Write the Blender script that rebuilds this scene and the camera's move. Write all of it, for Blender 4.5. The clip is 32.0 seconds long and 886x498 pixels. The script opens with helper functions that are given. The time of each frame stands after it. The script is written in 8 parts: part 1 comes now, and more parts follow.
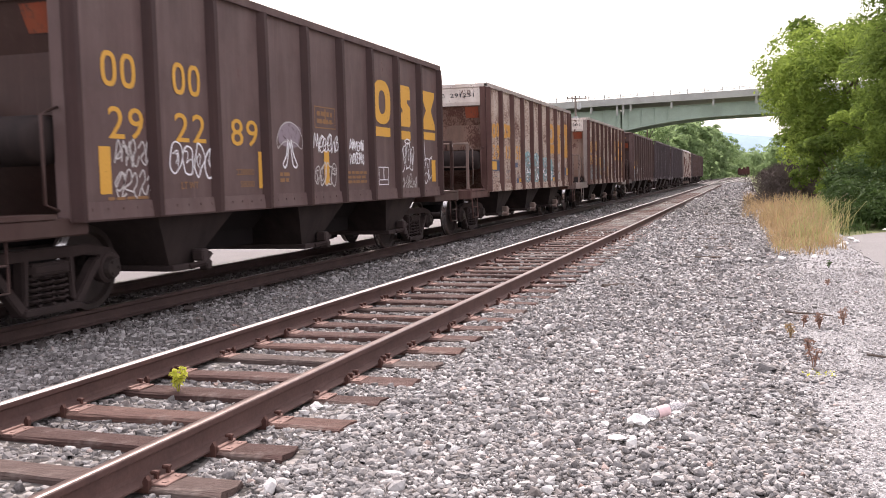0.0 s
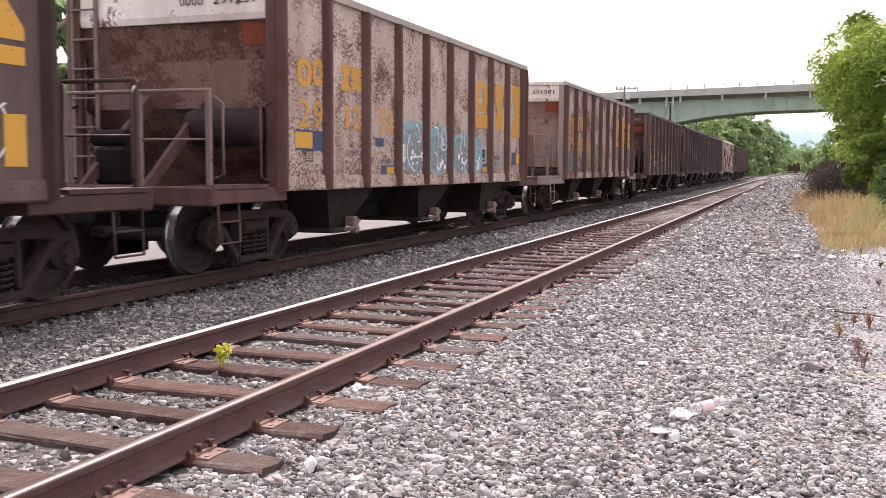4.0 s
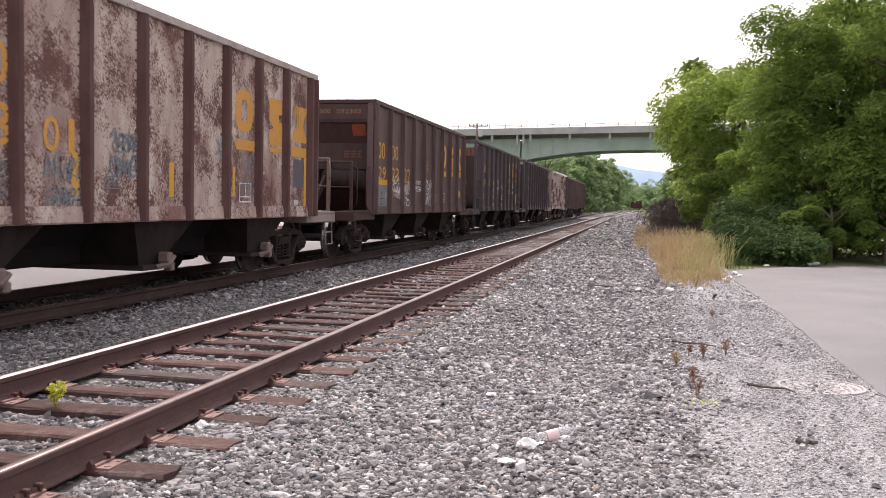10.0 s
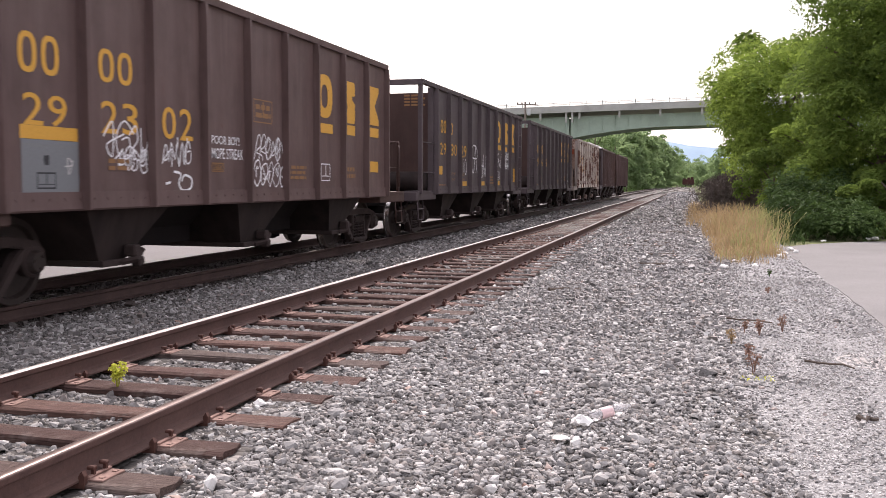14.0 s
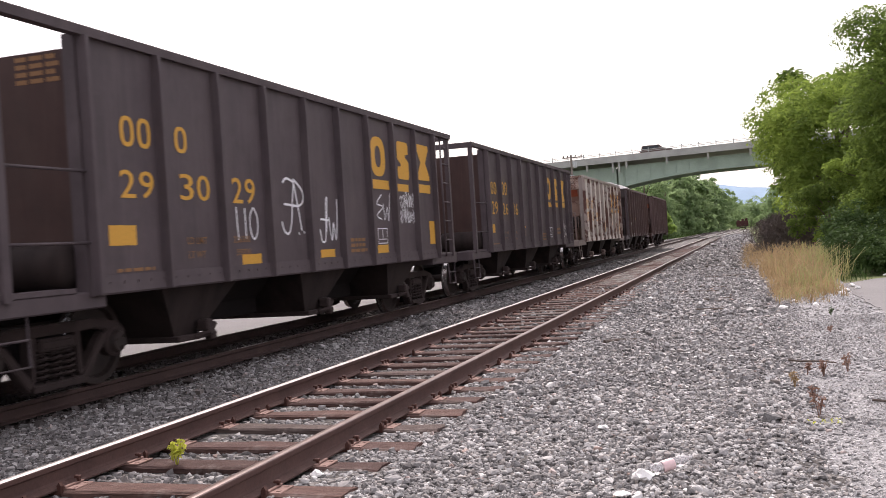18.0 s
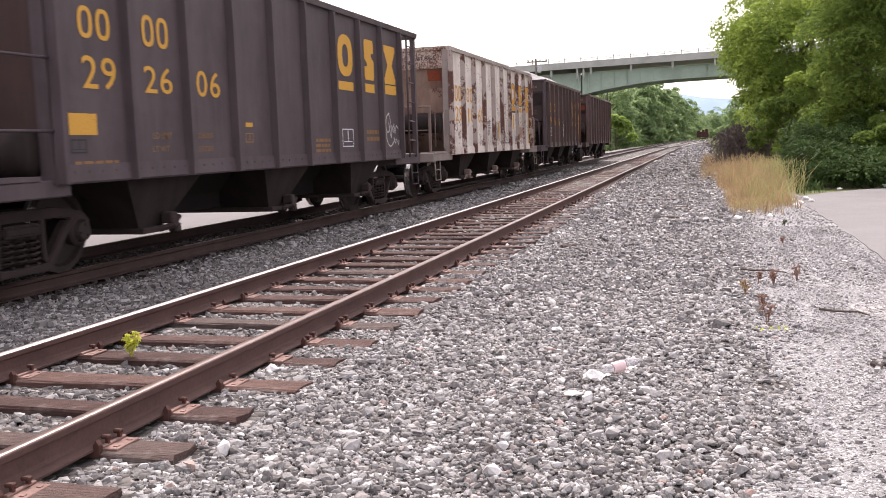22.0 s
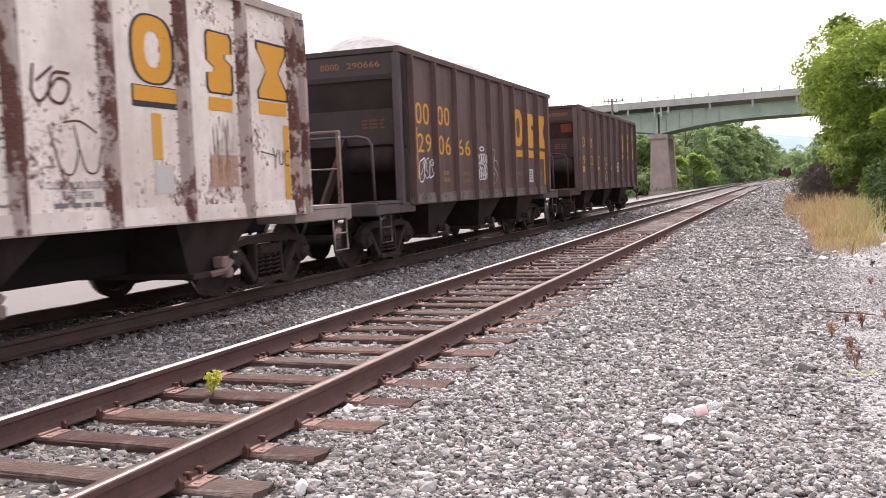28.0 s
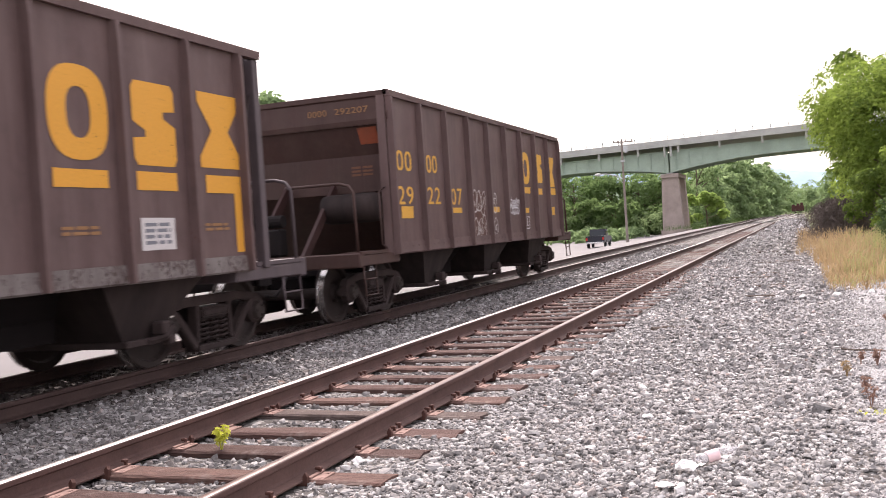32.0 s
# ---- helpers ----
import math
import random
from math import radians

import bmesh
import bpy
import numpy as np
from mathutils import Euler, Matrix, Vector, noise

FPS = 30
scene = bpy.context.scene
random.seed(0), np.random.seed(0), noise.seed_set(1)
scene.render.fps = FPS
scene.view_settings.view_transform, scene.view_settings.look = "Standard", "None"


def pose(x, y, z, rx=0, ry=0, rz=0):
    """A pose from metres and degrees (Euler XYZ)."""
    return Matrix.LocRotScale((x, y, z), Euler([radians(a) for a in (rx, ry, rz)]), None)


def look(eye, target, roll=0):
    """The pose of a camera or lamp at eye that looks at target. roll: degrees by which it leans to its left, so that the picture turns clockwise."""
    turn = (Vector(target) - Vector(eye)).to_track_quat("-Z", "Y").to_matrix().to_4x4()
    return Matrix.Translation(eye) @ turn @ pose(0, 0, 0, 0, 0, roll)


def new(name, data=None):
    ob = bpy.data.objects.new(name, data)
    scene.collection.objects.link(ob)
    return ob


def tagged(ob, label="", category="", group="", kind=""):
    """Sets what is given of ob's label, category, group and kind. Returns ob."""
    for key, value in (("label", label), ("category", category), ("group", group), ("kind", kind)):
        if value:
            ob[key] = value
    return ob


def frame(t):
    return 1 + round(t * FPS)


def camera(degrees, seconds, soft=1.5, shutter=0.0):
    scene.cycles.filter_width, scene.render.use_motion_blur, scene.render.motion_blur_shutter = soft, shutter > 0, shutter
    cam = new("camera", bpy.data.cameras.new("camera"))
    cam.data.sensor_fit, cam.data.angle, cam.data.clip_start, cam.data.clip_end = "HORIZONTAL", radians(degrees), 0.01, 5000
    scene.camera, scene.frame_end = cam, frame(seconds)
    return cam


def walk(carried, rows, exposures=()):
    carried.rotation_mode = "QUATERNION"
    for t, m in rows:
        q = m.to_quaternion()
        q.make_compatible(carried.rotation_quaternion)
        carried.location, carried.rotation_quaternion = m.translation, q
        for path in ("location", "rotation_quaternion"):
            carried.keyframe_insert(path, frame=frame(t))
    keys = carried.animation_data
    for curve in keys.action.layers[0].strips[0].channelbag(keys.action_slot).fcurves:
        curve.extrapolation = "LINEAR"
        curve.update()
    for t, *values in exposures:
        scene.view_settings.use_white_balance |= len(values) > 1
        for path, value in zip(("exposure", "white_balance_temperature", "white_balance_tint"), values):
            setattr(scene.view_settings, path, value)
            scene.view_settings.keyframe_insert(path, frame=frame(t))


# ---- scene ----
cam = camera(50.06, 32.0, soft=0.7, shutter=0.4)
walk(cam, [
    (0.0, look((3.682, -0.029, 1.488), (0.625, 9.464, 0.759), -1.36)),
    (0.5, look((3.675, -0.030, 1.492), (0.594, 9.443, 0.612), -0.64)),
    (1.0, look((3.671, -0.020, 1.487), (0.632, 9.462, 0.553), -0.51)),
    (1.5, look((3.664, -0.013, 1.472), (0.781, 9.489, 0.292), -0.52)),
    (2.0, look((3.661, -0.020, 1.472), (0.779, 9.474, 0.228), -0.05)),
    (2.5, look((3.651, -0.021, 1.475), (0.559, 9.419, 0.324), 0.19)),
    (3.0, look((3.652, -0.020, 1.477), (0.133, 9.290, 0.516), 0.33)),
    (3.5, look((3.653, -0.018, 1.477), (0.182, 9.320, 0.608), 0.36)),
    (5.5, look((3.646, -0.026, 1.471), (0.050, 9.268, 0.630), 0.06)),
    (6.0, look((3.644, -0.029, 1.467), (-0.208, 9.161, 0.624), 0.69)),
    (6.5, look((3.652, -0.024, 1.474), (0.014, 9.255, 0.656), 1.23)),
    (7.0, look((3.670, -0.021, 1.468), (0.285, 9.363, 0.787), 0.39)),
    (7.5, look((3.666, -0.018, 1.468), (0.385, 9.408, 0.849), -0.34)),
    (8.0, look((3.677, -0.021, 1.466), (0.378, 9.397, 0.820), -1.29)),
    (8.5, look((3.688, -0.019, 1.466), (0.952, 9.575, 0.790), -0.19)),
    (9.0, look((3.682, -0.013, 1.478), (1.568, 9.752, 1.062), 0.40)),
    (9.5, look((3.677, -0.007, 1.465), (1.865, 9.820, 1.081), 1.70)),
    (10.0, look((3.682, -0.004, 1.468), (1.661, 9.777, 0.978), 1.07)),
    (10.5, look((3.675, -0.013, 1.467), (1.317, 9.683, 0.805), 0.70)),
    (11.0, look((3.676, -0.027, 1.468), (1.070, 9.599, 0.722), 0.90)),
    (11.5, look((3.676, -0.035, 1.474), (0.942, 9.560, 0.798), 1.49)),
    (12.0, look((3.676, -0.028, 1.474), (1.048, 9.610, 1.025), 1.93)),
    (12.5, look((3.670, -0.022, 1.472), (1.177, 9.656, 1.119), 1.73)),
    (13.0, look((3.673, -0.016, 1.470), (1.213, 9.667, 1.036), 1.51)),
    (13.5, look((3.675, -0.014, 1.465), (1.224, 9.666, 0.928), 0.99)),
    (14.0, look((3.670, -0.018, 1.459), (1.146, 9.632, 0.755), 0.15)),
    (14.5, look((3.676, -0.019, 1.464), (1.212, 9.660, 0.963), -0.24)),
    (15.0, look((3.675, -0.012, 1.464), (1.083, 9.644, 1.618), -1.39)),
    (15.5, look((3.681, -0.012, 1.464), (0.861, 9.581, 1.622), -2.08)),
    (17.5, look((3.723, -0.013, 1.459), (0.413, 9.423, 1.505), -3.47)),
    (18.0, look((3.724, -0.008, 1.464), (0.669, 9.513, 1.403), -3.61)),
    (18.5, look((3.723, -0.007, 1.460), (0.641, 9.506, 1.479), -4.21)),
    (19.0, look((3.720, -0.009, 1.457), (0.551, 9.475, 1.491), -4.36)),
    (19.5, look((3.718, -0.002, 1.454), (0.473, 9.457, 1.448), -4.34)),
    (20.0, look((3.709, 0.001, 1.448), (0.378, 9.430, 1.347), -3.74)),
    (20.5, look((3.719, 0.007, 1.449), (0.532, 9.482, 1.179), -3.46)),
    (21.0, look((3.718, 0.023, 1.440), (1.095, 9.657, 0.897), -1.61)),
    (21.5, look((3.712, 0.034, 1.438), (1.133, 9.652, 0.520), -1.88)),
    (22.0, look((3.714, 0.026, 1.442), (1.035, 9.597, 0.339), -1.86)),
    (22.5, look((3.717, 0.020, 1.445), (1.059, 9.593, 0.307), -1.76)),
    (23.0, look((3.711, 0.025, 1.443), (1.021, 9.599, 0.391), -2.80)),
    (23.5, look((3.695, 0.031, 1.441), (0.966, 9.606, 0.500), -2.21)),
    (24.0, look((3.702, 0.031, 1.442), (0.662, 9.521, 0.616), -2.48)),
    (24.5, look((3.702, 0.025, 1.440), (0.636, 9.505, 0.584), -1.96)),
    (25.0, look((3.704, 0.025, 1.445), (0.422, 9.438, 0.651), -1.82)),
    (25.5, look((3.709, 0.018, 1.442), (0.343, 9.398, 0.614), -2.00)),
    (27.5, look((3.718, 0.020, 1.443), (0.293, 9.387, 0.720), -2.25)),
    (28.0, look((3.713, 0.015, 1.449), (0.279, 9.384, 0.794), -2.19)),
    (28.5, look((3.722, 0.017, 1.432), (0.295, 9.391, 0.807), -2.36)),
    (29.0, look((3.718, 0.020, 1.442), (0.201, 9.358, 0.780), -2.11)),
    (29.5, look((3.729, 0.031, 1.450), (-0.284, 9.162, 0.728), -1.83)),
    (30.0, look((3.781, 0.055, 1.443), (-0.272, 9.165, 0.675), -3.75)),
    (30.5, look((3.792, 0.055, 1.451), (0.171, 9.352, 0.787), -3.30)),
    (31.0, look((3.787, 0.051, 1.454), (0.050, 9.315, 1.003), -3.82)),
    (31.5, look((3.761, 0.035, 1.457), (0.073, 9.325, 1.161), -5.08)),
    (32.0, look((3.765, 0.048, 1.471), (0.210, 9.393, 1.292), -3.72)),
], exposures=[(0.0, 0.52, 6550, 20), (6.0, 0.57, 6550, 20), (9.0, 0.35, 6500, 20), (10.0, 0.22, 6480, 20), (13.0, 0.26, 6450, 19), (18.0, 0.1, 6450, 19), (20.0, 0.36, 6480, 20), (21.0, 0.4, 6500, 20), (25.0, 0.5, 6550, 20), (28.0, 0.52, 6550, 20), (29.0, 0.58, 6550, 20), (30.0, 0.86, 6550, 20), (31.0, 0.8, 6550, 20), (32.0, 0.68, 6550, 20)])

# ---------------------------------------------------------------- daylight: bright haze, soft sun behind the train
SUN_EL, SUN_AZ = 47.0, -20.0      # azimuth from +y, negative to -x
world = bpy.data.worlds.new("hazy_sky")
scene.world = world
world.use_nodes = True
wn, wl = world.node_tree.nodes, world.node_tree.links
wn.clear()
w_out = wn.new("ShaderNodeOutputWorld")
w_sky = wn.new("ShaderNodeTexSky")
w_sky.sky_type = "NISHITA"
w_sky.sun_disc = False
w_sky.sun_elevation = radians(SUN_EL)
w_sky.sun_rotation = radians(SUN_AZ)
w_sky.dust_density = 6.0
w_sky.air_density = 1.0
w_bg = wn.new("ShaderNodeBackground")
w_bg.inputs["Strength"].default_value = 0.07
w_haze = wn.new("ShaderNodeBackground")
w_haze.inputs["Color"].default_value = (1.0, 0.985, 0.975, 1)
w_haze.inputs["Strength"].default_value = 0.92
w_add = wn.new("ShaderNodeAddShader")
wl.new(w_sky.outputs[0], w_bg.inputs["Color"])
wl.new(w_bg.outputs[0], w_add.inputs[0])
wl.new(w_haze.outputs[0], w_add.inputs[1])
wl.new(w_add.outputs[0], w_out.inputs["Surface"])

sun_data = bpy.data.lights.new("sun", "SUN")
sun_data.energy = 3.6
sun_data.angle = radians(4)
sun_data.color = (1.0, 0.95, 0.87)
sun = new("sun", sun_data)
_d = Vector((math.sin(radians(SUN_AZ)) * math.cos(radians(SUN_EL)), math.cos(radians(SUN_AZ)) * math.cos(radians(SUN_EL)), math.sin(radians(SUN_EL))))
sun.matrix_world = look(_d * 60, (0, 0, 0))


# ---------------------------------------------------------------- materials
class Nodes:
    """Short ways to wire one material."""

    def __init__(self, name):
        self.mat = bpy.data.materials.new(name)
        self.mat.use_nodes = True
        self.t = self.mat.node_tree
        self.b = self.t.nodes["Principled BSDF"]
        self.out = self.t.nodes["Material Output"]

    def n(self, kind, **values):
        node = self.t.nodes.new(kind)
        for k, v in values.items():
            node.inputs[k].default_value = v
        return node

    def link(self, a, b):
        self.t.links.new(a, b)

    def coords(self, scale=(1, 1, 1), kind="Object"):
        c = self.n("ShaderNodeTexCoord")
        m = self.n("ShaderNodeMapping")
        m.inputs["Scale"].default_value = scale
        self.link(c.outputs[kind], m.inputs["Vector"])
        return m.outputs[0]

    def noise(self, scale, detail=4.0, rough=0.6, at=None):
        node = self.n("ShaderNodeTexNoise", Scale=scale, Detail=detail, Roughness=rough)
        if at is not None:
            self.link(at, node.inputs["Vector"])
        return node.outputs["Fac"]

    def voronoi(self, scale, at=None, out="Color"):
        node = self.n("ShaderNodeTexVoronoi", Scale=scale)
        if at is not None:
            self.link(at, node.inputs["Vector"])
        return node.outputs[out]

    def ramp(self, fac, stops):
        node = self.n("ShaderNodeValToRGB")
        el = node.color_ramp.elements
        while len(el) < len(stops):
            el.new(0.5)
        for e, (p, c) in zip(el, stops):
            e.position = p
            e.color = (*c, 1) if len(c) == 3 else c
        self.link(fac, node.inputs[0])
        return node.outputs[0]

    def step(self, fac, lo, hi):
        node = self.n("ShaderNodeMapRange")
        node.inputs["From Min"].default_value, node.inputs["From Max"].default_value = lo, hi
        self.link(fac, node.inputs["Value"])
        return node.outputs[0]

    def mix(self, fac, a, b, blend="MIX"):
        node = self.n("ShaderNodeMix")
        node.data_type, node.blend_type = "RGBA", blend
        for s, v in ((0, fac), (6, a), (7, b)):
            if isinstance(v, (int, float)):
                node.inputs[s].default_value = v
            elif isinstance(v, tuple):
                node.inputs[s].default_value = (*v, 1)
            else:
                self.link(v, node.inputs[s])
        return node.outputs[2]

    def math(self, op, a, b=0.0):
        node = self.n("ShaderNodeMath")
        node.operation = op
        for s, v in ((0, a), (1, b)):
            if isinstance(v, (int, float)):
                node.inputs[s].default_value = v
            else:
                self.link(v, node.inputs[s])
        return node.outputs[0]

    def bump(self, height, strength=0.4, distance=0.01):
        node = self.n("ShaderNodeBump", Strength=strength, Distance=distance)
        self.link(height, node.inputs["Height"])
        self.link(node.outputs[0], self.b.inputs["Normal"])

    def done(self, color, rough=0.8, metal=0.0, spec=0.3):
        for key, v in (("Base Color", color), ("Roughness", rough), ("Metallic", metal), ("Specular IOR Level", spec)):
            if isinstance(v, (int, float)):
                self.b.inputs[key].default_value = v
            elif isinstance(v, tuple):
                self.b.inputs[key].default_value = (*v, 1)
            else:
                self.link(v, self.b.inputs[key])
        return self.mat


def simple(name, color, rough=0.8, metal=0.0, vary=0.25, scale=6.0, bump=0.2, dist=0.004, kind="Object"):
    """A surface of one colour with blotches, grain and fine relief."""
    q = Nodes(name)
    at = q.coords(kind=kind)
    big, fine = q.noise(scale, 3, 0.6, at), q.noise(scale * 14, 3, 0.7, at)
    lo, hi = tuple(c * (1 - vary) for c in color), tuple(min(1, c * (1 + vary)) for c in color)
    col = q.ramp(big, [(0.3, lo), (0.7, hi)])
    col = q.mix(0.35, col, q.ramp(fine, [(0.3, lo), (0.7, hi)]))
    q.bump(fine, bump, dist)
    return q.done(col, rough, metal)


def make_gravel_stone(name="ballast_stone", grime=0.0, coat=(0.06, 0.048, 0.045)):
    q = Nodes(name)
    g = q.n("ShaderNodeNewGeometry")
    r = g.outputs["Random Per Island"]
    col = q.ramp(r, [(0.0, (0.03, 0.028, 0.028)), (0.24, (0.082, 0.076, 0.075)), (0.44, (0.19, 0.182, 0.18)), (0.52, (0.26, 0.215, 0.19)), (0.6, (0.24, 0.232, 0.232)), (0.74, (0.395, 0.375, 0.365)), (0.9, (0.58, 0.56, 0.545)), (0.985, (0.8, 0.78, 0.76)), (1.0, (0.3, 0.15, 0.1))])
    at = q.coords()
    big = q.noise(0.8, 4, 0.6, at)
    col = q.mix(0.22, col, q.ramp(big, [(0.35, (0.12, 0.11, 0.108)), (0.65, (0.48, 0.46, 0.44))]))
    col = q.mix(0.25, col, q.ramp(q.noise(60, 3, 0.7, at), [(0.3, (0.12, 0.11, 0.11)), (0.7, (0.55, 0.53, 0.52))]))
    if grime:
        col = q.mix(grime, col, coat)
    q.bump(q.noise(90, 3, 0.7, at), 0.5, 0.004)
    return q.done(col, 0.85, 0, 0.25)


def make_gravel_bed():
    q = Nodes("ballast_bed")
    at = q.coords()
    cell = q.voronoi(19, at)
    sep = q.n("ShaderNodeSeparateColor")
    q.link(cell, sep.inputs[0])
    # dark bed tones stand in for shadow in the gaps between loose stones
    col = q.ramp(sep.outputs[0], [(0.0, (0.02, 0.017, 0.016)), (0.45, (0.07, 0.062, 0.058)), (0.8, (0.18, 0.165, 0.155)), (1.0, (0.42, 0.39, 0.37))])
    big = q.noise(0.5, 5, 0.6, at)
    col = q.mix(0.3, col, q.ramp(big, [(0.35, (0.06, 0.053, 0.05)), (0.65, (0.2, 0.185, 0.175))]))
    dist = q.voronoi(19, at, "Distance")
    q.bump(q.math("SUBTRACT", 1.0, dist), 0.9, 0.03)
    return q.done(col, 0.9, 0, 0.2)


def make_tie_wood():
    q = Nodes("weathered_tie_wood")
    at = q.coords((1.2, 14, 14))
    grain = q.noise(5, 5, 0.7, at)
    o = q.n("ShaderNodeObjectInfo")
    tint = q.ramp(o.outputs["Random"], [(0.0, (0.145, 0.085, 0.074)), (0.35, (0.095, 0.055, 0.049)), (0.7, (0.185, 0.108, 0.09)), (1.0, (0.14, 0.112, 0.103))])
    col = q.mix(q.step(grain, 0.35, 0.7), q.mix(0.65, tint, (0.035, 0.022, 0.019)), tint)
    col = q.mix(q.math("MULTIPLY", q.step(q.noise(3, 4, 0.7, q.coords()), 0.55, 0.75), 0.5), col, (0.33, 0.28, 0.25))
    q.bump(grain, 1.0, 0.016)
    return q.done(col, 0.9, 0, 0.2)


def make_rust(name, dark=(0.06, 0.03, 0.022), light=(0.17, 0.085, 0.06), rough=0.75, metal=0.2):
    q = Nodes(name)
    at = q.coords()
    a, b = q.noise(3, 5, 0.65, at), q.noise(45, 4, 0.7, at)
    col = q.ramp(a, [(0.3, dark), (0.7, light)])
    col = q.mix(0.4, col, q.ramp(b, [(0.3, dark), (0.75, light)]))
    q.bump(b, 0.35, 0.004)
    return q.done(col, rough, metal, 0.3)


def make_car_paint(name, base, rust=(0.10, 0.045, 0.03), wear=0.5, streak=0.5, rough=0.62, dust=(0.16, 0.135, 0.12), chip=14.0, share=0.4, stain=0.0):
    """Freight-car paint: rust blotches from wear, vertical rain streaks, road dust."""
    q = Nodes(name)
    o = q.n("ShaderNodeObjectInfo")
    c = q.n("ShaderNodeTexCoord")
    shift = q.n("ShaderNodeVectorMath")
    shift.operation = "ADD"
    q.link(c.outputs["Object"], shift.inputs[0])
    q.link(o.outputs["Random"], shift.inputs[1])
    base_at = shift.outputs[0]
    st = q.n("ShaderNodeMapping")
    st.inputs["Scale"].default_value = (1.8, 1.8, 0.3)
    q.link(base_at, st.inputs["Vector"])
    streaks = q.noise(2.2, 3, 0.55, st.outputs[0])
    blot = q.noise(1.6, 8, 0.68, base_at)
    cm = q.n("ShaderNodeMapping")
    cm.inputs["Scale"].default_value = (1.0, 1.0, 0.55)
    q.link(base_at, cm.inputs["Vector"])
    chips = q.noise(chip, 7, 0.75, cm.outputs[0])
    grain = q.noise(60, 3, 0.7, base_at)
    fade = q.ramp(blot, [(0.25, tuple(v * 0.72 for v in base)), (0.75, tuple(min(1, v * 1.25) for v in base))])
    col = q.mix(q.math("MULTIPLY", q.step(streaks, 0.36, 0.72), streak), fade, dust)
    rm = q.n("ShaderNodeMapping")
    rm.inputs["Scale"].default_value = (9.0, 9.0, 0.35)
    q.link(base_at, rm.inputs["Vector"])
    runs = q.step(q.noise(2.0, 4, 0.6, rm.outputs[0]), 0.56, 0.74)
    col = q.mix(q.math("MULTIPLY", runs, 0.22), col, tuple(min(1, v * 1.35) for v in dust))
    smudge = q.step(q.noise(2.6, 7, 0.7, base_at), 0.52, 0.72)
    col = q.mix(q.math("MULTIPLY", smudge, 0.3), col, tuple(v * 0.5 for v in base))
    col = q.mix(q.math("MULTIPLY", q.step(q.noise(0.7, 5, 0.62, base_at), 0.5, 0.7), 0.3), col, dust)
    if stain:
        sm = q.n("ShaderNodeMapping")
        sm.inputs["Scale"].default_value = (1.0, 1.0, 0.45)
        q.link(base_at, sm.inputs["Vector"])
        soft = q.step(q.noise(1.1, 6, 0.6, sm.outputs[0]), 0.42, 0.66)
        col = q.mix(q.math("MULTIPLY", soft, stain), col, tuple(v * 1.5 for v in rust))
    mask = q.math("ADD", q.math("MULTIPLY", blot, 1 - share), q.math("MULTIPLY", chips, share))
    lim = 0.74 - 0.3 * wear
    rustcol = q.ramp(grain, [(0.3, tuple(v * 0.55 for v in rust)), (0.7, tuple(v * 1.5 for v in rust))])
    col = q.mix(q.step(mask, lim, lim + 0.035), col, rustcol)
    q.bump(q.math("ADD", grain, q.math("MULTIPLY", chips, 2.0)), 0.2, 0.004)
    return q.done(col, rough, 0.0, 0.3)


def make_worn_paint(name, color, wear=0.5, rough=0.6, flakes=9.0):
    """Lettering or sprayed paint that has flaked off in places."""
    q = Nodes(name)
    at = q.coords()
    m = q.noise(flakes, 6, 0.7, at)
    g = q.noise(40, 4, 0.7, at)
    col = q.mix(0.3, color, q.ramp(g, [(0.3, tuple(v * 0.6 for v in color)), (0.7, tuple(min(1, v * 1.2) for v in color))]))
    q.done(col, rough, 0.0, 0.3)
    clear = q.n("ShaderNodeBsdfTransparent")
    mixer = q.n("ShaderNodeMixShader")
    lim = 0.78 - 0.36 * wear
    q.link(q.step(q.math("ADD", q.math("MULTIPLY", m, 0.7), q.math("MULTIPLY", g, 0.3)), lim, lim + 0.05), mixer.inputs[0])
    q.link(q.b.outputs[0], mixer.inputs[1])
    q.link(clear.outputs[0], mixer.inputs[2])
    q.link(mixer.outputs[0], q.out.inputs["Surface"])
    return q.mat


def make_leaf(name, dark, light, trans=0.35):
    q = Nodes(name)
    g = q.n("ShaderNodeNewGeometry")
    col = q.ramp(g.outputs["Random Per Island"], [(0.0, dark), (0.55, tuple((a + b) / 2 for a, b in zip(dark, light))), (1.0, light)])
    # clump-sized patches paint sunlit and shaded foliage into the leaf colour
    big = q.noise(0.6, 3, 0.6, q.coords())
    col = q.mix(0.6, col, q.ramp(big, [(0.36, dark), (0.64, light)]))
    col = q.mix(0.3, col, q.ramp(q.noise(2.2, 3, 0.6, q.coords()), [(0.36, dark), (0.64, light)]))
    q.done(col, 0.75, 0.0, 0.12)
    tr = q.n("ShaderNodeBsdfTranslucent")
    q.link(q.mix(0.5, col, tuple(min(1, v * 1.8) for v in light)), tr.inputs[0])
    ms = q.n("ShaderNodeMixShader")
    ms.inputs[0].default_value = trans
    q.link(q.b.outputs[0], ms.inputs[1])
    q.link(tr.outputs[0], ms.inputs[2])
    q.link(ms.outputs[0], q.out.inputs["Surface"])
    return q.mat


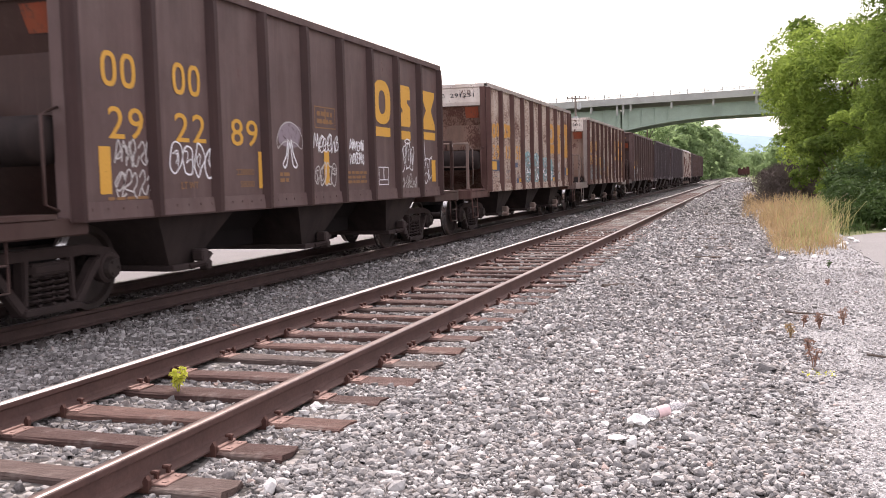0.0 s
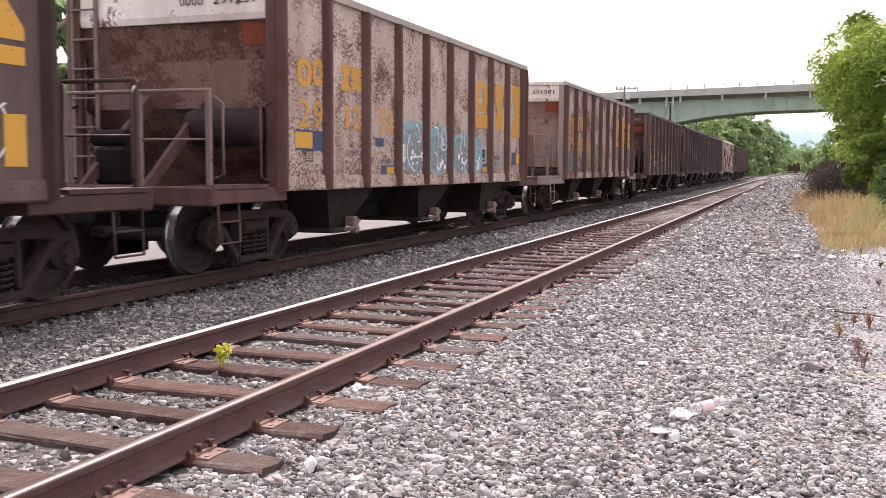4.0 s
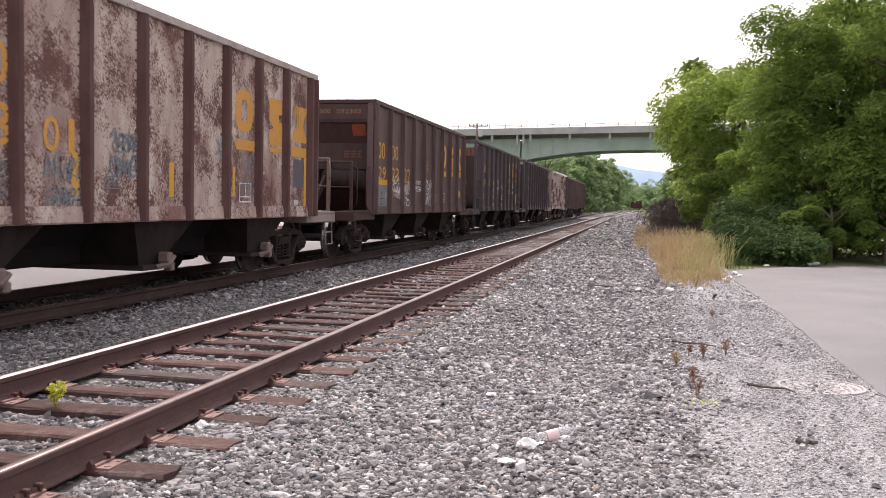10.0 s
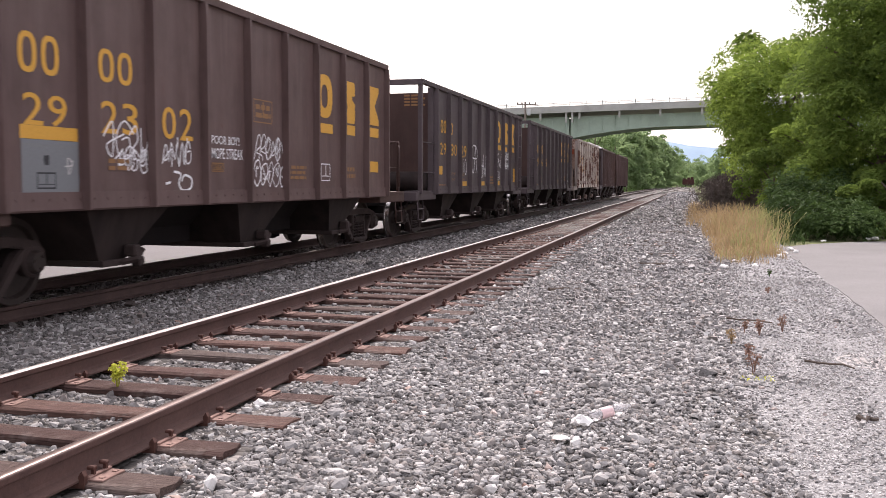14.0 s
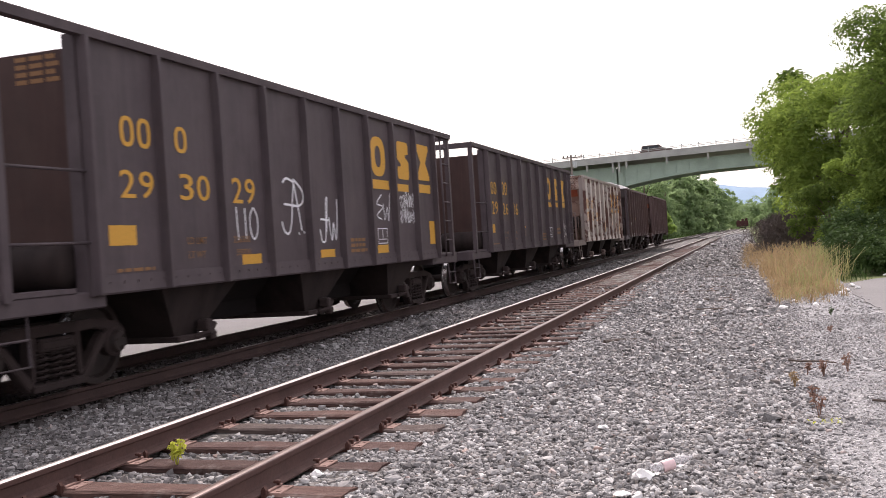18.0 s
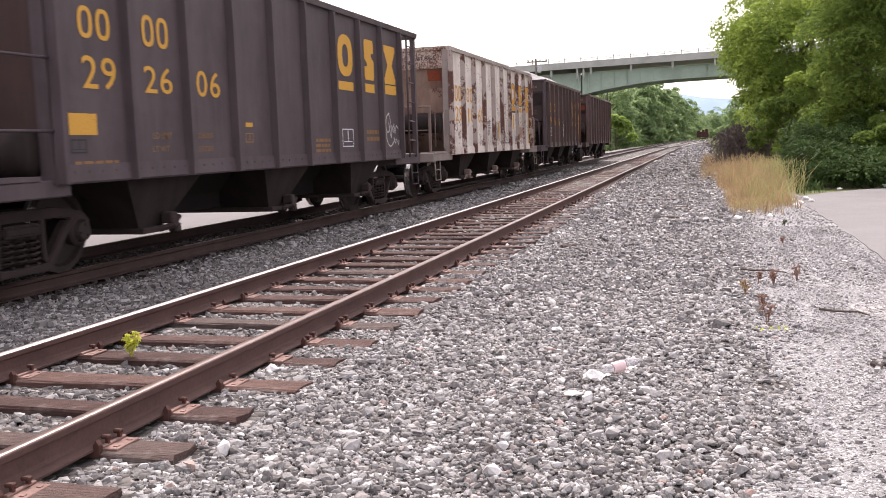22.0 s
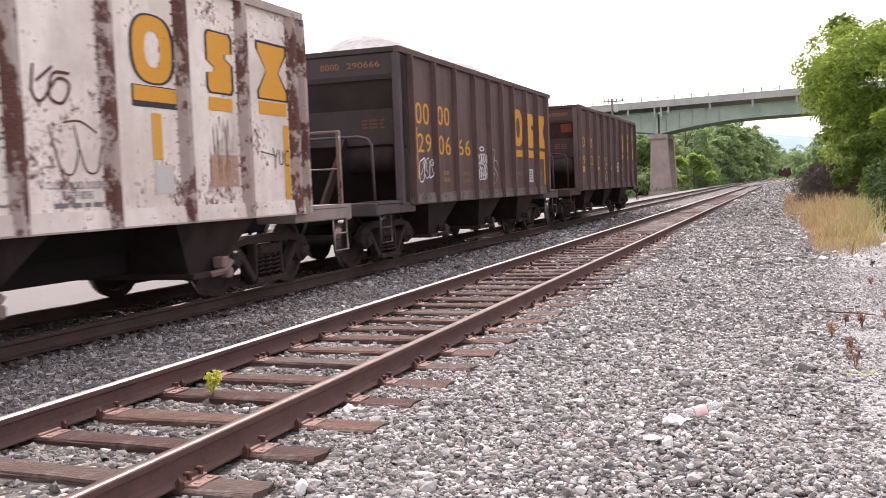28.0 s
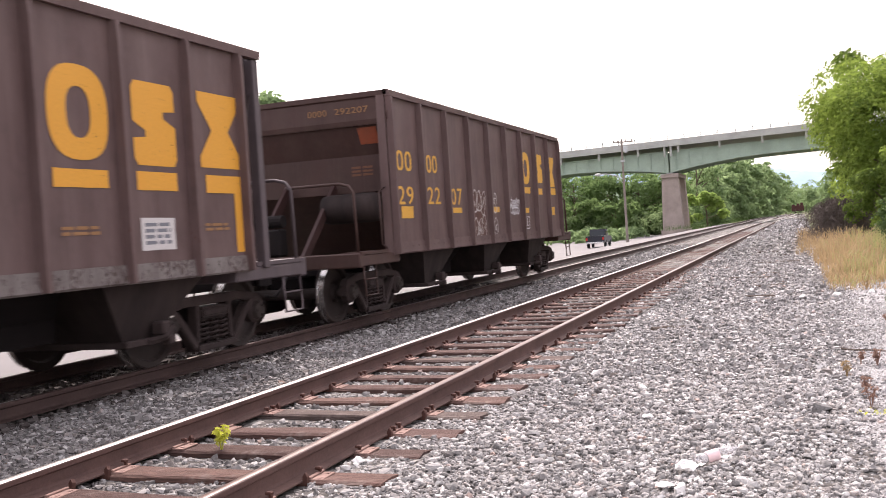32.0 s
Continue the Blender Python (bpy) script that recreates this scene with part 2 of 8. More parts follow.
def make_asphalt(name, base, fleck=0.3, crack=True):
    q = Nodes(name)
    at = q.coords()
    fine = q.noise(160, 3, 0.7, at)
    big = q.noise(0.35, 5, 0.6, at)
    lo, hi = tuple(v * (1 - fleck) for v in base), tuple(v * (1 + fleck) for v in base)
    col = q.mix(0.5, q.ramp(fine, [(0.3, lo), (0.7, hi)]), q.ramp(big, [(0.3, lo), (0.7, hi)]))
    q.bump(fine, 0.4, 0.006)
    return q.done(col, 0.88, 0, 0.25)


M_STONE_GRIMY = make_gravel_stone("ballast_stone_grimy", 0.36)
M_STONE_GRIT = make_gravel_stone("grit_stone", 0.25, (0.33, 0.322, 0.322))
# stones under the train: oil, and the train's shade put into the coat colour
M_STONE_SHADE = make_gravel_stone("ballast_stone_shaded", 0.86, (0.042, 0.03, 0.027))
M_STONE, M_BED, M_TIE = make_gravel_stone(), make_gravel_bed(), make_tie_wood()
M_RAIL = make_rust("rail_rust", (0.055, 0.03, 0.027), (0.125, 0.07, 0.059), 0.7, 0.1)
M_HEADRUST = simple("rusted_rail_head", (0.115, 0.078, 0.07), 0.36, 0.5, 0.35, 8, 0.15, 0.002)
# main rails: a darker rust than the siding rails
M_RAILDARK = make_rust("main_rail_dark_rust", (0.034, 0.02, 0.018), (0.08, 0.047, 0.041), 0.75, 0.1)
# near-black fines: the shade under the train is painted in, over oil
M_GRIMESHADE = make_asphalt("shade_dark_ballast_fines", (0.034, 0.025, 0.023), 0.6)
M_RAILTOP = simple("worn_rail_head", (0.4, 0.36, 0.345), 0.36, 0.8, 0.4, 5, 0.12, 0.001)
M_PLATE = make_rust("plate_rust", (0.15, 0.088, 0.074), (0.35, 0.225, 0.19), 0.85, 0.1)
M_SPIKE = make_rust("spike_rust", (0.05, 0.022, 0.018), (0.12, 0.055, 0.042), 0.8, 0.15)


def make_grit_bed():
    """Packed fines: small pebbles of many greys pressed into dust."""
    q = Nodes("packed_grit")
    at = q.coords()
    sep = q.n("ShaderNodeSeparateColor")
    q.link(q.voronoi(75, at), sep.inputs[0])
    col = q.ramp(sep.outputs[0], [(0.0, (0.07, 0.069, 0.071)), (0.35, (0.205, 0.201, 0.205)), (0.75, (0.35, 0.343, 0.345)), (1.0, (0.62, 0.605, 0.605))])
    col = q.mix(0.42, col, q.ramp(q.noise(0.9, 5, 0.65, at), [(0.35, (0.215, 0.209, 0.211)), (0.65, (0.36, 0.347, 0.343))]))
    q.bump(q.math("SUBTRACT", 1.0, q.voronoi(75, at, "Distance")), 0.7, 0.012)
    return q.done(col, 0.9, 0, 0.2)


M_GRIT = make_grit_bed()
M_PATH = make_asphalt("path_asphalt", (0.19, 0.18, 0.18), 0.28)
M_LOT = make_asphalt("lot_asphalt", (0.165, 0.153, 0.153), 0.2)
M_CONC = simple("pier_concrete", (0.3, 0.245, 0.22), 0.9, 0, 0.25, 0.7, 0.3, 0.01)
M_DECK = simple("deck_concrete", (0.35, 0.35, 0.335), 0.9, 0, 0.2, 0.6, 0.3, 0.01)
M_GIRDER = simple("girder_paint_green", (0.29, 0.36, 0.30), 0.55, 0, 0.18, 0.5, 0.1, 0.004)
M_GIRDER_D = simple("bracket_steel_grey", (0.28, 0.30, 0.29), 0.6, 0, 0.2, 0.8, 0.1, 0.004)
M_BARK = simple("bark", (0.13, 0.1, 0.075), 0.95, 0, 0.4, 3, 0.8, 0.03)
M_LEAF = make_leaf("leaf_green", (0.014, 0.034, 0.01), (0.19, 0.262, 0.055), 0.42)
M_LEAF2 = make_leaf("leaf_yellow_green", (0.03, 0.065, 0.015), (0.27, 0.355, 0.07), 0.42)
# far foliage: distance haze is mixed into these paler greens
M_LEAFD = make_leaf("leaf_far_hazed", (0.085, 0.135, 0.066), (0.235, 0.315, 0.15), 0.5)
M_LEAFM = make_leaf("leaf_mid", (0.05, 0.085, 0.035), (0.18, 0.265, 0.1), 0.45)
M_LEAFB = make_leaf("leaf_bright", (0.15, 0.225, 0.06), (0.36, 0.47, 0.15), 0.5)
M_YGREEN = make_leaf("yellow_green_grass", (0.13, 0.13, 0.05), (0.36, 0.35, 0.15), 0.3)
# woods and hill carry the blue-grey of the air as surface colour
M_HAZE1 = simple("far_woods_hazed", (0.13, 0.185, 0.12), 0.95, 0, 0.3, 0.02, 0.2, 1.0)
M_HAZE2 = simple("far_hill_hazed", (0.22, 0.31, 0.41), 0.95, 0, 0.12, 0.01, 0.1, 1.0)
M_DRY = make_leaf("dry_grass", (0.15, 0.1, 0.055), (0.45, 0.325, 0.18), 0.25)
# weed green kept this dark to include the shade of the trees
M_WEED = make_leaf("weed_green", (0.014, 0.032, 0.01), (0.085, 0.135, 0.04), 0.2)
M_BRUSH = simple("bare_brush", (0.11, 0.088, 0.08), 0.95, 0, 0.4, 4, 0.3, 0.01)
M_TWIG = simple("dead_wood", (0.12, 0.095, 0.08), 0.95, 0, 0.4, 8, 0.6, 0.01)


# ---------------------------------------------------------------- mesh helpers
def part(name, bm, material, parent=None, label="", smooth=False):
    """Links a bmesh as one mesh object, under a thing or a part if one is given."""
    me = bpy.data.meshes.new(name)
    bm.normal_update()
    bm.to_mesh(me)
    bm.free()
    return mesh_part(name, me, material, parent, label, smooth)


def mesh_part(name, me, material, parent=None, label="", smooth=False):
    if material is not None and not me.materials:
        for m in material if isinstance(material, (list, tuple)) else (material,):
            me.materials.append(m)
    if smooth:
        for p in me.polygons:
            p.use_smooth = True
    ob = new(name, me)
    if parent is not None:
        ob.parent = parent
    if label:
        ob["label"] = label
    return ob


def box(bm, x0, x1, y0, y1, z0, z1, m=None, chamfer=0.0):
    vs = [bm.verts.new((x, y, z)) for z in (z0, z1) for y in (y0, y1) for x in (x0, x1)]
    fs = [bm.faces.new([vs[i] for i in q]) for q in ((0, 2, 3, 1), (4, 5, 7, 6), (0, 1, 5, 4), (2, 6, 7, 3), (0, 4, 6, 2), (1, 3, 7, 5))]
    if chamfer:
        es = list({e for f in fs for e in f.edges})
        r = bmesh.ops.bevel(bm, geom=es, offset=chamfer, segments=1, affect="EDGES")
        vs = list({v for f in r["faces"] for v in f.verts} | {v for v in vs if v.is_valid})
    if m is not None:
        for v in vs:
            v.co = m @ v.co
    return vs


def prism(bm, profile, axis, a, b, m=None):
    """Extrudes a closed outline of 2D points along an axis from a to b."""
    def at(p, k):
        return {"x": (k, p[0], p[1]), "y": (p[0], k, p[1]), "z": (p[0], p[1], k)}[axis]
    lo, hi = [bm.verts.new(at(p, a)) for p in profile], [bm.verts.new(at(p, b)) for p in profile]
    k = len(profile)
    faces = [bm.faces.new([lo[i], lo[(i + 1) % k], hi[(i + 1) % k], hi[i]]) for i in range(k)]
    faces += [bm.faces.new(lo[::-1]), bm.faces.new(hi)]
    bmesh.ops.recalc_face_normals(bm, faces=faces)
    if m is not None:
        for v in lo + hi:
            v.co = m @ v.co
    return lo + hi


def tube(bm, pts, r, n=6, closed_ends=True, taper=1.0):
    """A round bar along a path of points."""
    pts = [Vector(p) for p in pts]
    rings = []
    for i, p in enumerate(pts):
        d = (pts[min(i + 1, len(pts) - 1)] - pts[max(i - 1, 0)]).normalized()
        u = d.cross(Vector((0.13, 0.27, 0.95)))
        if u.length < 0.05:
            u = d.cross(Vector((1, 0, 0)))
        u.normalize()
        w = d.cross(u)
        rr = r * (1 + (taper - 1) * i / max(1, len(pts) - 1))
        rings.append([bm.verts.new(p + rr * (math.cos(2 * math.pi * k / n) * u + math.sin(2 * math.pi * k / n) * w)) for k in range(n)])
    for a, b in zip(rings, rings[1:]):
        for k in range(n):
            bm.faces.new([a[k], a[(k + 1) % n], b[(k + 1) % n], b[k]])
    if closed_ends:
        bm.faces.new(rings[0][::-1])
        bm.faces.new(rings[-1])


def disc_ring(bm, profile, axis, centre, n=24):
    """Turns a profile of (radius, offset) round an axis; the profile's ends are closed."""
    rings = []
    for r, o in profile:
        ring = []
        for k in range(n):
            c, s = math.cos(2 * math.pi * k / n) * r, math.sin(2 * math.pi * k / n) * r
            p = {"x": (o, c, s), "y": (c, o, s), "z": (c, s, o)}[axis]
            ring.append(bm.verts.new(Vector(p) + Vector(centre)))
        rings.append(ring)
    fs = []
    for a, b in zip(rings, rings[1:]):
        for k in range(n):
            fs.append(bm.faces.new([a[k], a[(k + 1) % n], b[(k + 1) % n], b[k]]))
    fs.append(bm.faces.new(rings[0][::-1]))
    fs.append(bm.faces.new(rings[-1]))
    bmesh.ops.recalc_face_normals(bm, faces=fs)
    return fs


def raw_mesh(name, verts, faces, materials=()):
    """A mesh from arrays, for what has very many pieces; all faces have the same number of corners."""
    me = bpy.data.meshes.new(name)
    k = faces.shape[1]
    me.vertices.add(len(verts))
    me.vertices.foreach_set("co", np.asarray(verts, np.float32).ravel())
    me.loops.add(faces.size)
    me.loops.foreach_set("vertex_index", faces.astype(np.int32).ravel())
    me.polygons.add(len(faces))
    me.polygons.foreach_set("loop_start", np.arange(0, faces.size, k, dtype=np.int32))
    me.polygons.foreach_set("loop_total", np.full(len(faces), k, np.int32))
    me.update(calc_edges=True)
    me.polygons.foreach_set("use_smooth", np.zeros(len(faces), bool))
    for m in materials:
        me.materials.append(m)
    return me


def empty(name, label, category, group="", kind="", m=None):
    ob = new(name)
    tagged(ob, label, category, group, kind)
    if m is not None:
        ob.matrix_world = m
    return ob


rng = np.random.default_rng(7)


# ---------------------------------------------------------------- ground, ballast, road, path
def smooth(v):
    v = np.clip(v, 0, 1)
    return v * v * (3 - 2 * v)


def ground_z(x, y):
    """Height of the ground: level by the tracks, falling away to the lower lot on the far side."""
    return -0.09 - 1.05 * smooth((-6.6 - x) / 8.0) * smooth((y - 22) / 50.0)


def sheet(name, xs, ys, height, material, kind_label, category, rough=0.0, thick=0.0):
    gx, gy = np.meshgrid(xs, ys)
    gz = height(gx, gy) + (rng.random(gx.shape) - 0.5) * rough
    v = np.stack([gx, gy, gz], -1).reshape(-1, 3)
    k = len(xs)
    i = (np.arange(len(ys) - 1)[:, None] * k + np.arange(k - 1)).ravel()
    f = np.stack([i, i + 1, i + k + 1, i + k], -1)
    ob = mesh_part(name, raw_mesh(name, v, f), material)
    for p in ob.data.polygons:
        p.use_smooth = True
    return tagged(ob, kind_label, category, kind="structure")


def make_meadow():
    q = Nodes("ground_cover")
    at = q.coords()
    big, mid, fine = q.noise(0.08, 5, 0.6, at), q.noise(1.2, 5, 0.65, at), q.noise(30, 3, 0.7, at)
    col = q.ramp(q.math("ADD", q.math("MULTIPLY", big, 0.5), q.math("MULTIPLY", mid, 0.5)), [(0.4, (0.2, 0.18, 0.12)), (0.5, (0.13, 0.155, 0.06)), (0.62, (0.085, 0.13, 0.045))])
    col = q.mix(0.3, col, q.ramp(fine, [(0.3, (0.06, 0.07, 0.03)), (0.7, (0.25, 0.24, 0.13))]))
    q.bump(fine, 0.6, 0.03)
    return q.done(col, 0.95, 0, 0.2)


M_MEADOW = make_meadow()
xs = np.concatenate([[-4000, -1500, -500, -200, -100, -60], np.arange(-40, 20.1, 2), [30, 50, 100, 250, 800, 4000]])
ys = np.concatenate([[-2000, -400, -100, -40], np.arange(-20, 130, 4), [150, 200, 300, 450, 700, 1200, 2200, 4000]])
sheet("ground", xs, ys, ground_z, M_MEADOW, "rough earth and thin grass beside the railway tracks", "ground")

bed_x = np.concatenate([[-5.95, -5.6], np.arange(-5.2, 4.21, 0.2), [4.35]])
bed_y = np.concatenate([np.arange(-130, -10, 8.0), np.arange(-10, 24, 0.25), np.arange(24, 60, 1.0), np.arange(60, 320, 10.0)])


def bed_z(x, y):
    edge = smooth((-5.0 - x) / 0.9) * 0.06 + smooth((x - 3.6) / 0.75) * 0.05
    trough = 0.012 * (np.abs(x) < 0.68) - 0.034 * smooth((y - 17) / 14.0) * (np.abs(x) < 1.4) * (np.abs(np.abs(x) - 0.7525) > 0.1)
    return -0.034 - edge - trough + 0.012 * np.sin(x * 2.1 + np.sin(y * 0.9)) * np.sin(y * 1.3)


sheet("ballast_bed", bed_x, bed_y, bed_z, M_BED, "grey crushed-stone ballast bed under both tracks", "ballast", 0.02)

# dark sheet that paints the train's shade onto the oily bed, sinking away far off
sheet("shade_dark_ballast_strip", np.arange(-5.8, -2.75, 0.15), np.concatenate([np.arange(-130, -10, 8.0), np.arange(-10, 30, 0.5), np.arange(30, 61, 5.0)]), lambda x, y: bed_z(x, y) + 0.012 - 0.02 * smooth((x + 3.05) / 0.25) - 0.03 * smooth((y - 38) / 22.0), M_GRIMESHADE, "ballast fines between the main rails, coloured dark with oil and the train's shade", "ballast", 0.01)

# bare packed strip between ballast and path, path, and the paved lot across the tracks
strip_y = np.concatenate([np.arange(-10, 30, 0.5), np.arange(30, 76, 4)])


def strip_z(x, y):
    return -0.058 + 0.015 * smooth((x - 4.2) / 0.5) - 0.025 * smooth((x - 5.2) / 0.6) + 0.006 * np.sin(3 * x + y)


sheet("packed_strip", np.arange(3.9, 5.95, 0.15), strip_y, strip_z, M_GRIT, "packed grey grit and dust between ballast and asphalt path", "ground", 0.006)


def path_surface():
    """The asphalt path: a slab with a broken edge, turning away before the trees."""
    bm = bmesh.new()
    rnd = random.Random(3)
    left = [(5.69 + rnd.uniform(-0.045, 0.045), y) for y in np.arange(-12, 23.3, 0.5)]
    outline = left + [(5.86, 23.9), (6.6, 25.1), (7.5, 26.1), (8.8, 27.0), (10.6, 28.0), (14.0, 29.0), (19.0, 29.6), (24.0, 29.8), (24.0, -12)]
    prism(bm, outline[::-1], "z", -0.12, -0.056)
    ob = part("path", bm, M_PATH)
    return tagged(ob, "worn light grey asphalt path with ragged edge", "path", kind="structure")


path_surface()


def lot_z(x, y):
    return ground_z(x, y) + 0.05


sheet("paved_lot", np.concatenate([np.arange(-30, -6.0, 1.0), [-6.05]]), np.concatenate([np.arange(-12, 60, 2.0), np.arange(60, 150, 4.0)]), lot_z, M_LOT,
      "pale sunlit asphalt lot across the tracks", "road")


TIE_0, TIE_STEP = 4.02, 0.633


def stones(name, zones, label, mat=None):
    """Angular stones: jittered lumps, all joined, laid over zones of (x0, x1, y0, y1, per m2, size, height); near ones have raised faces."""
    cube = np.array([(x, y, z) for z in (-1, 1) for y in (-1, 1) for x in (-1, 1)], float)
    quads = np.array([(0, 2, 3, 1), (4, 5, 7, 6), (0, 1, 5, 4), (2, 6, 7, 3), (0, 4, 6, 2), (1, 3, 7, 5)])
    caps = np.array([(q[i], q[(i + 1) % 4], 8 + j) for j, q in enumerate(quads) if j != 0 for i in range(4)])
    for kind in ("round", "plain"):
        all_v, all_f, base = [], [], 0
        for x0, x1, y0, y1, dens, size, height in zones:
            if (kind == "round") != (y1 <= 9.0 and size > 0.012 and x0 > -1):
                continue
            k = int((x1 - x0) * (y1 - y0) * dens)
            c = np.stack([rng.uniform(x0, x1, k), rng.uniform(y0, y1, k)], -1)
            if name == "ballast_stones":
                edge = 3.98 + 0.048 * np.maximum(0, c[:, 1] - 8) + rng.normal(0, 0.13, k) + 0.08 * np.sin(1.7 * c[:, 1])
                c = c[(c[:, 0] < edge) | (rng.random(k) < 0.1)]
            under = (np.abs(c[:, 0]) < 1.33) & (np.abs((c[:, 1] - TIE_0 + TIE_STEP / 2) % TIE_STEP - TIE_STEP / 2) < 0.13)
            c = c[~under]
            k = len(c)
            s = size * rng.lognormal(0, 0.33, k)
            z = np.where(c[:, 0] > 4.0, np.maximum(strip_z(c[:, 0], c[:, 1]), bed_z(c[:, 0], c[:, 1])), bed_z(c[:, 0], c[:, 1])) + height + rng.uniform(-0.2, 0.65, k) * s - 0.009 * ((c[:, 0] > 0.8) & (c[:, 0] < 1.35))
            v = cube[None] * (1 + rng.uniform(-0.55, 0.25, (k, 8, 3)))
            if kind == "round":
                mid = v[:, quads].mean(2)
                v = np.concatenate([v * rng.uniform(0.66, 0.95, (k, 8, 1)), mid * rng.uniform(1.0, 1.3, (k, 6, 1))], 1) * 1.12
            v = v * (s[:, None] * np.stack([rng.uniform(0.8, 1.45, k), rng.uniform(0.65, 1.1, k), rng.uniform(0.55, 0.95, k)], -1))[:, None] * 0.66
            a, b = rng.uniform(0, 2 * np.pi, k), rng.normal(0, 0.6, k)
            ca, sa, cb, sb = np.cos(a), np.sin(a), np.cos(b), np.sin(b)
            y2, z2 = v[..., 1] * cb[:, None] - v[..., 2] * sb[:, None], v[..., 1] * sb[:, None] + v[..., 2] * cb[:, None]
            x3, y3 = v[..., 0] * ca[:, None] - y2 * sa[:, None], v[..., 0] * sa[:, None] + y2 * ca[:, None]
            v = np.stack([x3 + c[:, :1], y3 + c[:, 1:], z2 + z[:, None]], -1)
            n = v.shape[1]
            f = caps if kind == "round" else quads
            all_v.append(v.reshape(-1, 3))
            all_f.append((f[None] + (np.arange(k) * n)[:, None, None] + base).reshape(-1, f.shape[1]))
            base += n * k
        if all_v:
            me = raw_mesh(name, np.concatenate(all_v), np.concatenate(all_f), [mat or M_STONE])
            tagged(new(name, me), label, "gravel", kind="stuff")


stones("ballast_stones", [
    (0.86, 4.2, -4.0, 2.7, 480, 0.026, 0.0),     (0.86, 4.25, 2.7, 9.0, 2200, 0.0158, 0.0), (0.86, 4.2, 2.7, 9.0, 70, 0.024, 0.0), (0.86, 4.25, 9.0, 16.0, 1250, 0.0188, 0.0), (0.86, 4.2, 16.0, 34.0, 330, 0.028, 0.0), (0.86, 3.9, 34.0, 70.0, 60, 0.045, 0.0), (0.86, 4.2, 70.0, 150.0, 10, 0.08, 0.0),
    (4.1, 4.5, 3.0, 20.0, 600, 0.0145, 0.0), (4.3, 4.9, 3.0, 22.0, 330, 0.0125, 0.0), (4.7, 5.5, 3.0, 22.0, 160, 0.011, 0.0),
], "loose grey and white crushed-stone ballast")
stones("grimy_ballast_stones", [(-0.7, 0.7, -4.0, 2.4, 420, 0.026, -0.012), (-2.95, -0.85, -4.0, 4.0, 420, 0.026, 0.0), (-0.7, 0.7, 2.4, 9.0, 1000, 0.021, -0.012), (-0.7, 0.7, 9.0, 14.0, 900, 0.021, -0.014), (-0.7, 0.7, 14.0, 26.0, 330, 0.026, -0.014), (0.86, 2.1, 2.7, 9.0, 520, 0.018, 0.003), (1.6, 2.9, 3.2, 6.0, 260, 0.017, 0.003), (0.86, 1.4, 9.0, 20.0, 260, 0.023, 0.004), (-2.95, -0.85, 4.0, 13.0, 1250, 0.0195, 0.0), (-2.95, -0.85, 13.0, 26.0, 560, 0.025, 0.0), (-2.95, -0.85, 26.0, 50.0, 110, 0.04, 0.0)],
       "grimy darker grey ballast between and beside the tracks", M_STONE_GRIMY)
# stones coloured for the same shade between the main rails
stones("shaded_ballast_stones", [(-5.8, -3.05, 5.0, 24.0, 260, 0.03, 0.006), (-3.05, -2.7, 4.0, 24.0, 420, 0.024, 0.002)], "ballast stones between the main rails, dark with oil and the train's shade", M_STONE_SHADE)
stones("grit", [(4.1, 5.8, -4.0, 4.0, 420, 0.011, -0.006), (3.85, 5.75, 4.0, 10.0, 6800, 0.0066, -0.005), (3.9, 5.7, 10.0, 16.0, 3000, 0.0088, -0.005), (4.1, 5.8, 16.0, 24.0, 420, 0.0125, -0.006), (4.1, 5.7, 4.0, 24.0, 18, 0.018, -0.005)], "fine loose grit on the packed strip", M_STONE_GRIT)


# ---------------------------------------------------------------- tracks
RAIL = [(-0.07, 0.0), (0.07, 0.0), (0.07, 0.010), (0.014, 0.026), (0.009, 0.045), (0.009, 0.115), (0.034, 0.128), (0.0362, 0.152), (0.0345, 0.160), (0.0285, 0.1655), (0.019, 0.1688), (0.007, 0.1702),
        (-0.007, 0.1702), (-0.019, 0.1688), (-0.0285, 0.1655), (-0.0345, 0.160), (-0.0362, 0.152), (-0.034, 0.128), (-0.009, 0.115), (-0.009, 0.045), (-0.014, 0.026), (-0.07, 0.010)]


def rail(x, z, y0, y1, parent, sway=0.0, seed=0, side=None, head=None):
    """One rail: rolled section with foot, web and head, worn bright on top."""
    bm = bmesh.new()
    rnd = random.Random(seed)
    ys = list(np.arange(y0, -8, 6.0)) + list(np.arange(-8, 34, 2.0)) + list(np.arange(34, y1, 6.0)) + [y1]
    rings = []
    for y in ys:
        amp = sway * min(1, max(0, (y - 20) / 40))
        ox, oz = rnd.uniform(-amp, amp), rnd.uniform(-amp, amp) * 0.8
        rings.append([bm.verts.new((x + px + ox, y, z + pz + oz)) for px, pz in RAIL])
    k = len(RAIL)
    for a, b in zip(rings, rings[1:]):
        for i in range(k):
            f = bm.faces.new([a[i], a[(i + 1) % k], b[(i + 1) % k], b[i]])
            f.material_index = 1 if 8 <= i <= 14 else 0
    bm.faces.new(rings[0])
    bm.faces.new(rings[-1][::-1])
    bmesh.ops.recalc_face_normals(bm, faces=bm.faces[:])
    return part("rail", bm, (side or M_RAIL, head or M_RAILTOP), parent, "rust-brown steel rail with worn bright head")


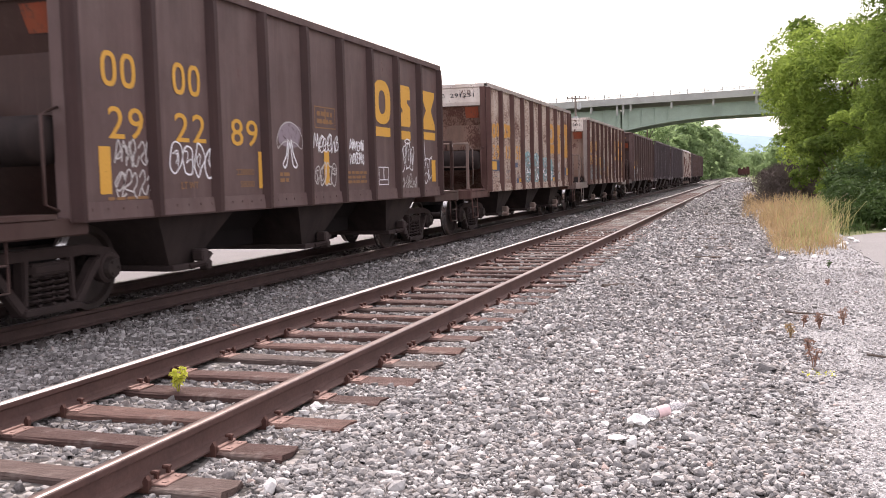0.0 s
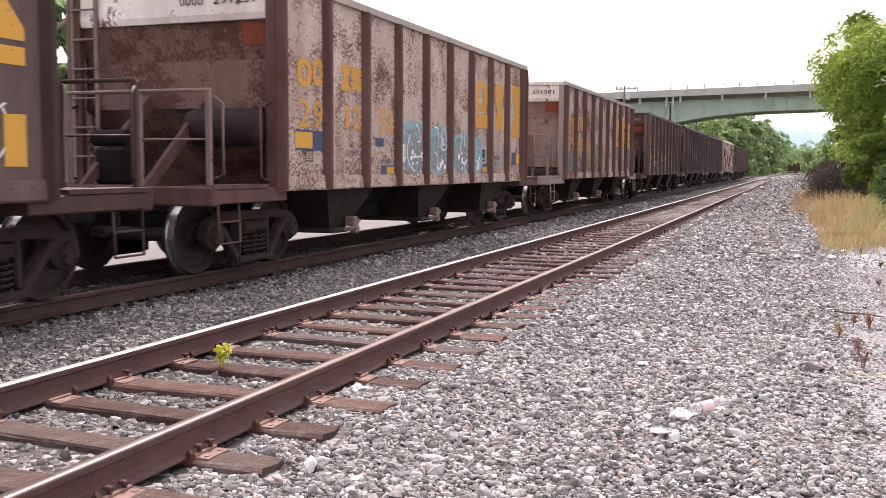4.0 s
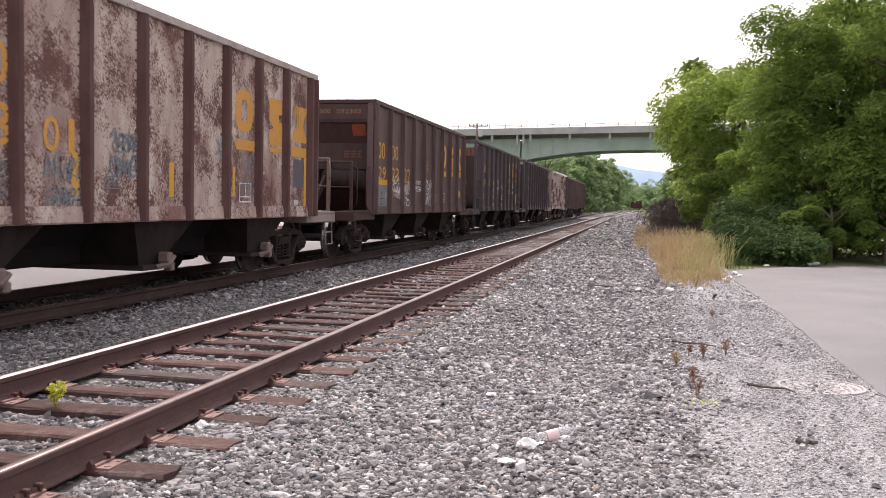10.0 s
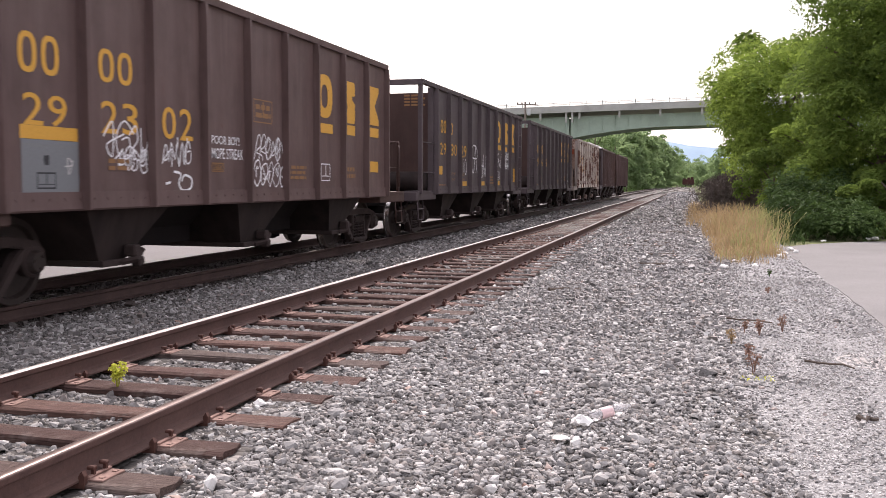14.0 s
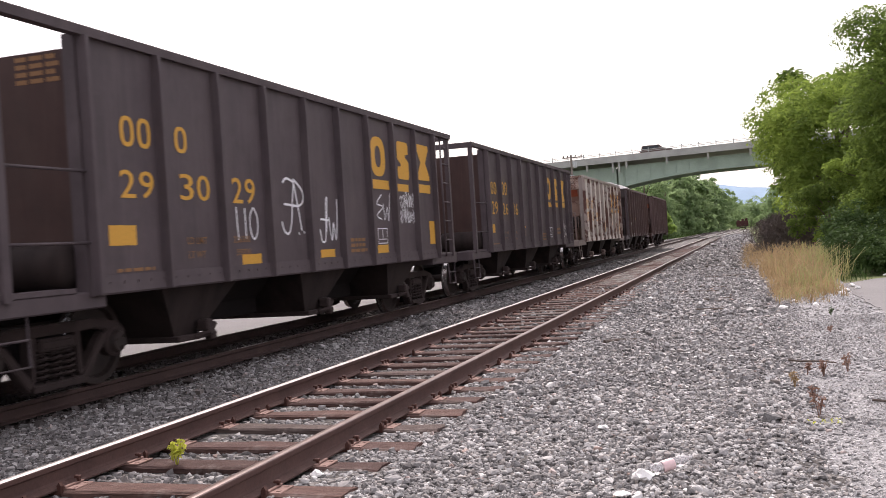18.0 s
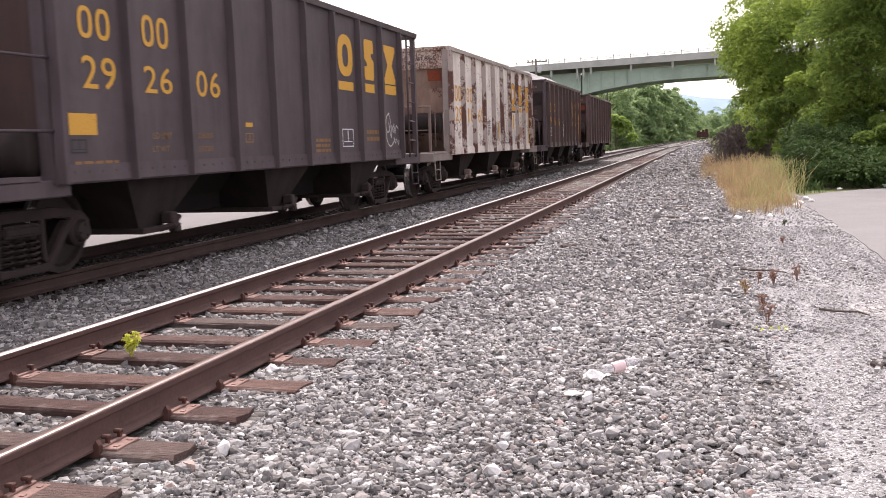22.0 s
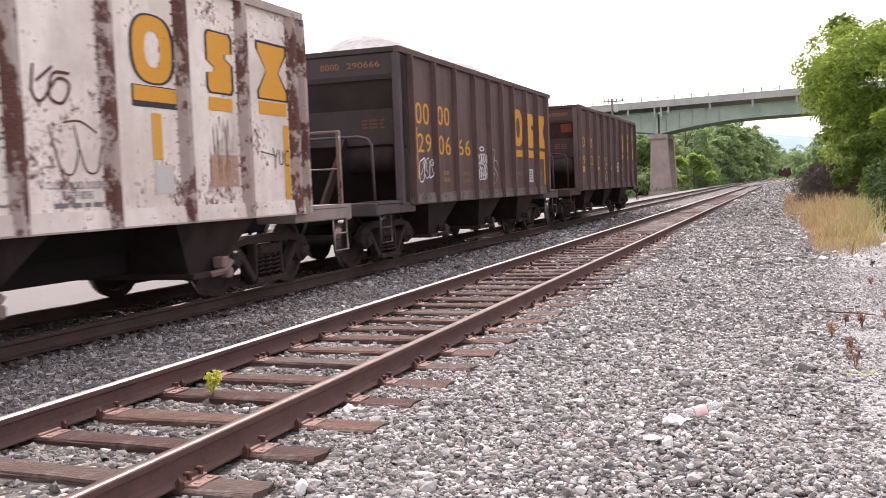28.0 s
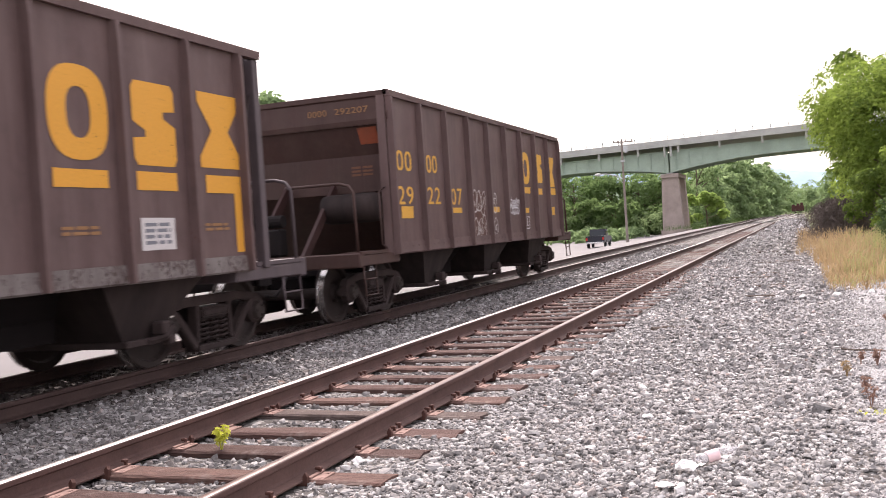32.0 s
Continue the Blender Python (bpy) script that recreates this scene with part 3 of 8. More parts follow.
def tie_mesh(rnd):
    """A weathered wooden tie with split, uneven edges, 2.6 m long."""
    bm = bmesh.new()
    xs = [-1.3, -1.0, -0.5, 0.0, 0.5, 1.0, 1.3]
    rings = []
    for x in xs:
        e = lambda s=0.008: rnd.uniform(-s, s)
        rings.append([bm.verts.new((x + (e(0.015) if abs(x) > 1.2 else 0), y + e(), z + e(0.005))) for y, z in ((-0.115, -0.16), (0.115, -0.16), (0.118, -0.012), (0.105, 0.0), (0.02, 0.001), (-0.1, 0.0), (-0.118, -0.014))])
    for a, b in zip(rings, rings[1:]):
        for i in range(7):
            bm.faces.new([a[i], a[(i + 1) % 7], b[(i + 1) % 7], b[i]])
    bm.faces.new(rings[0])
    bm.faces.new(rings[-1][::-1])
    bmesh.ops.recalc_face_normals(bm, faces=bm.faces[:])
    me = bpy.data.meshes.new("tie")
    bm.to_mesh(me)
    bm.free()
    me.materials.append(M_TIE)
    return me


def plate_mesh():
    """A rolled tie plate with raised shoulders and spike holes' rims."""
    bm = bmesh.new()
    box(bm, -0.17, 0.17, -0.095, 0.095, 0.0, 0.012, chamfer=0.003)
    box(bm, 0.072, 0.095, -0.095, 0.095, 0.011, 0.026, chamfer=0.004)
    box(bm, -0.095, -0.072, -0.095, 0.095, 0.011, 0.026, chamfer=0.004)
    for sx in (-0.14, 0.14):
        for sy in (-0.055, 0.055):
            box(bm, sx - 0.012, sx + 0.012, sy - 0.012, sy + 0.012, 0.011, 0.016)
    me = bpy.data.meshes.new("tie_plate")
    bm.to_mesh(me)
    bm.free()
    me.materials.append(M_PLATE)
    return me


def spike_mesh():
    bm = bmesh.new()
    box(bm, -0.009, 0.009, -0.009, 0.009, 0.0, 0.03)
    box(bm, -0.03, 0.014, -0.016, 0.016, 0.028, 0.048, chamfer=0.005)
    me = bpy.data.meshes.new("spike")
    bm.to_mesh(me)
    bm.free()
    me.materials.append(M_SPIKE)
    return me


def anchor_mesh():
    """A rail anchor: a bent steel clip gripping the rail's foot."""
    bm = bmesh.new()
    prism(bm, [(-0.095, -0.03), (0.095, -0.03), (0.1, 0.03), (0.085, 0.055), (0.066, 0.03), (0.066, -0.008), (-0.066, -0.008), (-0.066, 0.03), (-0.085, 0.055), (-0.1, 0.03)], "y", -0.014, 0.014)
    me = bpy.data.meshes.new("rail_anchor")
    bm.to_mesh(me)
    bm.free()
    me.materials.append(M_SPIKE)
    return me


TIES = [tie_mesh(random.Random(50 + i)) for i in range(6)]
PLATE, SPIKE, ANCHOR = plate_mesh(), spike_mesh(), anchor_mesh()


def put(name, me, parent, m):
    ob = new(name, me)
    ob.parent = parent
    ob.matrix_local = m
    return ob


def track(name, xc, dz, tie_to, plate_to, spike_to, label, sway, seed, sink=0.0):
    root = empty(name, label, "railway track", kind="structure")
    for i, s in enumerate((-1, 1)):
        rail(xc + s * 0.7525, dz, -128, 330, root, sway, seed + i, M_RAILDARK if sink else None, M_HEADRUST if s > 0 or sink else None)
    rnd = random.Random(seed)
    y = TIE_0 - 17 * TIE_STEP
    while y < tie_to:
        yy = y + rnd.uniform(-0.03, 0.03)
        turn = rnd.uniform(-1.6, 1.6)
        put("tie", TIES[rnd.randrange(6)], root, pose(xc + rnd.uniform(-0.05, 0.05), yy, dz - sink - 0.004 + rnd.uniform(-0.008, 0.004), 0, 0, turn))
        if 1.5 < yy < plate_to:
            for s in (-1, 1):
                xr = xc + s * 0.7525
                put("tie_plate", PLATE, root, pose(xr, yy, dz - 0.009, 0, 0, turn))
                if yy < spike_to:
                    for side in (-1, 1):
                        for sy in (-0.05, 0.05):
                            if rnd.random() < 0.75:
                                put("spike", SPIKE, root, pose(xr + side * 0.085, yy + sy * side, dz - 0.002 + rnd.uniform(0, 0.012), 0, 0, 0 if side > 0 else 180))
                    if rnd.random() < 0.7:
                        put("rail_anchor", ANCHOR, root, pose(xr, yy + 0.13 * rnd.choice((-1, 1)), dz, 0, 0, rnd.uniform(-3, 3)))
        y += TIE_STEP
    return root


MAIN_X, MAIN_Z = -3.85, 0.012
track("siding_track", 0.0, 0.0, 75, 34, 24, "rusty siding track with worn wooden ties", 0.02, 11)
track("main_track", MAIN_X, MAIN_Z - 0.0, 60, 0, 0, "main-line track with rust-brown rails and buried ties", 0.012, 23, 0.05)


def crossing_rails():
    """The diverging rails of the far turnout, where the siding joins the other tracks."""
    root = empty("turnout", "far turnout rails curving across the tracks", "railway track", kind="structure")
    for off in (-0.75, 0.75):
        bm = bmesh.new()
        pts = [(2.7 * float(smooth((y - 118) / 110.0)) + off, y, 0.1) for y in range(118, 331, 8)]
        tube(bm, pts, 0.065, 6)
        part("rail", bm, M_RAILTOP, root)


crossing_rails()


# ---------------------------------------------------------------- road bridge
BR_Y, BR_X, GRADE = 140.0, -13.9, 0.022


def bridge():
    root = empty("road_bridge", "green steel girder road bridge on concrete piers", "bridge", kind="")
    tilt = pose(BR_X, BR_Y, 0) @ Matrix(((1, 0, 0, 0), (0, 1, 0, 0), (GRADE, 0, 1, 0), (0, 0, 0, 1)))

    def place(name, bm, mat, parent=root, label=""):
        for v in bm.verts:
            v.co = tilt @ v.co
        return part(name, bm, mat, parent, label)

    x0, x1 = -350.0, 350.0
    d0, d1 = -62.0, 66.0
    bm = bmesh.new()
    box(bm, x0, x1, -0.2, 11.2, 11.75, 12.1)
    deck = place("deck", bm, M_DECK)
    for y0, y1 in ((-0.35, 0.0), (11.0, 11.35)):
        bm = bmesh.new()
        prism(bm, [(y0, 11.65), (y1, 11.65), (y1 - 0.03, 12.62), (y0 + 0.05, 12.62)], "x", x0, x1)
        place("parapet", bm, M_DECK, deck)
    for i in range(int((d1 - d0) / 2.35)):
        bm = bmesh.new()
        x = d0 + 1 + 2.35 * i
        box(bm, x - 0.05, x + 0.05, -0.22, -0.12, 12.6, 13.3)
        place("rail_post", bm, M_GIRDER_D, deck)
    for z in (12.85, 13.05):
        bm = bmesh.new()
        tube(bm, [(x0, -0.17, z), (x1, -0.17, z)], 0.035, 5)
        place("guard_rail", bm, M_GIRDER_D, deck)
    piers = [-340.0, -292.0, -244.0, -196.0, -148.0, -97.0, -48.0, 0.0, 44.0, 92.0, 140.0, 188.0, 236.0, 284.0, 332.0]
    top = 11.05

    def bottom(x):
        near = min(abs(x - p) for p in piers)
        return 9.25 - 1.35 * max(0.0, 1 - near / 14.5) ** 2

    for gy, near in ((1.0, True), (4.0, False), (7.0, False), (10.0, False)):
        for a, b in zip([x0] + [p + 0.12 for p in piers], [p - 0.12 for p in piers] + [x1]):
            bm = bmesh.new()
            k = 24
            lo = [a + (b - a) * i / k for i in range(k + 1)]
            outline = [(x, bottom(x)) for x in lo] + [(b, top), (a, top)]
            prism(bm, outline, "y", gy - 0.03, gy + 0.03)
            girder = place("girder", bm, M_GIRDER)
            if not near or b < d0 or a > d1:
                continue
            for zf, name in ((None, "bottom_flange"), (top, "top_flange")):
                bm = bmesh.new()
                edge = [(p, bottom(p) if zf is None else zf) for p in lo]
                prism(bm, [(p, z - 0.05) for p, z in edge] + [(p, z + 0.03) for p, z in edge[::-1]], "y", gy - 0.28, gy + 0.28)
                place(name, bm, M_GIRDER, girder)
            x = a + 0.9
            while x < b - 0.4:
                bm = bmesh.new()
                box(bm, x - 0.04, x + 0.04, gy - 0.2, gy - 0.03, bottom(x), top)
                place("stiffener", bm, M_GIRDER, girder)
                x += 1.85
    x = -56.0
    while x < d1:
        bm = bmesh.new()
        box(bm, x - 0.14, x + 0.14, -0.12, 0.18, 10.7, 11.75)
        prism(bm, [(0.18, 11.7), (1.0, 11.7), (1.0, 11.0), (0.18, 11.5)], "x", x - 0.1, x + 0.1)
        place("deck_bracket", bm, M_DECK)
        x += 5.75
    for off in (-0.45, 0.45):
        bm = bmesh.new()
        box(bm, off - 0.13, off + 0.13, -0.15, 0.2, 10.2, 11.75)
        place("joint_bracket", bm, M_DECK)
    for p in piers:
        bm = bmesh.new()
        box(bm, p - 1.6, p + 1.7, 0.2, 10.4, -8.0, -0.3)
        pier = place("pier", bm, M_CONC, root, "stained concrete pier")
        for c in (1.2, 9.2):
            bm = bmesh.new()
            prism(bm, [(p - 1.45, -2.0), (p + 1.6, -2.0), (p + 1.15, 7.3), (p - 1.15, 7.3)], "y", c - 0.7, c + 0.9)
            place("pier_column", bm, M_CONC, pier)
        bm = bmesh.new()
        box(bm, p - 1.25, p + 1.25, 0.2, 10.6, 7.2, 7.75)
        place("pier_cap", bm, M_CONC, pier)
        bm = bmesh.new()
        for gy in (1.0, 4.0, 7.0, 10.0):
            box(bm, p - 0.5, p + 0.5, gy - 0.3, gy + 0.3, 7.74, 7.9)
        place("bearing", bm, M_GIRDER_D, pier)


bridge()


# ---------------------------------------------------------------- far hills and woods
def ridge(name, y, x0, x1, heights, material, label, category, seed, depth=60.0, crest=0.06):
    """A far wooded rise with an uneven crest, sloping back."""
    rnd = random.Random(seed)
    n = 160
    top, mid, bot = [], [], []
    bm = bmesh.new()
    for i in range(n + 1):
        x = x0 + (x1 - x0) * i / n
        u = i / n * (len(heights) - 1)
        k = min(int(u), len(heights) - 2)
        h = heights[k] + (heights[k + 1] - heights[k]) * (u - k)
        h *= 1 + crest * rnd.uniform(-1, 1)
        top.append(bm.verts.new((x, y + depth, h)))
        mid.append(bm.verts.new((x + rnd.uniform(-1, 1), y + depth * 0.4, h * rnd.uniform(0.55, 0.75))))
        bot.append(bm.verts.new((x, y, -2)))
    for i in range(n):
        bm.faces.new([bot[i], bot[i + 1], mid[i + 1], mid[i]])
        bm.faces.new([mid[i], mid[i + 1], top[i + 1], top[i]])
    return tagged(part(name, bm, material, smooth=True), label, category, kind="structure")


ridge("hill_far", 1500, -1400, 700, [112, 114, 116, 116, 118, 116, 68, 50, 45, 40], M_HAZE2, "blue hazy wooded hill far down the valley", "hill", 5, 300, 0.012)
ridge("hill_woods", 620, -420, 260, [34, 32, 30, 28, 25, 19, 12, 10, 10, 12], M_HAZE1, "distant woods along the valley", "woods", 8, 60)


# ---------------------------------------------------------------- hopper cars
M_DARKBROWN = make_car_paint("paint_dark_brown", (0.09, 0.054, 0.051), (0.085, 0.032, 0.025), 0.42, 0.5, dust=(0.15, 0.102, 0.095))
M_RIBDARK = make_car_paint("rib_dark_brown", (0.036, 0.0155, 0.0145), (0.062, 0.024, 0.019), 0.4, 0.4, dust=(0.068, 0.036, 0.032))
M_RIBGREY = make_car_paint("rib_dark_grey", (0.024, 0.017, 0.019), (0.04, 0.02, 0.018), 0.1, 0.25, dust=(0.06, 0.046, 0.044))
M_DARKGREY = make_car_paint("paint_dark_grey", (0.069, 0.052, 0.0575), (0.07, 0.036, 0.028), 0.18, 0.4, dust=(0.115, 0.09, 0.092))
# car ends: reddish brown and grey, darkened to hold the shade on end faces
M_ENDSHADE = make_car_paint("end_brown_shaded", (0.05, 0.024, 0.0205), (0.06, 0.026, 0.02), 0.3, 0.3, dust=(0.08, 0.052, 0.044))
M_ENDSHADE_GREY = make_car_paint("end_grey_shaded", (0.038, 0.027, 0.027), (0.042, 0.02, 0.016), 0.25, 0.4, dust=(0.064, 0.047, 0.045))
M_RUSTWHITE = make_car_paint("paint_rusted_white", (0.57, 0.475, 0.405), (0.11, 0.046, 0.032), 0.8, 0.4, 0.75, (0.34, 0.225, 0.175), 40.0, 0.6, 0.35)
M_RUSTTAN = make_car_paint("paint_rusted_tan", (0.6, 0.51, 0.44), (0.112, 0.05, 0.04), 0.83, 0.5, 0.75, (0.25, 0.14, 0.11), 50.0, 0.5, 0.88)
M_OLDWHITE = make_car_paint("paint_old_white", (0.76, 0.7, 0.645), (0.12, 0.06, 0.046), 0.62, 0.4, 0.65, (0.52, 0.42, 0.365), 24.0, 0.5, 0.25)
M_RIBWHITE = make_car_paint("rib_half_rusted", (0.4, 0.345, 0.315), (0.1, 0.045, 0.036), 0.84, 0.6, 0.75, (0.3, 0.21, 0.18), 12.0, 0.35)
M_SILL = make_car_paint("sill_scuffed", (0.11, 0.088, 0.083), (0.055, 0.036, 0.033), 0.74, 0.4, 0.6, (0.26, 0.235, 0.225), 30.0, 0.6)
# rust, toned down to include the shade under the overhanging end panel
M_SLOPE = make_car_paint("slope_rust_shaded", (0.16, 0.1, 0.077), (0.085, 0.036, 0.026), 0.82, 0.9, 0.75, (0.22, 0.13, 0.1), 30.0, 0.4)
M_SLOPETAN = make_car_paint("slope_tan", (0.34, 0.25, 0.2), (0.1, 0.045, 0.033), 0.66, 0.8, 0.75, (0.2, 0.115, 0.085), 30.0, 0.35, 0.6)
M_HANDRAIL = make_car_paint("handrail_rust", (0.18, 0.125, 0.108), (0.06, 0.027, 0.022), 0.62, 0.3, 0.75, (0.28, 0.22, 0.19), 18.0, 0.5)
M_TOPPALE = make_car_paint("top_rail_pale", (0.42, 0.37, 0.34), (0.12, 0.065, 0.052), 0.6, 0.4, 0.75, (0.3, 0.23, 0.2), 30.0, 0.6)
M_RIBRUST = make_car_paint("rib_rust", (0.08, 0.038, 0.033), (0.18, 0.11, 0.095), 0.36, 0.5, 0.8, (0.15, 0.09, 0.075), 40.0, 0.6)
# underframe and chutes: grime, blackened further to carry the shade below the car
M_UNDER = simple("underframe_grime_shade", (0.009, 0.0058, 0.006), 0.9, 0, 0.35, 2.5, 0.3, 0.006)
M_CHUTE = make_car_paint("chute_grime_shade", (0.0145, 0.0088, 0.0085), (0.011, 0.006, 0.005), 0.45, 0.6, 0.85, (0.043, 0.029, 0.026))
M_TRUCK = simple("truck_dust_brown", (0.037, 0.025, 0.0235), 0.9, 0, 0.35, 5, 0.4, 0.005)
M_WHEEL = simple("wheel_steel", (0.03, 0.021, 0.019), 0.6, 0.15, 0.3, 6, 0.2, 0.003)
M_TREAD = simple("wheel_tread", (0.55, 0.53, 0.52), 0.25, 0.9, 0.1, 10, 0.05, 0.001)
M_LOAD = simple("aggregate_load", (0.42, 0.41, 0.41), 0.95, 0, 0.3, 6, 0.8, 0.04)
M_BAREWHITE = make_car_paint("platform_white", (0.27, 0.22, 0.2), (0.1, 0.05, 0.035), 0.5, 0.4, 0.7)
M_ORANGE_END = make_car_paint("end_orange", (0.26, 0.055, 0.024), (0.13, 0.05, 0.035), 0.7, 0.5, 0.7, (0.2, 0.075, 0.04), 30.0, 0.5)

R_WHEEL = 0.457
Z_RAIL = MAIN_Z + 0.170


def mesh_of(bm, name, mats):
    me = bpy.data.meshes.new(name)
    bm.normal_update()
    bm.to_mesh(me)
    bm.free()
    for m in mats if isinstance(mats, (list, tuple)) else (mats,):
        me.materials.append(m)
    return me


def wheelset_mesh():
    bm = bmesh.new()
    for s in (-1, 1):
        prof = [(0.06, -0.07), (0.13, -0.075), (0.15, -0.02), (0.36, -0.015), (0.385, -0.062), (0.475, -0.062), (0.484, -0.04), (0.468, -0.028), (0.457, -0.022), (0.452, 0.07), (0.39, 0.072), (0.365, 0.02), (0.15, 0.03), (0.13, 0.085), (0.06, 0.09)]
        fs = disc_ring(bm, [(r, s * (0.7525 + o)) for r, o in prof], "x", (0, 0, 0), 28)
        for i, f in enumerate(fs):
            if 7 * 28 <= i < 9 * 28:
                f.material_index = 1
    disc_ring(bm, [(0.075, -1.05), (0.085, -0.6), (0.085, 0.6), (0.075, 1.05)], "x", (0, 0, 0), 14)
    for s in (-1, 1):
        for k in range(3):
            a = 2 * math.pi * k / 3
            disc_ring(bm, [(0.018, s * 1.135), (0.018, s * 1.155)], "x", (0, 0.07 * math.cos(a), 0.07 * math.sin(a)), 6)
        disc_ring(bm, [(0.12, s * 1.0), (0.125, s * 1.1), (0.1, s * 1.14)], "x", (0, 0, 0), 16)
    return mesh_of(bm, "wheelset", (M_WHEEL, M_TREAD))


def side_frame_mesh():
    """Cast side frame: arched top bar, dipping bottom bar, columns, pedestals over the bearings."""
    bm = bmesh.new()
    a, b = 0.955, 1.075
    prism(bm, [(-1.08, 0.56), (-0.98, 0.66), (-0.6, 0.735), (0.6, 0.735), (0.98, 0.66), (1.08, 0.56), (1.04, 0.53), (0.72, 0.6), (0.56, 0.625), (-0.56, 0.625), (-0.72, 0.6), (-1.04, 0.53)], "x", a, b)
    for s in (-1, 1):
        prism(bm, [(s * 0.74, 0.6), (s * 0.66, 0.56), (s * 0.30, 0.145), (s * 0.34, 0.10), (s * 0.42, 0.12), (s * 0.82, 0.58)], "x", a, b)
        prism(bm, [(s * 0.36, 0.64), (s * 0.27, 0.64), (s * 0.3, 0.2), (s * 0.37, 0.2)], "x", a - 0.02, b - 0.01)
        prism(bm, [(s * 1.06, 0.57), (s * 0.72, 0.62), (s * 0.74, 0.42), (s * 0.79, 0.6), (s * 0.99, 0.58), (s * 1.05, 0.4), (s * 1.1, 0.42)], "x", a, b)
    prism(bm, [(-0.4, 0.1), (0.4, 0.1), (0.38, 0.175), (-0.38, 0.175)], "x", a - 0.05, b + 0.03)
    box(bm, a - 0.03, b + 0.02, -0.27, 0.27, 0.47, 0.6, chamfer=0.02)
    bmesh.ops.bevel(bm, geom=[e for e in bm.edges if e.calc_length() > 0.08], offset=0.014, segments=2, affect="EDGES", clamp_overlap=True)
    for s in (-1, 1):
        disc_ring(bm, [(0.17, 0.96), (0.175, 1.06), (0.15, 1.085), (0.1, 1.095)], "x", (0, s * 0.89, 0.47), 18)
    return mesh_of(bm, "side_frame", M_TRUCK)


def spring_mesh():
    bm = bmesh.new()
    for cy in (-0.19, 0.0, 0.19):
        pts = []
        for k in range(41):
            t = k / 40
            ang = t * 2 * math.pi * 5
            pts.append((1.0 + 0.075 * math.cos(ang), cy + 0.075 * math.sin(ang), 0.18 + 0.28 * t))
        tube(bm, pts, 0.017, 4)
    return mesh_of(bm, "spring", M_TRUCK)


def bolster_mesh():
    bm = bmesh.new()
    prism(bm, [(-1.0, 0.47), (-0.5, 0.40), (0.5, 0.40), (1.0, 0.47), (1.0, 0.6), (0.5, 0.7), (-0.5, 0.7), (-1.0, 0.6)], "y", -0.2, 0.2)
    disc_ring(bm, [(0.18, 0.69), (0.18, 0.78)], "z", (0, 0, 0), 14)
    for s in (-1, 1):
        tube(bm, [(-0.75, s * 0.42, 0.38), (0.75, s * 0.42, 0.38)], 0.035, 6)
        for x in (-0.75, 0.75):
            box(bm, x - 0.05, x + 0.05, s * 0.37 - 0.03, s * 0.37 + 0.05, 0.32, 0.56)
    for s in (-1, 1):
        box(bm, s * 0.8, s * 0.88, -0.31, 0.31, 0.14, 0.62)
    return mesh_of(bm, "bolster", M_UNDER)


def coupler_mesh():
    bm = bmesh.new()
    box(bm, -0.07, 0.07, -0.5, 0.15, -0.09, 0.09, chamfer=0.02)
    prism(bm, [(-0.16, 0.12), (0.1, 0.12), (0.17, 0.22), (0.16, 0.4), (0.06, 0.44), (0.03, 0.34), (0.0, 0.3), (-0.08, 0.32), (-0.14, 0.42), (-0.2, 0.3)], "z", -0.15, 0.15)
    return mesh_of(bm, "coupler", M_UNDER)


W_SET, W_FRAME, W_SPRING, W_BOLSTER, W_COUPLER = wheelset_mesh(), side_frame_mesh(), spring_mesh(), bolster_mesh(), coupler_mesh()
SPINNING = []
N_PANEL = 9
X_SIDE = 1.56


def make_truck(car, y):
    tr = put("truck", W_BOLSTER, car, pose(0, y, 0))
    for s in (1, -1):
        fr = put("side_frame", W_FRAME, tr, pose(0, 0, 0, 0, 0, 0 if s > 0 else 180))
        put("spring", W_SPRING, tr, pose(0, 0, 0, 0, 0, 0 if s > 0 else 180))
    for dy in (-0.89, 0.89):
        ws = put("wheelset", W_SET, tr, pose(0, dy, R_WHEEL))
        SPINNING.append((ws, dy))
    return tr


def bar(car, name, pts, r, mat, n=6, label=""):
    bm = bmesh.new()
    tube(bm, pts, r, n)
    return part(name, bm, mat, car, label, smooth=True)


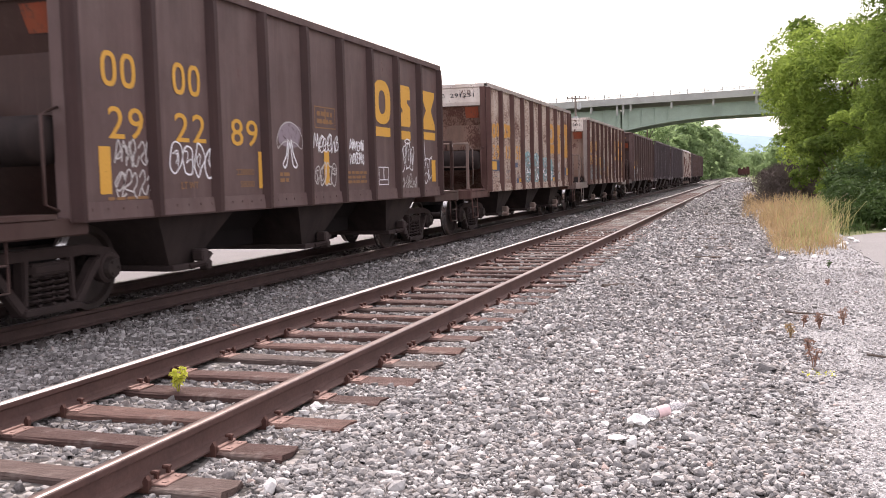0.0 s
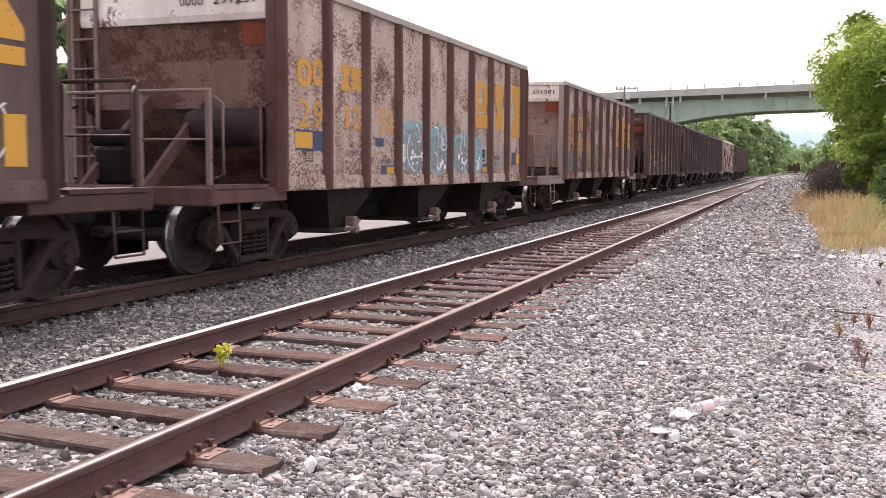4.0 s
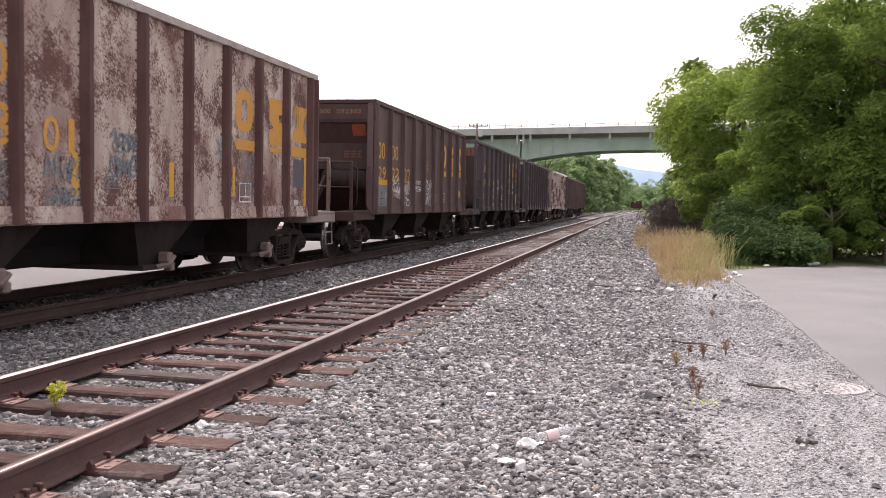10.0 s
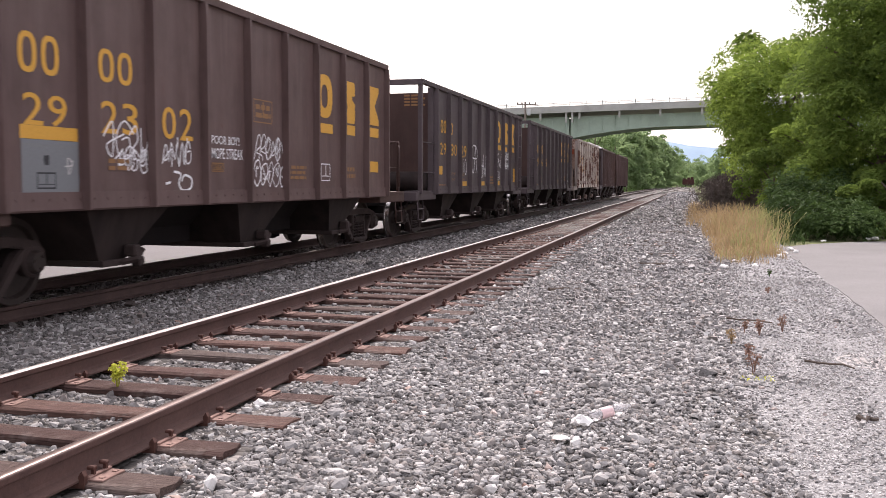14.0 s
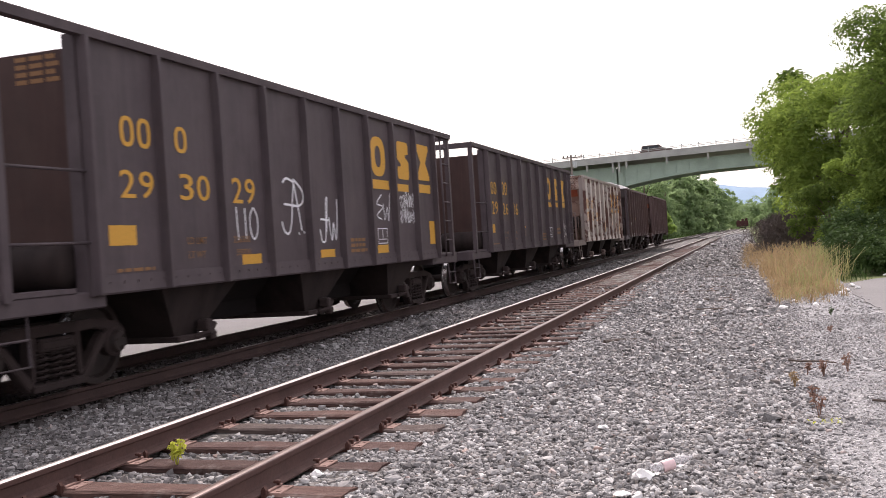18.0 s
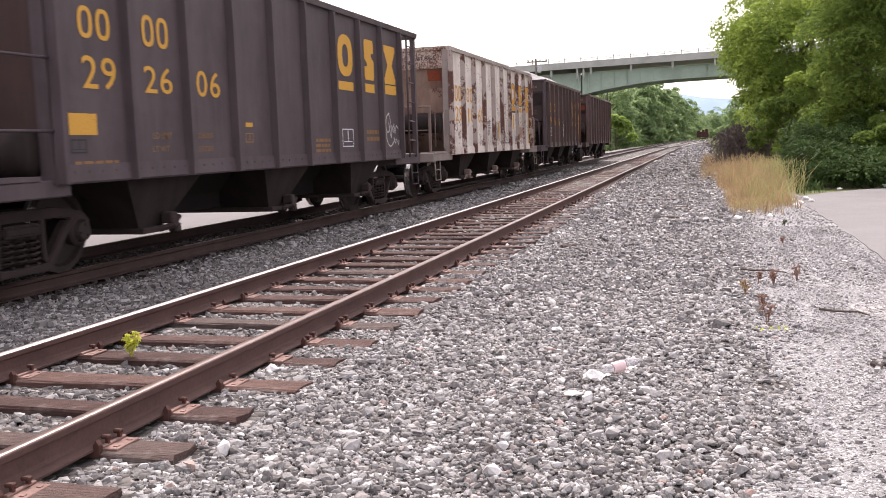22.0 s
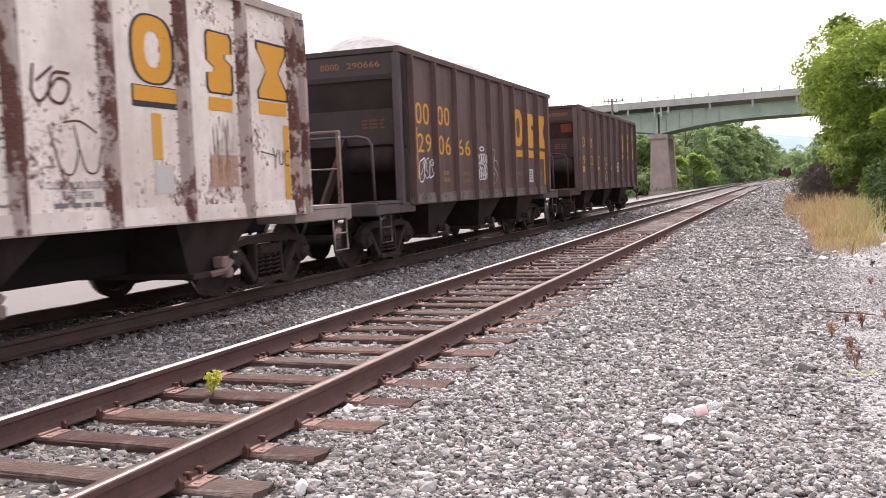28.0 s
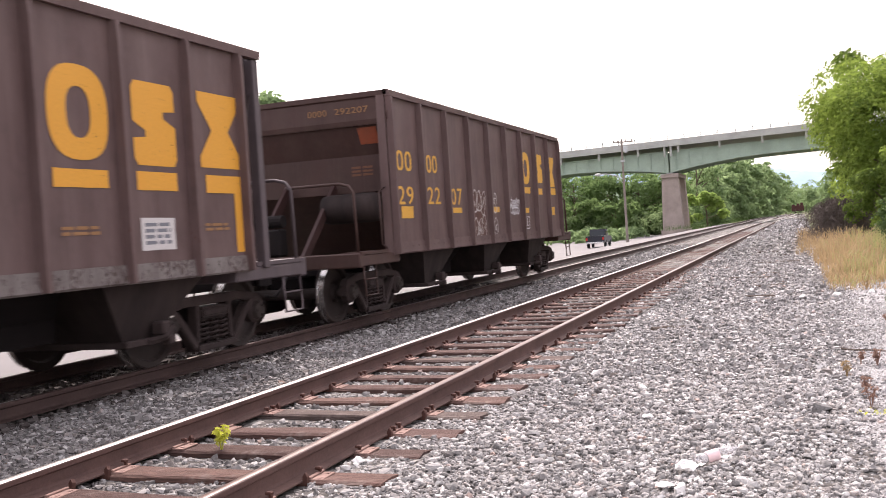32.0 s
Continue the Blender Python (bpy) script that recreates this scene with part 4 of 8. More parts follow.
def hopper_car(label, style, side, rib, end, deckm, seed, half, over=0.0, load=False, dent=0.005, slope=None, cut=0.0, deep=False, trail=0.0, ribs=None, slim=False):
    """An open-top hopper car, its middle at the origin on the railhead. half: of the side sheets; over: how far the top rail runs past them; trail: sheet past the last rib."""
    rnd = random.Random(seed)
    slope = slope or end
    ce = cut - (0.16 if style in ("dark", "white") else 0.0)
    railm = M_HANDRAIL if style == "white" else deckm
    short = style == "bright"
    hp = half + over if short else half
    run_k = (5.32 - cut) / 5.32
    car = empty("hopper_car", label, "freight car", "coal hopper cars of the train")
    z0, z1 = 1.05, 3.56
    ribs = ribs or [-half + (2 * half - trail) * p / N_PANEL for p in range(N_PANEL + 1)] + ([half] if trail else [])
    for s in (1, -1):
        # side sheet, dished a little between the ribs
        nu, nz = N_PANEL * 6, 8
        vs, fs = [], []
        bulge = [rnd.uniform(0.3, 1.0) * dent for _ in range(N_PANEL * 3)]
        for i in range(nu + 1):
            for j in range(nz + 1):
                u, v = i / nu, j / nz
                w = abs(math.sin(math.pi * (i % 6) / 6)) * math.sin(math.pi * v)
                d = bulge[min(i // 6, N_PANEL - 1)] * w + (rnd.uniform(0, 0.0022) if 0 < j < nz else 0)
                vs.append((s * (X_SIDE - d), -half + 2 * half * u, z0 + (z1 - z0) * v))
        outer = len(vs)
        vs += [(x - s * 0.02, y, z) for x, y, z in vs]
        w1 = nz + 1
        for i in range(nu):
            for j in range(nz):
                q = [i * w1 + j, (i + 1) * w1 + j, (i + 1) * w1 + j + 1, i * w1 + j + 1]
                q = q if s > 0 else q[::-1]
                fs.append(q)
                fs.append([k + outer for k in q[::-1]])
        me = bpy.data.meshes.new("side_sheet")
        me.from_pydata(vs, [], fs)
        mesh_part("side_sheet", me, side, car)
        for p in range(len(ribs)):
            y = ribs[p]
            bm = bmesh.new()
            edge = p in (0, len(ribs) - 1)
            wd = 0.075 if not edge else 0.06
            pts = [(X_SIDE - 0.01, -wd - 0.02), (X_SIDE + 0.09, -wd * 0.42), (X_SIDE + 0.095, wd * 0.5), (X_SIDE - 0.01, wd + 0.02)]
            if slim:
                pts = [(X_SIDE - 0.01, -0.042), (X_SIDE + 0.1, -0.03), (X_SIDE + 0.1, 0.026), (X_SIDE - 0.01, 0.03)]
            lean = rnd.uniform(-0.008, 0.008)
            zs = [z0 - 0.06, z0 + 0.25, 1.9, 2.7, 3.30, 3.50]
            rings = []
            for z in zs:
                k = 1.0 if z < 3.4 else 0.9
                wob = lean + rnd.uniform(-0.006, 0.006)
                rings.append([bm.verts.new((s * (X_SIDE - 0.01 + (px - X_SIDE + 0.01) * k), y + py + wob, z)) for px, py in pts])
            for a, b in zip(rings, rings[1:]):
                for k in range(4):
                    bm.faces.new([a[k], a[(k + 1) % 4], b[(k + 1) % 4], b[k]])
            bm.faces.new(rings[0])
            bm.faces.new(rings[-1])
            bmesh.ops.recalc_face_normals(bm, faces=bm.faces[:])
            if style == "white" and s > 0:
                for k in range(20):
                    z = 1.12 + 0.12 * k
                    for dy in (-wd - 0.034, wd + 0.034):
                        box(bm, X_SIDE - 0.004, X_SIDE + 0.009, y + dy - 0.011, y + dy + 0.011, z - 0.011, z + 0.011)
            part("side_rib", bm, side if slim else rib, car)
        bm = bmesh.new()
        e = half + over
        prism(bm, [(s * (X_SIDE - 0.05), 3.50), (s * (X_SIDE + 0.055), 3.50), (s * (X_SIDE + 0.065), 3.59), (s * (X_SIDE + 0.02), 3.61), (s * (X_SIDE - 0.05), 3.60)], "y", -e - 0.06, e + 0.06)
        part("top_rail", bm, side if style != "white" else M_TOPPALE, car)
        bm = bmesh.new()
        prism(bm, [(s * (X_SIDE - 0.1), 0.98), (s * (X_SIDE + 0.02), 0.98), (s * (X_SIDE + 0.035), 1.0), (s * (X_SIDE + 0.02), 1.17), (s * (X_SIDE - 0.06), 1.17)], "y", -half - 0.05, half + 0.05)
        for k in range(46):
            y = -half + 0.2 + (2 * half - 0.4) * k / 45
            box(bm, s * (X_SIDE + 0.02), s * (X_SIDE + 0.033), y - 0.014, y + 0.014, 1.08, 1.108)
        part("side_sill", bm, M_SILL if style == "bright" else side, car)
    # inside: sloping floors and cross ridges, open to the sky
    bm = bmesh.new()
    prism(bm, [(-half + 0.38, 2.72), (-half + 0.39, 2.64), (-half + 0.85, 2.2), (-2.3, 1.0), (-1.7, 1.35), (-1.1, 1.0), (1.1, 1.0), (1.7, 1.35), (2.3, 1.0), (half - 0.85, 2.2), (half - 0.39, 2.64), (half - 0.38, 2.72),
               (half - 0.9, 2.25), (2.3, 1.06), (1.7, 1.42), (1.1, 1.06), (-1.1, 1.06), (-1.7, 1.42), (-2.3, 1.06), (-half + 0.9, 2.25)], "x", -X_SIDE + 0.03, X_SIDE - 0.03)
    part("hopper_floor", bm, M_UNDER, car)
    # ends
    for e in (-1, 1):
        bm = bmesh.new()
        if over < 0.3 or short:
            prism(bm, [(e * (hp - 0.02), 3.08), (e * (hp + 0.03), 3.08), (e * (hp + 0.05), 3.16), (e * (hp + 0.03), 3.5), (e * (hp + 0.06), 3.52), (e * (hp + 0.06), 3.6), (e * (hp - 0.04), 3.6)], "x", -X_SIDE - 0.02, X_SIDE + 0.02)
        else:
            prism(bm, [(e * (half - 0.02), 1.52), (e * (half + 0.02), 1.52), (e * (half + 0.02), 3.4), (e * (half - 0.02), 3.4)], "x", -X_SIDE + 0.03, X_SIDE - 0.03)
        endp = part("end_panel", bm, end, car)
        bm = bmesh.new()
        inner = hp - (0.22 if style == "white" else 0.28) if over < 0.3 or short else half - 0.2
        foot = 1.3 if deep else 1.55 if over > 0.3 and not short else 2.02
        prism(bm, [(e * (hp - 0.02), 3.1), (e * (inner + 0.03), 2.62), (e * inner, 2.60), (e * (hp - 0.05), 3.1)], "x", -X_SIDE + 0.04, X_SIDE - 0.04)
        part("slope_sheet", bm, slope, car)
        bm = bmesh.new()
        prism(bm, [(e * (inner + 0.03), 2.63), (e * (inner + 0.03), foot), (e * inner, foot), (e * inner, 2.63)], "x", -X_SIDE + 0.04, X_SIDE - 0.04)
        part("end_sheet", bm, slope, car)
        bm = bmesh.new()
        prism(bm, [(e * (inner + 0.03), foot + 0.02), (e * (inner - 1.1), 1.0), (e * (inner - 1.14), 1.0), (e * inner, foot + 0.04)], "x", -X_SIDE + 0.04, X_SIDE - 0.04)
        part("lower_slope_sheet", bm, slope, car)
        for s in (1, -1):
            bm = bmesh.new()
            prism(bm, [(s * (X_SIDE - 0.02), e * (half + 0.07)), (s * (X_SIDE - 0.16), e * (half + 0.07)), (s * (X_SIDE - 0.16), e * (half - 0.02)), (s * (X_SIDE - 0.02), e * (half - 0.02))], "z", 1.0, 3.52)
            part("corner_post", bm, deckm if style in ("white", "bright") else side, car)
            bm = bmesh.new()
            box(bm, s * 0.93, s * 1.53, e * (half - 0.2), e * (6.72 - ce), 0.86, 1.03, chamfer=0.015)
            box(bm, s * 1.2, s * 1.54, e * (half + 0.25), e * (6.74 - ce), 1.03, 1.075)
            part("end_platform", bm, deckm, car, "narrow steel platform over the wheels")
            # footstep under the platform corner
            bar(car, "sill_step", [(s * 1.5, e * (6.62 - ce), 0.9), (s * 1.52, e * (6.62 - ce), 0.42), (s * 1.52, e * (6.2 - ce), 0.42), (s * 1.5, e * (6.2 - ce), 0.9)], 0.016, deckm)
            bar(car, "sill_step", [(s * 1.515, e * (6.62 - ce), 0.66), (s * 1.515, e * (6.2 - ce), 0.66)], 0.013, deckm, 5)
            # grab irons by the corner
            if over < 0.3 or short:
                bar(car, "grab_iron", [(s * 1.46, e * (half + 0.12), 1.1), (s * 1.46, e * (half + 0.3), 1.16), (s * 1.46, e * (half + 0.3), 1.98), (s * 1.46, e * (half + 0.08), 2.06)], 0.016, deckm)
        bm = bmesh.new()
        box(bm, -1.53, 1.53, e * (6.6 - ce), e * (6.78 - ce), 0.84, 1.06, chamfer=0.02)
        part("end_sill", bm, deckm, car)
        # diagonal braces from the platform to the slope sheet
        for x in () if over > 0.3 and not short else (-0.45, 0.45):
            bm = bmesh.new()
            prism(bm, [(e * (6.55 - ce), 1.06), (e * (6.35 - ce), 1.06), (e * (inner + 0.05), 2.05), (e * (inner + 0.12), 2.2)], "x", x - 0.03, x + 0.03)
            part("end_brace", bm, rib if style != "white" else M_RIBRUST, car)
        if style in ("dark", "white"):
            # crossing handrail on posts
            for x in (-1.42, -0.5, 0.5, 1.42):
                bm = bmesh.new()
                box(bm, x - 0.03, x + 0.03, e * (6.62 - ce), e * (6.68 - ce), 1.05, 2.12, chamfer=0.008)
                part("rail_post", bm, railm, car)
            bar(car, "hand_rail", [(-1.44, e * (6.65 - ce), 2.12), (1.44, e * (6.65 - ce), 2.12)], 0.024, railm, 8)
            for s in (1, -1):
                bar(car, "grab_iron", [(s * 1.46, e * (6.6 - ce), 1.15), (s * 1.5, e * (6.5 - ce), 1.2), (s * 1.5, e * (6.5 - ce), 1.98), (s * 1.46, e * (6.6 - ce), 2.05)], 0.016, railm)
        elif over < 0.3 or short:
            # hoop handrails
            for s in (1, -1):
                bar(car, "hand_rail", [(s * 0.3, e * (6.66 - ce), 2.1), (s * 1.2, e * (6.66 - ce), 2.1), (s * 1.36, e * (6.66 - ce), 2.06), (s * 1.43, e * (6.66 - ce), 1.95), (s * 1.45, e * (6.66 - ce), 1.06)], 0.024, railm, 8)
        if e < 0 and style != "hoop":
            ye = e * (hp + 0.08)
            for x in (-1.5, -1.12):
                bm = bmesh.new()
                box(bm, x - 0.028, x + 0.028, ye - 0.02, ye + 0.02, 1.04, 3.52, chamfer=0.006)
                part("ladder_stile", bm, railm, car)
            for k in range(6):
                bar(car, "ladder_rung", [(-1.5, ye - 0.03, 1.4 + 0.38 * k), (-1.12, ye - 0.03, 1.4 + 0.38 * k)], 0.014, railm, 5)
        if style in ("dark", "white"):
            for a, b in ((-1.42, -0.5), (0.5, 1.42)):
                bar(car, "middle_rail", [(a, e * (6.65 - ce), 1.58), (b, e * (6.65 - ce), 1.58)], 0.014, railm, 5)
        if deep:
            # A-shaped bracket with a round eye, over the coupler
            loop = [(-0.42 + 0.84 * k / 8, 1.06) for k in range(8)] + [(0.42 - 0.27 * k / 6, 1.06 + 0.86 * k / 6) for k in range(6)] + [(0.15 - 0.3 * k / 4, 1.92) for k in range(4)] + [(-0.15 - 0.27 * k / 6, 1.92 - 0.86 * k / 6) for k in range(6)]
            n = len(loop)
            bm = bmesh.new()
            layers = []
            for yy in (e * (6.3 - ce), e * (6.34 - ce)):
                out = [bm.verts.new((x, yy, z)) for x, z in loop]
                eye = [bm.verts.new((0.1 * math.cos(math.atan2(z - 1.36, x)), yy, 1.36 + 0.1 * math.sin(math.atan2(z - 1.36, x)))) for x, z in loop]
                layers.append((out, eye))
            for k in range(n):
                j = (k + 1) % n
                for out, eye in layers:
                    bm.faces.new([out[k], out[j], eye[j], eye[k]])
                for c in (0, 1):
                    bm.faces.new([layers[0][c][k], layers[0][c][j], layers[1][c][j], layers[1][c][k]])
            bmesh.ops.recalc_face_normals(bm, faces=bm.faces[:])
            part("end_bracket", bm, slope, car, "triangular steel bracket with a round eye")
        if e < 0:
            bm = bmesh.new()
            disc_ring(bm, [(0.1, 0.35), (0.22, 0.38), (0.24, 0.5), (0.24, 1.2), (0.22, 1.34), (0.1, 1.38)], "x", (0, e * (half + (0.12 if style == "white" else 0.05)), foot - 0.26), 18)
            part("air_reservoir", bm, M_CHUTE, car, "horizontal steel air tank", smooth=True)
            bm = bmesh.new()
            box(bm, -0.5, -0.1, e * (6.0 - ce), e * (6.25 - ce), 1.06, 1.5, chamfer=0.03)
            disc_ring(bm, [(0.1, -0.3), (0.1, 0.2)], "x", (-0.3, e * (6.1 - ce), 1.62), 12)
            part("brake_valve", bm, M_UNDER, car)
        else:
            bm = bmesh.new()
            disc_ring(bm, [(0.26, e * (6.70 - ce)), (0.28, e * (6.715 - ce)), (0.26, e * (6.73 - ce)), (0.23, e * (6.715 - ce))], "y", (-0.75, 0, 2.0), 20)
            for k in range(4):
                a = math.pi / 2 * k
                tube(bm, [(-0.75, e * (6.7 - ce), 2.0), (-0.75 + 0.26 * math.cos(a), e * (6.71 - ce), 2.0 + 0.26 * math.sin(a))], 0.014, 4)
            part("brake_wheel", bm, deckm, car)
        put("coupler", W_COUPLER, car, pose(0, e * (6.9 - ce), 0.82, 0, 0, 0 if e > 0 else 180))
        bar(car, "air_hose", [(0.3, e * (6.8 - ce), 0.78), (0.34, e * (7.0 - cut), 0.62), (0.3, e * (7.2 - cut), 0.5), (0.22, e * (7.3 - cut), 0.52)], 0.025, M_UNDER)
        if short:
            for s in (1, -1):
                bm = bmesh.new()
                prism(bm, [(e * (half - 0.02), 1.0), (e * (hp - 0.06), 1.0), (e * (hp - 0.06), 3.5), (e * (half - 0.02), 3.5)], "x", s * (X_SIDE - 0.16), s * (X_SIDE - 0.13))
                part("corner_gusset", bm, rib, car)
                bm = bmesh.new()
                box(bm, s * (X_SIDE - 0.1), s * (X_SIDE + 0.02), e * hp - 0.06, e * hp + 0.06, 1.0, 3.5, chamfer=0.01)
                part("end_post", bm, deckm, car)
        elif over > 0.3:
            # open corner frame and ladder under the overhanging top rail
            y1 = e * (half + over)
            bm = bmesh.new()
            prism(bm, [(y1 - e * 0.04, 3.48), (y1 + e * 0.07, 3.48), (y1 + e * 0.07, 3.6), (y1 - e * 0.04, 3.6)], "x", -X_SIDE - 0.03, X_SIDE + 0.03)
            part("end_rail", bm, side, car)
            for x in (X_SIDE - 0.03, 0.25, -0.25, -X_SIDE + 0.03):
                bm = bmesh.new()
                box(bm, x - 0.045, x + 0.045, y1 - 0.05, y1 + 0.05, 1.0, 3.5)
                part("end_post", bm, side, car)
            for s in (1, -1):
                for z in (1.5, 2.19) if e < 0 else (1.35, 1.75, 2.15, 2.55, 2.95, 3.3):
                    bar(car, "ladder_rung", [(s * (X_SIDE - 0.02), y1 - e * 0.02, z), (s * X_SIDE, y1 - e * (over if e < 0 else 0.5), z)], 0.016, deckm, 5)
                if e > 0:
                    bar(car, "ladder_stile", [(s * (X_SIDE - 0.01), y1 - e * 0.5, 1.0), (s * (X_SIDE - 0.01), y1 - e * 0.5, 3.5)], 0.022, deckm, 5)
        make_truck(car, e * (5.32 - cut))
    # under the body: centre sill, long dark hopper belly, three pairs of chutes with gates
    bm = bmesh.new()
    box(bm, -0.2, 0.2, cut - 6.7, 6.7 - cut, 0.7, 1.0, chamfer=0.02)
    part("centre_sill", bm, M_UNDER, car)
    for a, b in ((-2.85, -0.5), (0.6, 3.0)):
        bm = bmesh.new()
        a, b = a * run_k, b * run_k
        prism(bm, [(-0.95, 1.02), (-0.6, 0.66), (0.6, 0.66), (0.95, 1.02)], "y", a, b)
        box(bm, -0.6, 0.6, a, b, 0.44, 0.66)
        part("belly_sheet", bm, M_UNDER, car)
    for c in (-3.35 * run_k, 0.05, 3.5 * run_k):
        bm = bmesh.new()
        top = [(sx * 1.44, c + sy, 1.03) for sx, sy in ((-1, -0.72), (1, -0.72), (1, 0.98), (-1, 0.98))]
        low = [(sx * 1.22, c + sy, 0.37) for sx, sy in ((-1, -0.2), (1, -0.2), (1, 0.26), (-1, 0.26))]
        a, b = [bm.verts.new(p) for p in top], [bm.verts.new(p) for p in low]
        for k in range(4):
            bm.faces.new([b[k], b[(k + 1) % 4], a[(k + 1) % 4], a[k]])
        bm.faces.new(a)
        bm.faces.new(b[::-1])
        bmesh.ops.recalc_face_normals(bm, faces=bm.faces[:])
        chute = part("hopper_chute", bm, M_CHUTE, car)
        bm = bmesh.new()
        box(bm, -1.3, 1.3, c - 0.24, c + 0.3, 0.33, 0.4, chamfer=0.01)
        part("discharge_gate", bm, M_TRUCK, chute)
        for s in (1, -1):
            bm = bmesh.new()
            tube(bm, [(s * 1.3, c + 0.1, 0.36), (s * 1.42, c + 0.22, 0.4), (s * 1.42, c + 0.34, 0.5)], 0.04, 6)
            box(bm, s * 1.28, s * 1.44, c + 0.16, c + 0.3, 0.42, 0.56, chamfer=0.02)
            box(bm, s * 1.3, s * 1.42, c + 0.28, c + 0.4, 0.3, 0.42, chamfer=0.02)
            part("gate_crank", bm, M_HANDRAIL if style == "white" else M_TRUCK, chute)
    if load:
        nx, ny = 12, 60
        vs, fs = [], []
        for i in range(ny + 1):
            for j in range(nx + 1):
                u, v = i / ny, j / nx
                y, x = -half + 0.1 + (2 * half - 0.2) * u, -X_SIDE + 0.08 + (2 * X_SIDE - 0.16) * v
                h = 3.42 + 0.74 * math.sin(math.pi * v) ** 0.8 * (0.72 + 0.28 * abs(math.sin(u * math.pi * 2.0 + 0.7))) * min(1, 6 * u, 6 * (1 - u)) + rnd.uniform(-0.02, 0.03)
                vs.append((x, y, h))
        for i in range(ny):
            for j in range(nx):
                q = i * (nx + 1) + j
                fs.append([q, q + 1, q + nx + 2, q + nx + 1])
        me = bpy.data.meshes.new("aggregate_load")
        me.from_pydata(vs, [], fs)
        mesh_part("aggregate_load", me, M_LOAD, car, "heaped grey crushed stone load", smooth=True)
    return car


# middle of each car along the track at the start, and the look of each
CARS = [
    hopper_car("dark brown open hopper car with yellow lettering and white graffiti", "dark", M_DARKBROWN, M_RIBDARK, M_ENDSHADE, M_ENDSHADE, 1, 5.5),
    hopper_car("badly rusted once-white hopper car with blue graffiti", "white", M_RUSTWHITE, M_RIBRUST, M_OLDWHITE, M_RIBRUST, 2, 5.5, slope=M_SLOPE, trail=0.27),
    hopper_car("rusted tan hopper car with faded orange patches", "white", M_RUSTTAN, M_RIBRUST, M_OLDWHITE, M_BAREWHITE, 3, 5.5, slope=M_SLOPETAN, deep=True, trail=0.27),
    hopper_car("dark brown hopper car with grey patch and graffiti", "dark", M_DARKBROWN, M_RIBDARK, M_ENDSHADE, M_ENDSHADE, 4, 5.5, slim=True),
    hopper_car("dark grey hopper car with open end frames and white graffiti", "hoop", M_DARKGREY, M_RIBGREY, M_ENDSHADE, M_DARKGREY, 5, 5.32, 1.15, slim=True),
    hopper_car("dark grey hopper car with open end frames and ladder", "hoop", M_DARKGREY, M_RIBGREY, M_ENDSHADE, M_DARKGREY, 6, 5.32, 1.15, slim=True),
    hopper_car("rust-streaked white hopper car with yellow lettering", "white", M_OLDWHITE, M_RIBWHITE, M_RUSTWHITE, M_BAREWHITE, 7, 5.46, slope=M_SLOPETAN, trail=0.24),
    hopper_car("dark grey hopper car heaped with crushed stone", "bright", M_DARKBROWN, M_RIBDARK, M_ENDSHADE_GREY, M_DARKGREY, 8, 4.73, 0.42, load=True, cut=0.6, ribs=[-4.73, -3.62, -2.5, -1.34, -0.32, 0.6, 1.52, 2.63, 3.73, 4.73], slim=True),
    hopper_car("dark oxide-brown last hopper car of the train", "hoop", M_DARKBROWN, M_RIBDARK, M_ENDSHADE, M_ENDSHADE, 9, 5.5, slim=True),
]
START = [12.879, 27.744, 42.856, 58.012, 72.672, 87.486, 102.288, 116.31, 130.866]


def run(t):
    """Metres that the train has rolled towards the viewer after t seconds."""
    return 2.894895 * t + 0.02668038 * t ** 2 + 0.00015975786 * t ** 3 - 3.213047589e-05 * t ** 4 + 8.696915651e-07 * t ** 5 - 8.567518729e-09 * t ** 6


# ---------------------------------------------------------------- lettering, stripes and sprayed paint on the cars
P_YEL = make_worn_paint("lettering_yellow", (0.59, 0.315, 0.05), 0.5, flakes=14.0)
P_ORA = make_worn_paint("lettering_orange", (0.6, 0.285, 0.035), 0.5, flakes=14.0)
P_DIM = make_worn_paint("stencil_dim", (0.24, 0.125, 0.055), 0.52, flakes=30.0)
P_FAINT = make_worn_paint("stencil_faint", (0.13, 0.055, 0.032), 0.6, flakes=30.0)
P_FADE = make_worn_paint("faded_orange", (0.56, 0.28, 0.06), 0.6, flakes=26.0)
P_WHITE = make_worn_paint("spray_white", (0.78, 0.77, 0.8), 0.2)
P_PALE = make_worn_paint("spray_pale", (0.5, 0.47, 0.46), 0.45)
P_GREY = make_worn_paint("spray_grey", (0.16, 0.16, 0.18), 0.4)
P_GREYP = make_worn_paint("patch_grey", (0.17, 0.178, 0.19), 0.34, flakes=7.0)
P_DARK = make_worn_paint("patch_black", (0.03, 0.03, 0.035), 0.15)
P_GREYDIM = make_worn_paint("patch_grey_brown", (0.1, 0.09, 0.1), 0.5, flakes=9.0)
P_BLUE = make_worn_paint("patch_blue", (0.06, 0.075, 0.14), 0.3, flakes=5.0)
P_CYAN = make_worn_paint("spray_pale_blue", (0.21, 0.35, 0.38), 0.64, flakes=7.0)
P_MAUVE = make_worn_paint("spray_mauve_grey", (0.27, 0.22, 0.21), 0.86, flakes=8.0)
P_BLUEG = make_worn_paint("scribble_blue_grey", (0.17, 0.21, 0.23), 0.5, flakes=14.0)
P_RUSTP = make_worn_paint("rust_patch", (0.085, 0.036, 0.026), 0.62, flakes=6.0)
P_TANRUST = make_worn_paint("rust_bloom", (0.4, 0.25, 0.18), 0.72, flakes=11.0)
